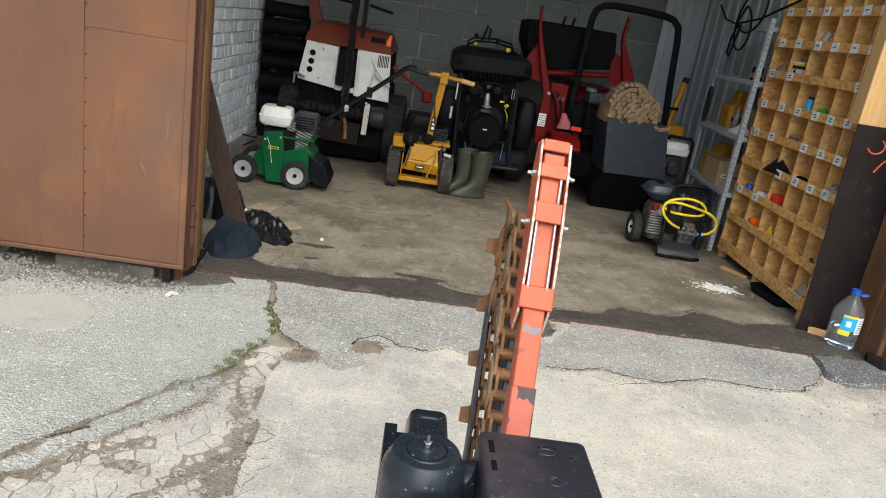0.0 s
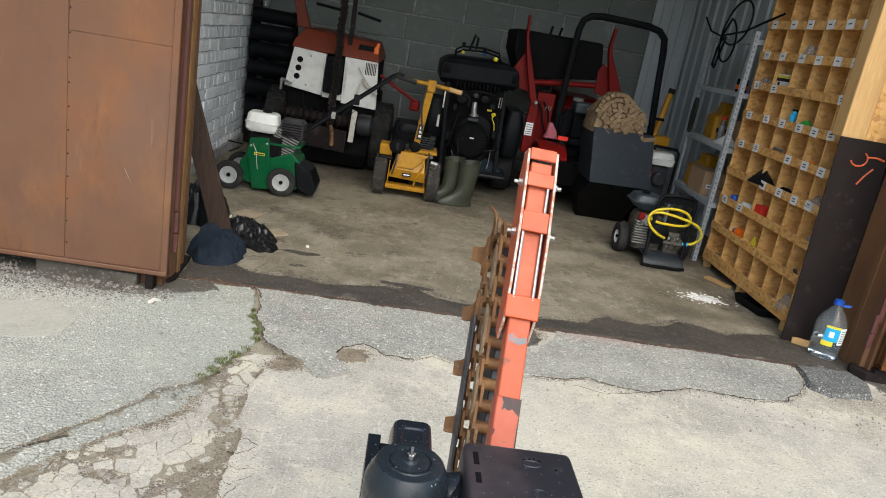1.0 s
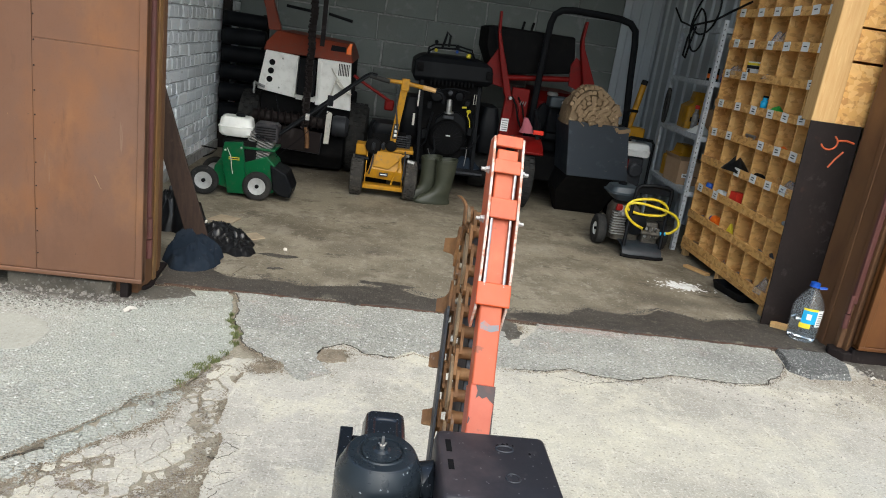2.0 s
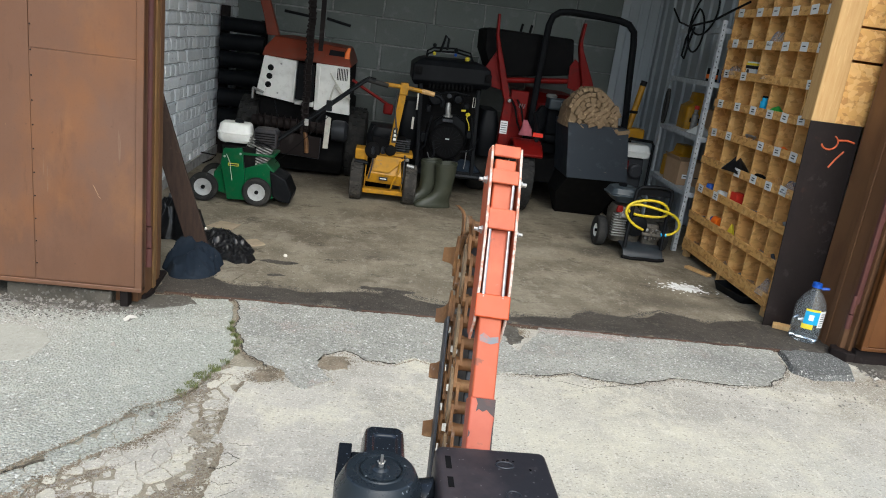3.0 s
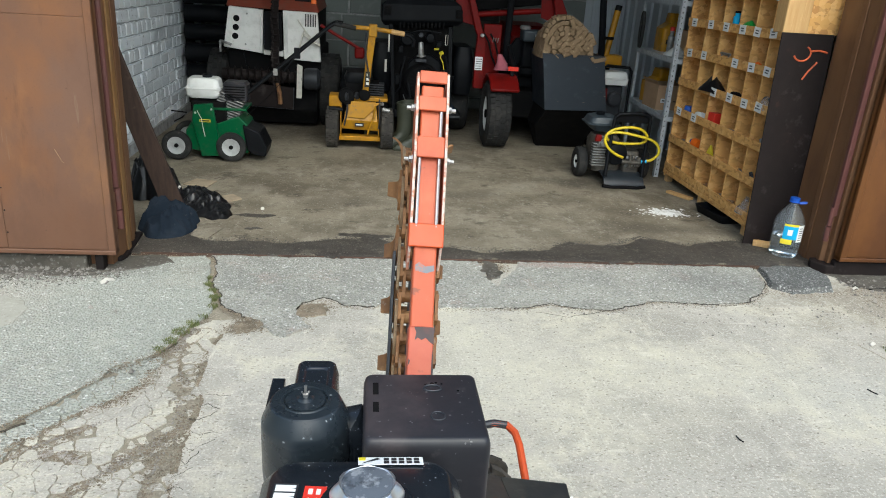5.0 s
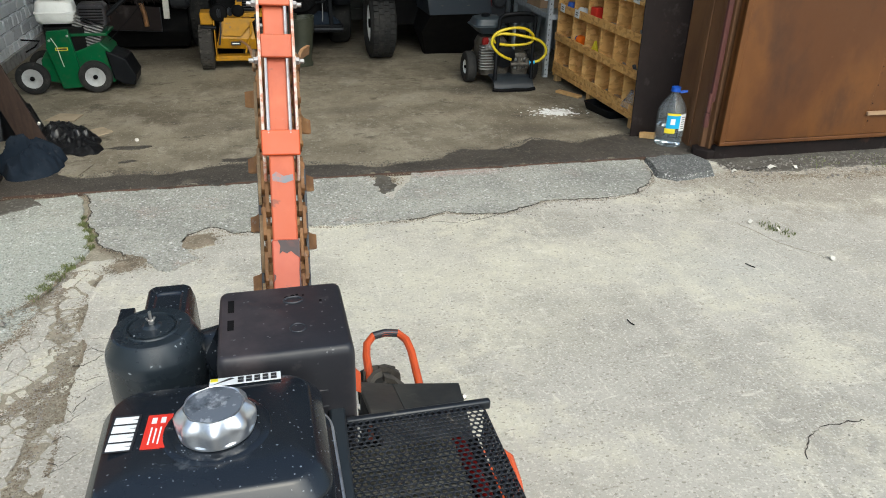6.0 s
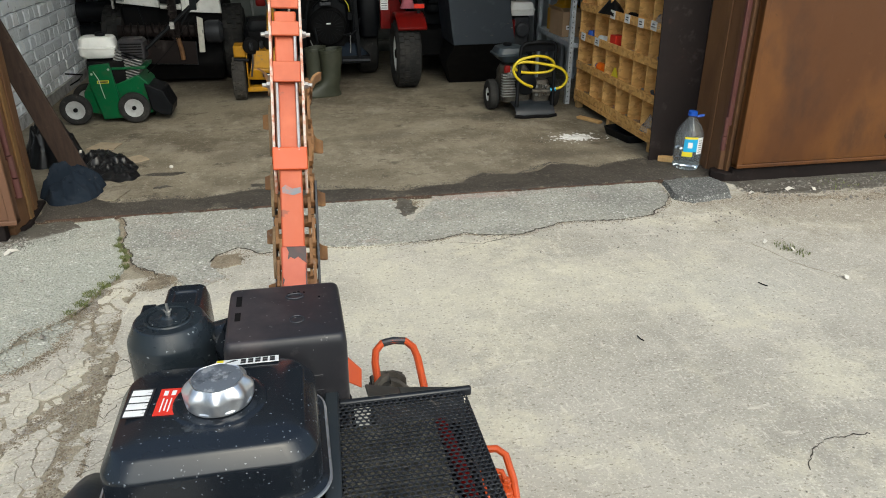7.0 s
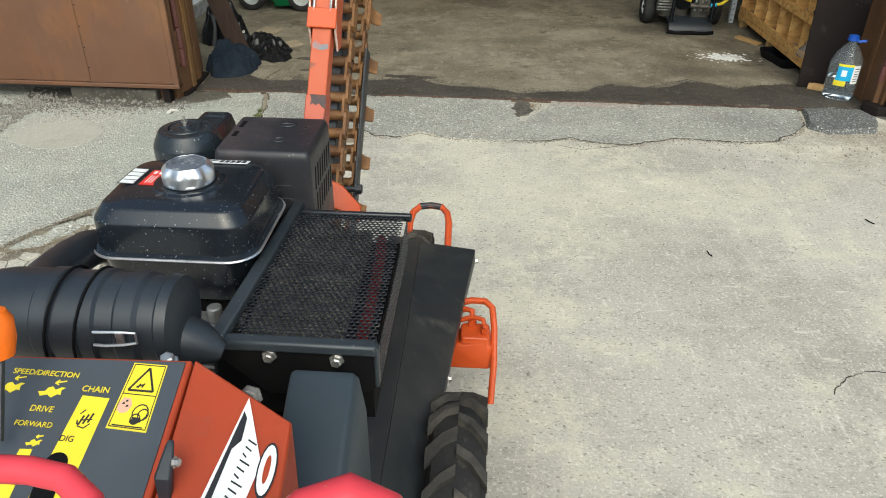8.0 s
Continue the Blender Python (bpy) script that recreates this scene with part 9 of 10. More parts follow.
def washer():
    root = thing("pressure_washer", (2.2, 5.7, 0.012), "black wheeled pressure washer with a coiled yellow hose", "pressure washer")
    for x in (1.95, 2.46):
        axle_wheel("wheel", (x, 5.80, 0.134), "x", 0.122, 0.085, root, False, WHITE_PLASTIC, 0.42, "black pneumatic wheel on a pale rim")
    wpart("axle", Shape().rod((1.95, 5.80, 0.134), (2.46, 5.80, 0.134), 0.012, n=10), STEEL_DARK, root)
    pan = Shape().loft([[(2.06, y, z), (2.38, y, z), (2.38, y, z + 0.010), (2.06, y, z + 0.010)] for y, z in ((5.45, 0.030), (5.47, 0.060), (5.50, 0.085), (5.56, 0.095), (5.62, 0.10), (5.92, 0.10))])
    wpart("base", pan, BLACK_PLASTIC, root, "scuffed black base pan with an upturned lip", 0.004)
    wpart("foot", Shape().tube([(2.05, 5.455, 0.030), (2.12, 5.445, 0.020), (2.22, 5.44, 0.026), (2.32, 5.445, 0.020), (2.39, 5.455, 0.030)], 0.014, 8), BLACK_DARK, root, "bent foot bar")
    wpart("engine", Shape().loft([rrect(2.12, 5.74, 0.22, 0.22, 0.04, 0.10), rrect(2.12, 5.74, 0.25, 0.25, 0.05, 0.20), rrect(2.11, 5.74, 0.24, 0.24, 0.05, 0.33), rrect(2.10, 5.74, 0.18, 0.18, 0.04, 0.38)]), GREASY, root, "greasy cast engine", 0.0, 40)
    for k in range(9):
        wpart("cooling_fin", Shape().box((1.985, 5.60, 0.15 + 0.021 * k), (2.10, 5.66, 0.157 + 0.021 * k)), CAST, root, bevel=0.001)
    wpart("recoil_cover", Shape().lathe([(0.085, 0), (0.09, 0.012), (0.082, 0.03), (0.05, 0.04), (0.015, 0.042)], (2.175, 5.615, 0.25), (0, -1, 0), 28), BLACK_SHOP, root, "round recoil starter cover", sharp=30)
    wpart("carburettor", Shape().box((2.02, 5.585, 0.30), (2.075, 5.63, 0.365)).rod((2.045, 5.585, 0.33), (2.045, 5.555, 0.33), 0.018, n=12), CAST, root, "dull cast carburettor", 0.004)
    wpart("tank", Shape().loft([rrect(2.085, 5.76, 0.17, 0.20, 0.04, 0.41), rrect(2.075, 5.76, 0.25, 0.25, 0.05, 0.455), rrect(2.07, 5.76, 0.262, 0.262, 0.05, 0.46), rrect(2.07, 5.76, 0.262, 0.262, 0.05, 0.468), rrect(2.07, 5.76, 0.24, 0.24, 0.05, 0.474), rrect(2.075, 5.76, 0.21, 0.21, 0.05, 0.515), rrect(2.08, 5.76, 0.15, 0.15, 0.05, 0.528)]), SLATE, root, "scuffed dark grey fuel tank", sharp=35)
    wpart("fuel_cap", Shape().lathe([(0.03, 0), (0.034, 0.006), (0.034, 0.02), (0.022, 0.026)], (2.05, 5.74, 0.527), (0, 0, 1), 16), BLACK_SHOP, root)
    wpart("red_cover", Shape().loft([rrect(2.015, 5.60, 0.05, 0.03, 0.01, 0.345), rrect(2.015, 5.60, 0.055, 0.035, 0.012, 0.365), rrect(2.015, 5.60, 0.04, 0.025, 0.01, 0.395)]), RED, root, "small red cap", sharp=40)
    pump = wpart("pump", Shape().loft([rrect(2.31, 5.68, 0.13, 0.16, 0.02, 0.10), rrect(2.31, 5.68, 0.14, 0.17, 0.02, 0.20), rrect(2.31, 5.68, 0.11, 0.13, 0.02, 0.27)]), GREASY, root, "greasy brass and steel pump", sharp=40)
    for x, z in ((2.265, 0.165), (2.305, 0.165), (2.345, 0.165), (2.265, 0.225), (2.305, 0.225), (2.345, 0.225)):
        wpart("pump_bolt", bolt_head(Shape(), (x, 5.595, z), (0, -1, 0), 0.011, 0.014), CAST, pump, sharp=20)
    wpart("manifold", Shape().rod((2.22, 5.575, 0.195), (2.40, 5.565, 0.19), 0.017, n=12).rod((2.285, 5.57, 0.15), (2.285, 5.57, 0.25), 0.014, n=10).rod((2.35, 5.57, 0.16), (2.35, 5.57, 0.235), 0.018, n=8), GREASY, pump, bevel=0.002)
    tube = [(2.075, 5.50, 0.09), (2.09, 5.54, 0.25), (2.108, 5.57, 0.46), (2.12, 5.58, 0.535), (2.15, 5.58, 0.562), (2.26, 5.58, 0.572), (2.36, 5.58, 0.568), (2.395, 5.58, 0.55), (2.40, 5.58, 0.51), (2.388, 5.56, 0.28), (2.372, 5.51, 0.09)]
    wpart("handle_frame", Shape().tube(tube, 0.015, 12), BLACK_SHOP, root, "bent black handle frame")
    wpart("handle_panel", Shape().loft([[(2.112, 5.585, 0.50), (2.398, 5.585, 0.50), (2.398, 5.592, 0.50), (2.112, 5.592, 0.50)], [(2.13, 5.585, 0.562), (2.385, 5.585, 0.560), (2.385, 5.592, 0.560), (2.13, 5.592, 0.562)]]), BLACK_SHOP, root, "black panel in the handle", 0.003)
    wpart("gun_hook", Shape().box((2.325, 5.56, 0.33), (2.35, 5.575, 0.47)), BLACK_SHOP, root, bevel=0.004)
    loop = [(2.21, 5.54, 0.235), (2.14, 5.53, 0.265), (2.08, 5.53, 0.31), (2.045, 5.53, 0.37), (2.065, 5.53, 0.425), (2.13, 5.53, 0.46), (2.24, 5.53, 0.475), (2.33, 5.54, 0.455), (2.38, 5.55, 0.41), (2.37, 5.56, 0.36), (2.28, 5.57, 0.34), (2.14, 5.57, 0.345), (2.07, 5.56, 0.375),
            (2.07, 5.545, 0.415), (2.15, 5.535, 0.432), (2.30, 5.525, 0.412), (2.42, 5.52, 0.38), (2.475, 5.52, 0.33), (2.48, 5.52, 0.275), (2.44, 5.53, 0.228), (2.40, 5.54, 0.215)]
    fine = []
    for k in range(len(loop) - 1):
        a, b, c, d = (Vector(loop[max(0, min(len(loop) - 1, k + q))]) for q in (-1, 0, 1, 2))
        for q in range(4):
            u = q / 4
            fine.append(tuple(0.5 * (2 * b + (c - a) * u + (2 * a - 5 * b + 4 * c - d) * u * u + (3 * b - a - 3 * c + d) * u ** 3)))
    wpart("hose", Shape().tube(fine + [loop[-1]], 0.0105, 10), HOSE, root, "yellow high-pressure hose in loops")
    wpart("hose_fitting", Shape().rod((2.405, 5.54, 0.214), (2.365, 5.55, 0.205), 0.016, n=12), CYAN, root, "light-blue hose fitting")


washer()


def generator():
    root = thing("generator", (2.5, 6.95, 0.012), "small generator with a pale tank and red frame", "generator")
    wpart("tank", Shape().loft([rrect(2.49, 6.85, 0.22, 0.2, 0.03, 0.63), rrect(2.49, 6.85, 0.235, 0.21, 0.03, 0.65), rrect(2.49, 6.85, 0.235, 0.21, 0.03, 0.675), rrect(2.49, 6.85, 0.245, 0.22, 0.03, 0.678), rrect(2.49, 6.85, 0.245, 0.22, 0.03, 0.688), rrect(2.49, 6.85, 0.23, 0.2, 0.03, 0.692), rrect(2.49, 6.85, 0.21, 0.18, 0.03, 0.735), rrect(2.49, 6.85, 0.19, 0.16, 0.03, 0.745)]), WHITE_PLASTIC, root, "pale plastic tank", sharp=35)
    wpart("engine", Shape().box((2.42, 6.80, 0.34), (2.58, 7.0, 0.62)).rod((2.50, 6.75, 0.5), (2.50, 6.82, 0.5), 0.07, n=20), STEEL_DARK, root, bevel=0.02)
    wpart("shroud", Shape().box((2.385, 6.74, 0.42), (2.42, 6.80, 0.60)), RED, root, bevel=0.012)
    wpart("top_frame", Shape().tube([(2.36, 6.76, 0.30), (2.36, 6.76, 0.78), (2.39, 6.76, 0.80), (2.60, 6.76, 0.79), (2.62, 6.76, 0.76), (2.62, 6.76, 0.30)], 0.014, 8), BLACK_SHOP, root)
    wpart("frame", Shape().box((2.36, 6.78, 0.0), (2.62, 7.05, 0.32)), BLACK_DARK, root, bevel=0.02)


generator()

# black rolls and the rust-red arm behind the ride-on trencher, tools at the back
for k, (z, x1, r) in enumerate(((0.82, -1.16, 0.075), (0.99, -1.12, 0.08), (1.16, -1.10, 0.08), (1.33, -1.08, 0.07), (0.62, -1.2, 0.09), (0.42, -1.15, 0.09))):
    s = Shape().lathe([(r * 0.7, 0.0), (r, 0.004), (r * 1.02, 0.2), (r, 0.43), (r * 0.6, 0.434)], (-1.56, 7.75 + 0.03 * (k % 2), z), (x1 + 1.56 and 1, 0, 0.02 * (k % 3 - 1)), 22)
    solid("pipe_roll", s, BLACK_SHOP, "stacked black plastic roll against the wall", "roll", group="stacked black rolls")
solid("roll_rack", Shape().box((-1.6, 7.9, 0.012), (-1.52, 7.98, 1.5)).box((-1.2, 7.9, 0.012), (-1.14, 7.98, 1.4)), RUST_DARK, "dark steel rack holding the rolls", "rack", bevel=0.006)
arm = Shape().loft([[(-1.02 + dx, 7.6 + dy, z) for dx, dy in ((-0.06, -0.05), (0.06, -0.05), (0.06, 0.05), (-0.06, 0.05))] if k == 0 else [(-1.02 - 0.05 * k + dx, 7.6 + dy, z) for dx, dy in ((-0.05, -0.04), (0.05, -0.04), (0.05, 0.04), (-0.05, 0.04))]
                    for k, z in enumerate((1.28, 1.45, 1.6, 1.8, 2.0))])
solid("boom_arm", arm, RUST_RED, "rust-red digging arm standing behind the machine", "boom arm", bevel=0.008)
red_tool = thing("hand_tiller", (0.15, 7.05, 0.012), "dark red tiller handle with a small engine below", "tiller")
wpart("handle", Shape().tube([(-0.20, 6.95, 1.0), (-0.10, 6.97, 0.94), (0.05, 7.0, 0.86), (0.16, 7.02, 0.80)], 0.014, 8), RED, red_tool, "dark red handle tube")
wpart("bracket", Shape().box((0.10, 6.99, 0.72), (0.19, 7.06, 0.82)), RED, red_tool, bevel=0.02)
wpart("engine", Shape().loft([rrect(0.10, 7.08, 0.24, 0.2, 0.05, 0.42), rrect(0.10, 7.08, 0.26, 0.22, 0.06, 0.52), rrect(0.10, 7.08, 0.2, 0.16, 0.05, 0.62)]), BLACK_SHOP, red_tool, sharp=40)
wpart("frame", Shape().box((-0.02, 7.0, 0.0), (0.2, 7.15, 0.42)), BLACK_DARK, red_tool, bevel=0.02)

# ---- shelves and small things in the garage ----
COLS = [5.775, 5.495, 5.25, 5.01, 4.79, 4.585, 4.42]
RAILS = [0.13, 0.355, 0.58, 0.805, 1.03, 1.25, 1.47, 1.69, 1.91, 2.13]


def pigeonholes():
    root = thing("pigeonhole_shelf", (2.8, 5.1, 0.012), "tall osb pigeonhole shelf half full of small parts", "shelf")
    x0, x1 = 2.66, 2.95
    wpart("back_board", Shape().box((x1, 4.40, 0.10), (x1 + 0.012, 5.80, 2.36)), OSB, root)
    for y in (4.405, 5.778):
        wpart("end_panel", Shape().box((x0 + 0.006, y - 0.009, 0.05), (x1, y + 0.009, 2.36)), OSB_END, root, bevel=0.002)
    for k, z in enumerate(RAILS):
        wpart("shelf_board", Shape().box((x0 + 0.012, 4.415, z - 0.006), (x1, 5.769, z + 0.006)), OSB, root)
        wpart("front_lip", Shape().box((x0 - 0.004 * (k % 2), 4.400, z - 0.020), (x0 + 0.012, 5.785, z + 0.036)), OSB_END, root, "pine-coloured front lip", 0.002)
        if k < len(RAILS) - 1:
            for y in COLS[1:-1]:
                wpart("divider", Shape().box((x0 + 0.013, y - 0.006, z + 0.006), (x1 - 0.001, y + 0.006, RAILS[k + 1] - 0.006)), OSB, root)
    for y in (4.43, 5.10, 5.74):
        wpart("foot", Shape().box((x0 + 0.01, y - 0.025, 0.0), (x0 + 0.06, y + 0.025, 0.11)), PINE, root, bevel=0.003)
    wpart("plinth", Shape().box((x0 - 0.002, 4.40, 0.075), (x0 + 0.012, 5.785, 0.109)), OSB_END, root, bevel=0.002)
    return root


shelf = pigeonholes()
TAGGED = {8: (0, 1, 2, 3, 4, 5), 7: (0, 1, 2, 3, 4, 5), 6: (0, 1, 5), 5: (0, 1, 2, 3, 4, 5), 4: (0, 1, 3, 4, 5), 3: (2, 3, 4, 5), 2: (0, 1), 9: (0, 1, 2, 3, 4, 5)}
tag_mesh = Shape().box((-0.003, -0.040, -0.029), (0, 0.040, 0.029)).mesh("price_tag")
line_mesh = Shape().box((-0.0036, -0.019, -0.0035), (-0.0028, 0.019, 0.0035)).mesh("print_bar")
rnd = random.Random(12)
for r, cells in TAGGED.items():
    for c in cells:
        y = COLS[c] * 0.62 + COLS[c + 1] * 0.38 + rnd.uniform(-0.015, 0.015)
        tag = part("price_tag", tag_mesh, DECAL_WHITE, None)
        tagged(tag, "small white paper tag with blurred print on a shelf lip", "tag", "tags on the pigeonhole shelf")
        tag.matrix_world = pose(2.6555, y, RAILS[r] + 0.010 + rnd.uniform(-0.004, 0.004), rnd.uniform(-5, 5), 0, 0)
        for dz in (0.008, -0.008) if r < 7 else (0.002,):
            bar = part("print_bar", line_mesh, DECAL_BLACK, tag)
            bar.matrix_basis = pose(0, rnd.uniform(-0.003, 0.003), dz)


def in_cell(c, r, dy=0.0, dx=0.05):
    return (2.66 + dx, (COLS[c] + COLS[c + 1]) / 2 + dy, RAILS[r] + 0.006)


def crumple(n, rx, ry, h, seed, folds=1.0, fine=7.0, soft=False):
    """A rumpled low heap round the origin; soft: long rounded folds, as of cloth."""
    s = Shape()
    rows = []
    for i in range(n + 1):
        q = i / n
        row = []
        for k in range(3 * n):
            a = 2 * math.pi * k / (3 * n)
            edge = 1 + 0.28 * noise.noise((2 * math.cos(a), 2 * math.sin(a), seed))
            x, y = rx * q * edge * math.cos(a), ry * q * edge * math.sin(a)
            f = abs(noise.noise((x * fine * 1.6, y * fine * 1.6, seed))) * 1.6 + 0.5 * abs(noise.noise((x * fine * 4, y * fine * 4, seed + 3)))
            if soft:
                bend = 0.5 * noise.noise((x * 5, y * 5, seed + 5))
                f = 0.9 * (1 - abs(noise.noise((x * fine * 0.5 + bend, y * fine * 1.6 + bend, seed)))) ** 4 + 0.5 * (1 - abs(noise.noise((x * fine * 2.2, y * fine * 0.8 - bend, seed + 3)))) ** 5
            z = h * max(0.0, 1 - q ** 1.7) * (0.62 + 0.38 * noise.noise((x * 3, y * 3, seed + 9)) * 2) + h * 0.42 * folds * f * (1 - q ** 5)
            row.append((x, y, max(0.0, z)))
        rows.append(row)
    m = 3 * n
    verts = [p for row in rows for p in row]
    faces = [(i * m + k, i * m + (k + 1) % m, (i + 1) * m + (k + 1) % m, (i + 1) * m + k) for i in range(1, n) for k in range(m)]
    faces += [(0, m + k, m + (k + 1) % m) for k in range(m)]
    faces.append(tuple(reversed([n * m + k for k in range(m)])))
    return s.add(verts, faces)


def placed(name, shape, mat, at, label, category, rz=0.0, group="", kind="", bevel=0.0, sharp=35):
    ob = solid(name, shape, mat, label, category, kind, bevel, group, sharp)
    ob.matrix_world = pose(*at, 0, 0, rz)
    return ob


def pot(r, h, neck=0.7):
    return Shape().lathe([(r * 0.92, 0), (r, 0.004), (r, h * 0.72), (r * neck, h * 0.80), (r * neck, h)], (0, 0, 0), (0, 0, 1), 18)


placed("plastic_bag", crumple(9, 0.07, 0.06, 0.13, 1.0), FILM, in_cell(2, 7), "clear plastic bag of parts in a pigeonhole", "bag", group="bags of parts")
placed("plastic_bag", crumple(9, 0.07, 0.09, 0.08, 2.0), FILM, in_cell(0, 6), "clear plastic bag of parts in a pigeonhole", "bag", group="bags of parts")
placed("plastic_bag", crumple(9, 0.06, 0.08, 0.05, 2.5), FILM, in_cell(2, 6), "clear plastic bag of parts in a pigeonhole", "bag", group="bags of parts")
placed("plastic_bag", crumple(9, 0.06, 0.06, 0.12, 3.0), FILM, in_cell(5, 0, 0, 0.04), "clear plastic bag of parts in a pigeonhole", "bag", group="bags of parts")
placed("plastic_bag", crumple(9, 0.06, 0.07, 0.10, 4.0), FILM, in_cell(5, 3, 0, 0.03), "clear plastic bag of parts in a pigeonhole", "bag", group="bags of parts")
packet = placed("parts_packet", Shape().box((-0.012, -0.06, 0), (0.012, 0.06, 0.11)), DECAL_WHITE, in_cell(1, 6, 0.04), "black, yellow and white packet standing in a pigeonhole", "packet", 8, bevel=0.004)
part("yellow_band", Shape().box((-0.0135, -0.061, 0.085), (0.0135, 0.061, 0.10)), DECAL_YELLOW, packet)
part("black_band", Shape().box((-0.0140, -0.062, 0.06), (0.0140, 0.062, 0.083)), DECAL_BLACK, packet)
part("black_figure", Shape().prism([(0.01, 0.0), (0.05, 0.0), (0.04, 0.055), (0.02, 0.055)], -0.0142, 0.0142, "x"), DECAL_BLACK, packet)
jar = placed("small_jar", pot(0.026, 0.10), CYAN, in_cell(2, 5, -0.03, 0.035), "small light-blue jar in a pigeonhole", "jar")
part("lid", Shape().lathe([(0.019, 0), (0.019, 0.012), (0.015, 0.014)], (0, 0, 0.098), (0, 0, 1), 16), BLACK_SHOP, jar)
placed("green_packet", crumple(8, 0.05, 0.075, 0.085, 5.0), GREEN_BAG, in_cell(3, 5, 0.03, 0.045), "bright green wrapper in a pigeonhole", "packet")
placed("small_jar", pot(0.026, 0.10, 0.95), BLUE, in_cell(5, 5, -0.045, 0.035), "small blue plastic jar in a pigeonhole", "jar")
for dy, dz in ((0.05, 0.0), (0.03, 0.0)):
    placed("brass_fitting", Shape().rod((-0.02, 0, 0.014), (0.02, 0.01, 0.014), 0.012, n=8).rod((0, 0, 0.01), (0, 0.0, 0.045), 0.008, n=8), DECAL_YELLOW, in_cell(5, 5, dy), "small brass-yellow fitting in a pigeonhole", "fitting", group="brass fittings")
placed("bin_bag", crumple(14, 0.085, 0.15, 0.15, 6.0, 0.4, 5.0, True), BAG, in_cell(1, 3, -0.10, 0.04), "black plastic bag stuffed in a pigeonhole", "bag")
placed("orange_part", Shape().tube([(0, -0.03, 0.02), (0, 0, 0.03), (0, 0.03, 0.018)], 0.014, 8), ORANGE_KNOB, in_cell(4, 4, 0.02, 0.03), "small orange plastic part in a pigeonhole", "part")
placed("dark_part", Shape().tube([(0, -0.09, 0.012), (0, -0.02, 0.03), (0, 0.05, 0.025)], 0.02, 8), BLACK_DARK, in_cell(3, 3, 0.0, 0.03), "dark rubber part in a pigeonhole", "part")
placed("pale_tool", Shape().rod((0, -0.065, 0.045), (0, 0.065, 0.045), 0.010, n=8).rod((0, -0.05, 0.0), (0, -0.05, 0.045), 0.006, n=6).rod((0, 0.05, 0.0), (0, 0.05, 0.045), 0.006, n=6), CAST, in_cell(2, 4, 0.03, 0.03), "pale metal tool in a pigeonhole", "tool")
placed("red_box", Shape().box((-0.04, -0.045, 0), (0.03, 0.04, 0.085)), DECAL_RED, in_cell(2, 2, 0.04, 0.055), "small red carton in a pigeonhole", "box", 4, bevel=0.002)
placed("blue_plug", pot(0.034, 0.06, 0.9), BLUE, in_cell(0, 2, -0.03, 0.04), "blue plastic plug in a pigeonhole", "plug")
placed("white_part", crumple(7, 0.05, 0.08, 0.065, 7.0), WHITE_PLASTIC, in_cell(1, 2, 0.02), "pale plastic part in a pigeonhole", "part")
bot = placed("small_bottle", Shape().lathe([(0.028, 0), (0.034, 0.01), (0.034, 0.08), (0.014, 0.10)], (0, -0.05, 0.040), (0, 1, 0), 16), ORANGE_KNOB, in_cell(1, 1, 0.02), "orange bottle with blue cap lying in a pigeonhole", "bottle")
part("cap", Shape().lathe([(0.018, 0), (0.018, 0.034), (0.013, 0.036)], (0, 0.048, 0.040), (0, 1, 0), 12), BLUE, bot)
flag = placed("folded_card", Shape().prism([(-0.04, 0), (0.04, 0), (0.0, 0.085)], -0.01, 0.01, "x"), DECAL_YELLOW, in_cell(2, 1, 0.0, 0.04), "yellow and white folded card in a pigeonhole", "card", 12, bevel=0.002)
placed("grey_nozzle", Shape().rod((0, 0, 0.01), (0, 0.03, 0.045), 0.014, n=10), CAST, in_cell(5, 2, -0.06, 0.03), "small metal nozzle in a pigeonhole", "nozzle")
placed("grey_nozzle", Shape().rod((0, 0, 0.01), (0, 0.03, 0.045), 0.012, n=10), STEEL_DARK, in_cell(5, 1, -0.02, 0.03), "small metal nozzle in a pigeonhole", "nozzle")
for c, r in ((0, 0), (2, 0), (3, 0), (4, 0), (4, 1), (0, 1), (3, 2), (5, 4), (4, 5), (0, 5), (1, 4), (3, 7), (4, 6)):
    rr = random.Random(c * 17 + r)
    loose = Shape()
    for _ in range(5):
        m = pose(rr.uniform(-0.03, 0.03), rr.uniform(-0.07, 0.07), 0.006, 0, 0, rr.uniform(0, 180))
        loose.box((-0.016, -0.006, -0.005), (0.016, 0.006, 0.006), m)
    placed("loose_screws", loose, CAST if (c + r) % 2 else CARD, in_cell(c, r, 0, 0.06), "few loose small parts in a pigeonhole", "parts", group="loose small parts", kind="stuff")

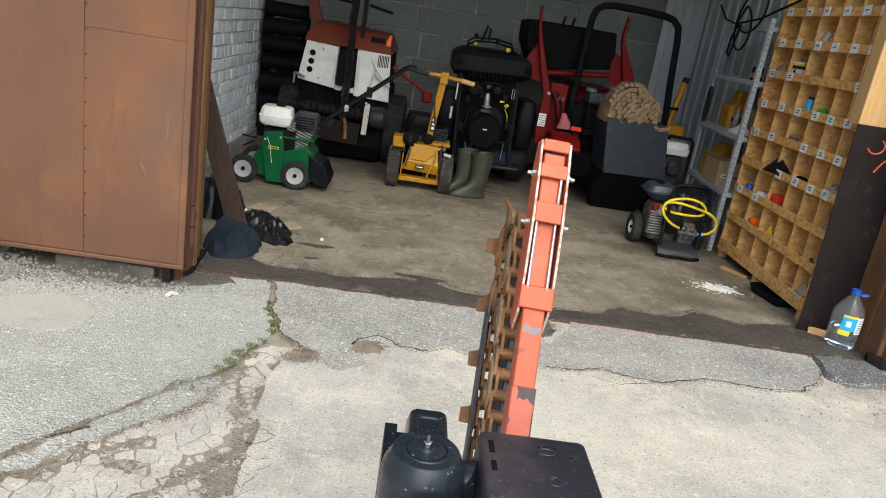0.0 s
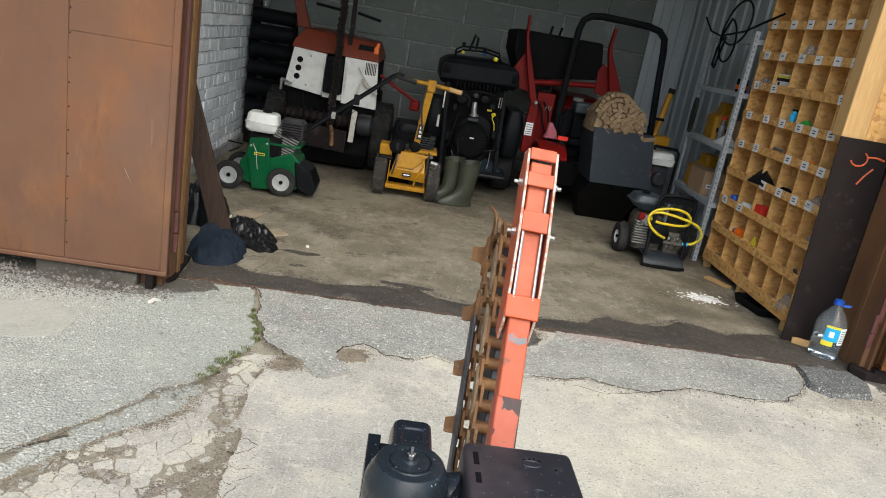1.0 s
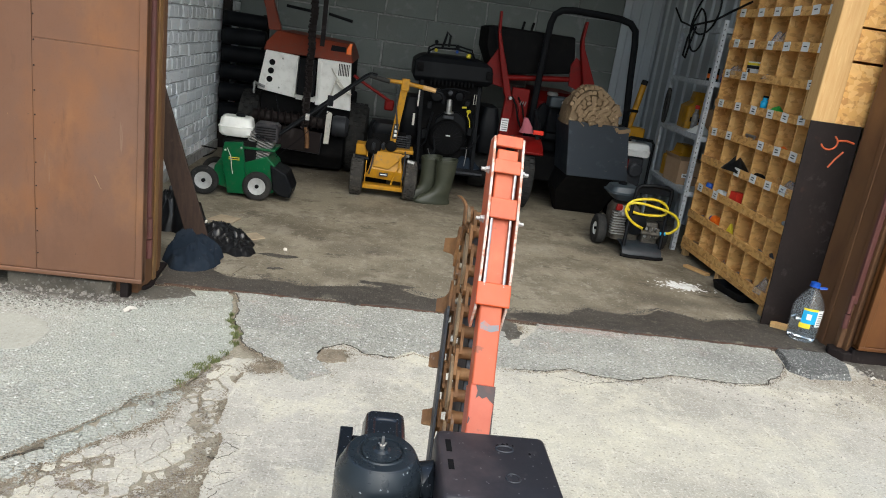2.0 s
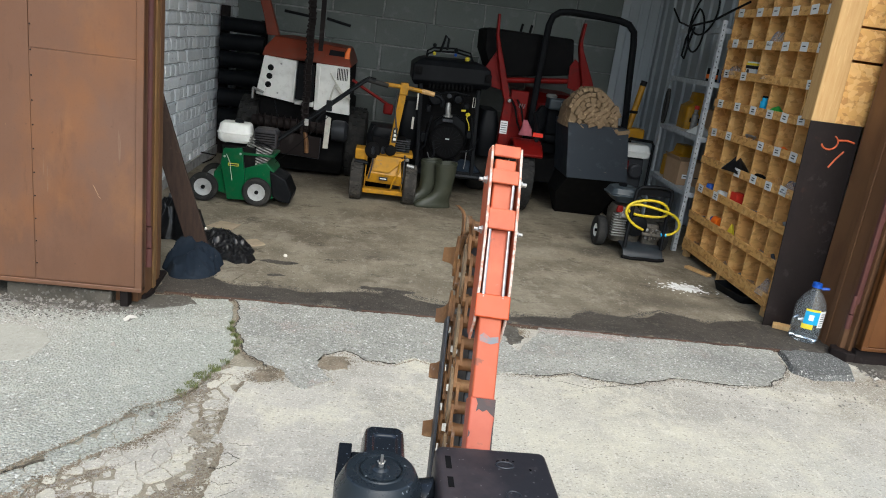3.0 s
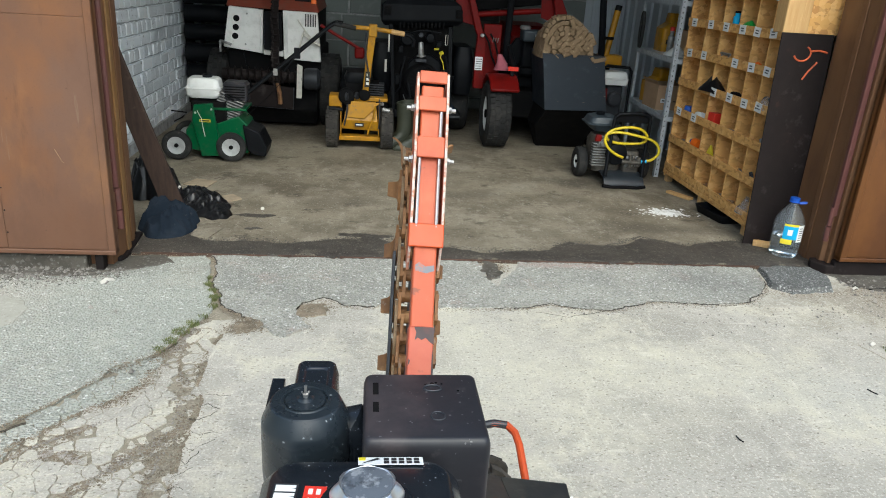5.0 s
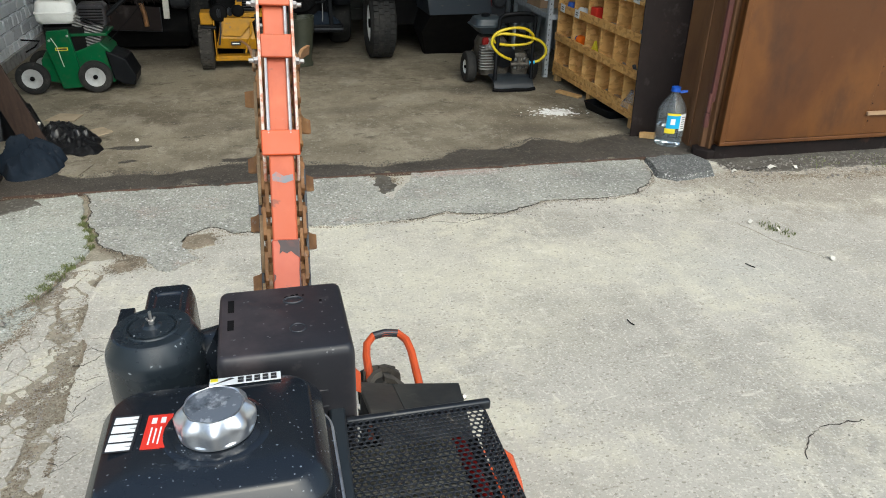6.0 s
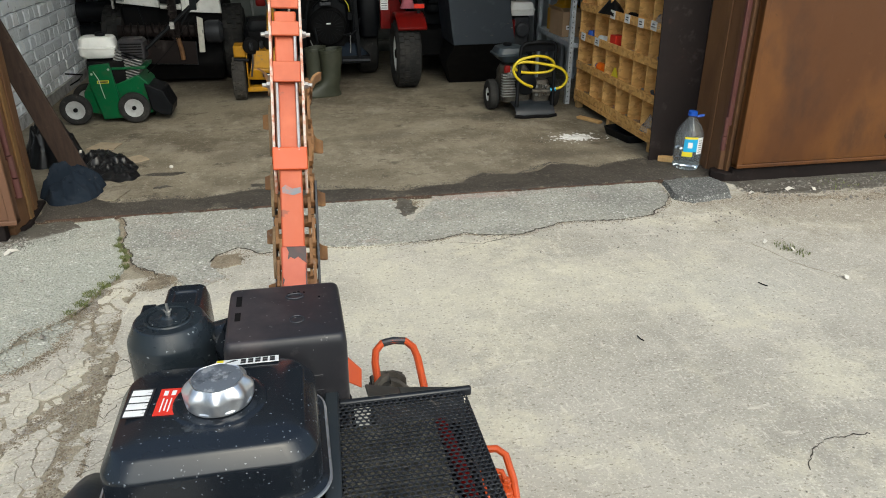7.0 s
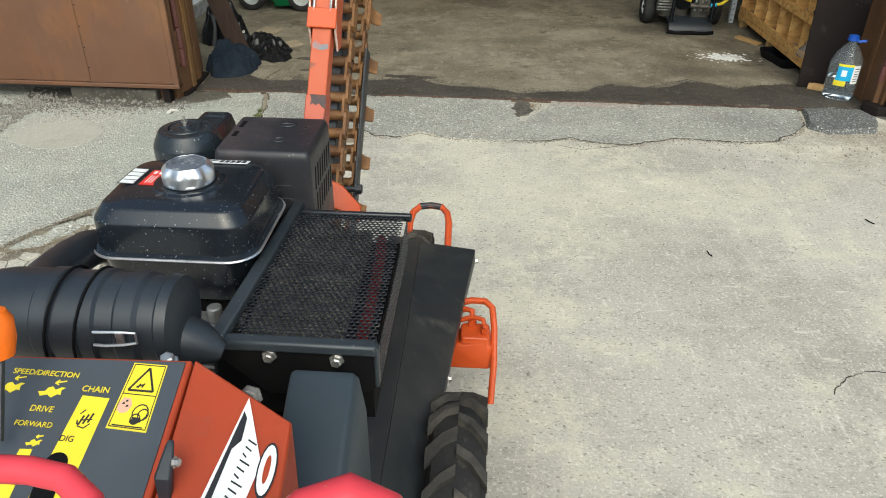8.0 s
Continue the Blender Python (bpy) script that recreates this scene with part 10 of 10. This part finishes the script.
# end of the shelf: dark steel sheet, post and osb strips
sheet = thing("steel_sheet", (2.72, 4.256, 0.012), "dark rusty steel sheet with orange mark at the shelf end", "steel sheet")
wpart("plate", Shape().loft([[(2.588, 4.25, 0.012), (2.90, 4.25, 0.012), (2.90, 4.258, 0.012), (2.588, 4.258, 0.012)], [(2.555, 4.262, 1.285), (2.872, 4.262, 1.285), (2.872, 4.27, 1.285), (2.555, 4.27, 1.285)]]), RUST_DARK, sheet, bevel=0.002)
ring = [(2.70 + 0.05 * math.cos(radians(a)), 4.2585, 1.175 + 0.042 * math.sin(radians(a))) for a in range(200, 421, 20)]
wpart("paint_mark", Shape().tube(ring, 0.005, 6).tube([(2.745, 4.2585, 1.19), (2.80, 4.258, 1.195), (2.85, 4.258, 1.185)], 0.006, 6).tube([(2.80, 4.2575, 1.13), (2.76, 4.257, 1.08), (2.73, 4.2565, 1.03)], 0.005, 6), MARK_ORANGE, sheet, "faded orange paint mark")
solid("shelf_post", Shape().box((2.565, 4.28, 1.28), (2.715, 4.39, 2.6)), PINE, "thick pale pine post beside the shelf", "post", bevel=0.006)
for z0, z1 in ((1.28, 1.63), (1.645, 1.82), (1.832, 2.4)):
    solid("osb_strip", Shape().box((2.722, 4.30, z0), (2.98, 4.312, z1)), OSB_END, "strip of osb board nailed across the shelf end", "board", bevel=0.002, group="osb strips on the shelf end")


def water_bottle():
    root = thing("water_bottle", (2.745, 4.065, 0.0145), "clear five-litre water bottle with blue cap and label", "bottle")
    prof = [(0.060, 0.0), (0.078, 0.006), (0.084, 0.03), (0.081, 0.05), (0.085, 0.07), (0.085, 0.12), (0.082, 0.13), (0.085, 0.14), (0.085, 0.205), (0.078, 0.235), (0.058, 0.275), (0.036, 0.305), (0.025, 0.318), (0.024, 0.335), (0.022, 0.335), (0.023, 0.318), (0.034, 0.304), (0.056, 0.274), (0.076, 0.234), (0.083, 0.205), (0.083, 0.14), (0.080, 0.13), (0.083, 0.12), (0.083, 0.07), (0.079, 0.05), (0.082, 0.03), (0.076, 0.008), (0.058, 0.003)]
    b = part("body", Shape().lathe(prof, (0, 0, 0), (0, 0, 1), 36), PET, root, "clear ribbed plastic", sharp=50)
    b.visible_shadow = False
    w = part("water", Shape().lathe([(0.056, 0.004), (0.074, 0.010), (0.080, 0.03), (0.077, 0.05), (0.081, 0.07), (0.081, 0.128), (0.02, 0.128)], (0, 0, 0), (0, 0, 1), 36), WATER, root, "clear water")
    w.visible_shadow = False
    part("cap", Shape().lathe([(0.029, 0), (0.029, 0.006), (0.027, 0.008), (0.027, 0.026), (0.022, 0.028)], (0, 0, 0.334), (0, 0, 1), 24), BLUE, root, "blue screw cap")
    part("handle", Shape().tube([(0.022, 0, 0.328), (0.05, -0.01, 0.336), (0.066, -0.02, 0.338), (0.055, -0.035, 0.337), (0.02, -0.024, 0.33)], 0.005, 8), BLUE, root, "blue carrying loop")
    def wrap(a0, a1, z0, z1, r, name, mat, label=""):
        rows = [[(r * math.cos(radians(a)), r * math.sin(radians(a)), z) for z in (z0, z1)] + [((r - 0.001) * math.cos(radians(a)), (r - 0.001) * math.sin(radians(a)), z) for z in (z1, z0)] for a in range(a0, a1 + 1, 6)]
        part(name, Shape().loft(rows), mat, root, label)
    wrap(222, 276, 0.125, 0.215, 0.0865, "label", CYAN, "light-blue label")
    wrap(222, 276, 0.205, 0.218, 0.0872, "label_band", DECAL_YELLOW, "yellow label band")
    wrap(218, 262, 0.095, 0.125, 0.0866, "label_band", DECAL_YELLOW, "yellow label band")
    wrap(276, 306, 0.11, 0.213, 0.0865, "label", DECAL_WHITE, "white printed label")
    for k in range(6):
        wrap(282, 300, 0.122 + 0.014 * k, 0.126 + 0.014 * k, 0.0872, "print_bar", DECAL_BLACK)
    wrap(238, 256, 0.15, 0.185, 0.0873, "print_bar", DECAL_WHITE)


water_bottle()
placed("wood_block", Shape().box((-0.055, -0.03, 0), (0.055, 0.03, 0.028)), PINE, (2.695, 4.215, 0.0145), "short offcut of wood on the threshold", "wood block", -28, bevel=0.003)
placed("wood_shim", Shape().box((-0.11, -0.025, 0), (0.11, 0.025, 0.02)), PINE, (2.60, 5.28, 0.013), "wooden shim lying by the shelf foot", "wood block", -62, bevel=0.003)
tray = Shape().loft([rrect(0, 0, 0.16, 0.30, 0.03, 0.0), rrect(0, 0, 0.20, 0.34, 0.04, 0.055), rrect(0, 0, 0.19, 0.33, 0.04, 0.058), rrect(0, 0, 0.15, 0.29, 0.03, 0.012)])
placed("plastic_tray", tray, BLACK_SHOP, (2.68, 4.79, 0.013), "black plastic tray pushed under the shelf", "tray", 10)


def rack():
    root = thing("metal_rack", (2.85, 6.37, 0.012), "galvanised metal shelving rack with boxes and cans", "shelving rack")
    for x, y in ((2.615, 5.855), (2.68, 6.88), (3.08, 5.855), (3.08, 6.88)):
        sx, sy = (1 if x < 2.8 else -1), (1 if y < 6 else -1)
        post = wpart("post", Shape().box((min(x, x + 0.038 * sx), min(y, y + 0.003 * sy), 0.0), (max(x, x + 0.038 * sx), max(y, y + 0.003 * sy), 1.87)).box((min(x, x + 0.003 * sx), min(y, y + 0.038 * sy), 0.0), (max(x, x + 0.003 * sx), max(y, y + 0.038 * sy), 1.87)), ZINC, root, "perforated galvanised post", 0.001)
        if y < 6:
            holes = Shape()
            for k in range(46):
                holes.box((x + 0.016 * sx - 0.003, y - 0.0012, 0.03 + 0.04 * k), (x + 0.016 * sx + 0.003, y - 0.0002, 0.042 + 0.04 * k))
            wpart("punched_hole", holes, STEEL_DARK, post)["kind"] = "stuff"
    for z in (0.51, 0.965, 1.40, 1.81):
        s = Shape().prism([(2.625, 5.865), (3.075, 5.865), (3.075, 6.875), (2.69, 6.875)], z, z + 0.004)
        s.loft([[(2.622, 5.862, z - 0.035), (2.686, 6.878, z - 0.035), (2.686, 6.878, z + 0.004), (2.622, 5.862, z + 0.004)], [(2.625, 5.862, z - 0.035), (2.689, 6.878, z - 0.035), (2.689, 6.878, z + 0.004), (2.625, 5.862, z + 0.004)]])
        s.box((2.625, 5.860, z - 0.035), (3.075, 5.864, z + 0.004))
        wpart("tray_shelf", s, ZINC, root, "galvanised shelf tray")


rack()
carton = thing("cardboard_box", (2.80, 6.33, 0.514), "brown cardboard box with white labels on the rack", "box")
wpart("body", Shape().box((2.665, 6.18, 0.5145), (2.93, 6.50, 0.72)), CARD, carton, bevel=0.003)
wpart("flap", Shape().loft([[(2.665, 6.18, 0.72), (2.665, 6.50, 0.72), (2.668, 6.50, 0.72), (2.668, 6.18, 0.72)], [(2.64, 6.18, 0.755), (2.64, 6.50, 0.755), (2.643, 6.50, 0.757), (2.643, 6.18, 0.757)]]), CARD, carton)
wpart("label", Shape().box((2.70, 6.176, 0.575), (2.78, 6.1795, 0.61)), DECAL_WHITE, carton, "white label with black print")
wpart("print_bar", Shape().box((2.71, 6.1745, 0.588), (2.77, 6.1765, 0.598)), DECAL_BLACK, carton)
wpart("label", Shape().box((2.875, 6.176, 0.63), (2.915, 6.1795, 0.69)), DECAL_WHITE, carton)
wpart("print_bar", Shape().box((2.81, 6.1775, 0.585), (2.87, 6.1795, 0.593)), DECAL_BLACK, carton)
for at, sz, rz in (((2.86, 6.66, 0.514), (0.24, 0.26, 0.30), 6), ((2.86, 6.62, 0.969), (0.18, 0.26, 0.32), -6)):
    w, dd, h = sz
    body = Shape().loft([rrect(0, 0, w, dd, 0.03, 0), rrect(0, 0, w, dd, 0.03, h * 0.6), rrect(0.02, 0, w * 0.6, dd * 0.7, 0.03, h * 0.75), rrect(0.02, 0, w * 0.5, dd * 0.6, 0.03, h)])
    case = placed("yellow_tool_case", body, YELLOW, at, "dull yellow machine part standing on the rack", "machine part", rz, group="yellow machine parts", sharp=40)
    part("dark_slot", Shape().box((-w * 0.3, -dd / 2 - 0.004, h * 0.2), (w * 0.3, -dd / 2 + 0.002, h * 0.32)), BLACK_DARK, case)
placed("cardboard_box", Shape().box((-0.10, -0.13, 0), (0.10, 0.13, 0.20)), CARD, (2.95, 6.22, 0.969), "plain brown cardboard box on the rack", "box", 5, bevel=0.003)
jug = placed("white_sack", crumple(10, 0.09, 0.12, 0.10, 8.0, 0.7), WHITE_PLASTIC, (2.75, 6.16, 0.969), "half-empty white sack slumped on the rack", "sack")
can = placed("spray_can", pot(0.028, 0.19, 0.6), CAST, (2.78, 6.36, 0.969), "silver spray can with red top on the rack", "spray can")
part("cap", Shape().lathe([(0.02, 0), (0.02, 0.03), (0.012, 0.034)], (0, 0, 0.185), (0, 0, 1), 14), DECAL_RED, can)
tin = placed("glue_tin", Shape().lathe([(0.045, 0), (0.045, 0.10), (0.04, 0.104)], (0, 0, 0), (0, 0, 1), 22), BLACK_SHOP, (2.74, 6.12, 1.404), "black tin with an orange band on the rack", "tin")
part("band", Shape().lathe([(0.0455, 0.02), (0.0462, 0.021), (0.0462, 0.055), (0.0455, 0.056)], (0, 0, 0), (0, 0, 1), 22), ORANGE_KNOB, tin)
part("nozzle", Shape().tube([(0, 0, 0.10), (0.0, -0.01, 0.125), (-0.03, -0.02, 0.135)], 0.006, 8), CAST, tin)
tub = placed("blue_tub", pot(0.06, 0.11, 0.96), BLUE, (2.80, 5.96, 1.404), "blue plastic tub on the rack", "tub")
placed("white_tub", pot(0.06, 0.13, 0.96), WHITE_PLASTIC, (2.90, 6.05, 1.404), "white plastic tub on the rack", "tub")
pole = thing("yellow_tool", (2.55, 7.25, 0.012), "yellow long-handled tool standing against the rack", "tool")
wpart("handle", Shape().rod((2.50, 7.2, 0.85), (2.58, 7.25, 1.27), 0.03, n=12), YELLOW, pole)
wpart("handle_end", Shape().rod((2.578, 7.249, 1.262), (2.588, 7.255, 1.31), 0.031, n=12), BLACK_SHOP, pole)
wpart("head", Shape().box((2.42, 7.15, 0.74), (2.66, 7.3, 0.86)), YELLOW, pole, bevel=0.02)
wpart("leg", Shape().rod((2.55, 7.25, 0.0), (2.54, 7.22, 0.76), 0.025, n=8), BLACK_DARK, pole)
reel = thing("hose_coil", (2.66, 6.72, 0.97), "black rubber belts hung on the rack post", "belt")
wpart("belt", Shape().tube([(2.665, 6.78 + 0.035 * math.cos(radians(a)), 1.13 + 0.15 * math.sin(radians(a))) for a in range(0, 361, 20)], 0.014, 8), RUBBER, reel)
cable = []
for k in range(0, 720, 15):
    a = radians(k)
    cable.append((2.60 - 0.02 * math.sin(a * 0.5), 6.25 + 0.20 * math.cos(a) + 0.05 * math.sin(a * 0.5), 1.86 + 0.17 * math.sin(a) - 0.10 * math.sin(a * 0.5)))
coil = thing("cable_coil", (2.6, 6.25, 1.8), "black cable coiled and hung over the rack", "cable")
wpart("cable", Shape().tube([(2.60, 6.9, 1.98), (2.60, 6.7, 1.86), (2.60, 6.45, 1.82)] + cable[6:], 0.008, 7), BLACK_SHOP, coil)
wpart("cable_tail", Shape().tube([(2.60, 6.35, 1.82), (2.59, 6.38, 1.68), (2.60, 6.44, 1.56), (2.60, 6.50, 1.58), (2.60, 6.48, 1.72), (2.60, 6.40, 1.83), (2.64, 6.1, 1.87), (2.66, 5.9, 1.93), (2.67, 5.6, 2.0)], 0.009, 7), BLACK_SHOP, coil)

# by the left door frame: plank, work clothes, plastic bag, cardboard
plank = Shape().loft([[(-1.005, 4.60, 0.013), (-0.872, 4.60, 0.013), (-0.872, 4.625, 0.013), (-1.005, 4.625, 0.013)], [(-1.39, 4.40, 1.42), (-1.26, 4.40, 1.42), (-1.26, 4.425, 1.42), (-1.39, 4.425, 1.42)]])
plank_ob = solid("leaning_plank", plank, PLANK, "dark weathered plank leaning behind the door frame", "plank", bevel=0.004)
solid("nail", Shape().rod((-0.90, 4.588, 0.16), (-0.90, 4.60, 0.165), 0.008, n=8), PAPER, "pale nail head in the leaning plank", "nail")
placed("work_clothes", crumple(48, 0.165, 0.22, 0.085, 11.0, 2.3, 8.0, True), NAVY, (-0.90, 4.30, 0.014), "crumpled navy work clothes heaped on the floor", "clothes", 20, sharp=80)
placed("black_bag", crumple(40, 0.15, 0.34, 0.075, 14.0, 1.3, 10.0, True), BAG, (-0.80, 4.74, 0.013), "crumpled black plastic bag on the floor", "bag", 30, sharp=40)
placed("black_bag", crumple(34, 0.16, 0.27, 0.27, 17.0, 0.8, 9.0, True), BAG, (-1.17, 4.98, 0.013), "crumpled black plastic bag on the floor", "bag", 30, sharp=40)
for x, y, w, d, rz in ((-0.91, 5.21, 0.09, 0.085, -20), (-0.65, 4.87, 0.06, 0.075, 30), (-0.66, 4.20, 0.09, 0.06, 70)):
    piece = placed("cardboard_scrap", Shape().prism(wiggle([(-w, -d), (w, -d * 0.7), (w * 0.8, d), (-w * 0.9, d * 0.9)], 0.04, 0.008, x, True), 0.0, 0.006), PAPER_DIRTY if d > 0.07 else FLOOR, (x, y, 0.013), "flattened scrap of dirty cardboard on the floor", "cardboard", rz, group="cardboard scraps")
placed("stone_chip", pot(0.012, 0.015), PAPER, (-0.415, 4.66, 0.013), "small white stone chip on the floor", "stone")
placed("navy_rag", crumple(18, 0.22, 0.07, 0.12, 21.0, 0.8, 7.0), NAVY, (0.86, 7.07, 0.271), "navy cloth lying over the machine base", "cloth", 5, sharp=80)
wall_cable = thing("wall_cable", (-1.6, 5.2, 1.5), "black cable hanging in a loop on the brick wall", "cable")
wpart("cable", Shape().tube([(-1.595, 5.42, 2.2), (-1.59, 5.40, 1.75), (-1.59, 5.37, 1.50), (-1.59, 5.30, 1.38), (-1.59, 5.22, 1.34), (-1.595, 5.15, 1.36)], 0.007, 7), BLACK_SHOP, wall_cable)

# ---- bricks and blocks of the walls, last ----
def masonry():
    rnd = random.Random(21)

    def brick_mesh(name, length, height, depth, seed, rough=0.006):
        """Faces +x; rounded, uneven corners."""
        rings = []
        for x, k in ((-depth, 0.0), (-0.006, 0.0), (0.0, 0.007)):
            ring = []
            for sy, sz in ((-1, -1), (0, -1), (1, -1), (1, 0), (1, 1), (0, 1), (-1, 1), (-1, 0)):
                d = noise.noise_vector((sy * 2.3 + seed, sz * 1.7, seed * 3.1)) * rough
                ring.append((x + (d.x if k else 0), sy * (length / 2 - k) + d.y, sz * (height / 2 - k) + d.z))
            rings.append(ring)
        return Shape().loft(rings).mesh(name, 22)

    left = thing("brick_facing", (-1.63, 5.2, 0.0), "rough whitewashed brick facing of the garage wall", "wall", kind="structure")
    bl, bh = 0.262, 0.1025
    kinds = [brick_mesh("brick", bl - 0.010, bh - 0.012, 0.05, 5.0 + k, 0.009) for k in range(8)]
    halves = [brick_mesh("brick", 0.123, bh - 0.012, 0.05, 15.0 + k, 0.008) for k in range(6)]
    far = Shape()
    count = 0
    for r in range(34):
        z = 0.015 + r * bh
        header = r % 2 == 1
        pitch = 0.131 if header else bl
        y = 4.12 + (0.06 if r % 2 else 0.0)
        while y < 8.75:
            x = -1.63 + 0.02 + rnd.uniform(-0.004, 0.005)
            mesh = rnd.choice(halves if header else kinds)
            m = pose(x, y + pitch / 2, z + rnd.uniform(-0.003, 0.003), rnd.uniform(-1.2, 1.2), rnd.uniform(-1.5, 1.5), rnd.uniform(-1.5, 1.5))
            if 4.9 < y < 7.6 and z < 1.62 and count < 300:
                ob = part("brick", mesh, BRICK_WHITE, left)
                ob.matrix_basis = left.matrix_basis.inverted() @ m
                count += 1
            else:
                far.add([tuple(v.co) for v in mesh.vertices], [tuple(p.vertices) for p in mesh.polygons], m)
            y += pitch
    rest = part("brick_courses", far, BRICK_WHITE, left)
    rest.matrix_parent_inverse = left.matrix_basis.inverted()
    rest["kind"] = "stuff"
    plinth = part("plaster_plinth", Shape().box((-1.62, 4.2, 0.0), (-1.585, 8.7, 0.10)), MORTAR, left)
    plinth.matrix_parent_inverse = left.matrix_basis.inverted()

    back = thing("block_facing", (0.7, 8.83, 0.0), "grey cinder-block facing of the back wall", "wall", kind="structure")
    kinds = [brick_mesh("block", 0.553, 0.276, 0.05, 31.0 + k, 0.012) for k in range(5)]
    short = brick_mesh("block", 0.292, 0.276, 0.05, 37.0, 0.012)
    for r in range(13):
        z = -0.003 + r * 0.29
        x = -2.344 if r % 2 else -2.295
        while x < 2.9:
            cut = r % 4 == 2 and 0.2 < x < 0.5
            wide = 0.31 if cut else 0.565
            ob = part("block", short if cut else rnd.choice(kinds), BLOCK, back)
            ob.matrix_basis = back.matrix_basis.inverted() @ pose(x + wide / 2, 8.83 - 0.018 + rnd.uniform(-0.005, 0.005), z, rnd.uniform(-0.7, 0.7), rnd.uniform(-0.5, 0.5), -90 + rnd.uniform(-0.6, 0.6))
            x += wide + (0.0 if r % 2 or cut else 0.008)


masonry()
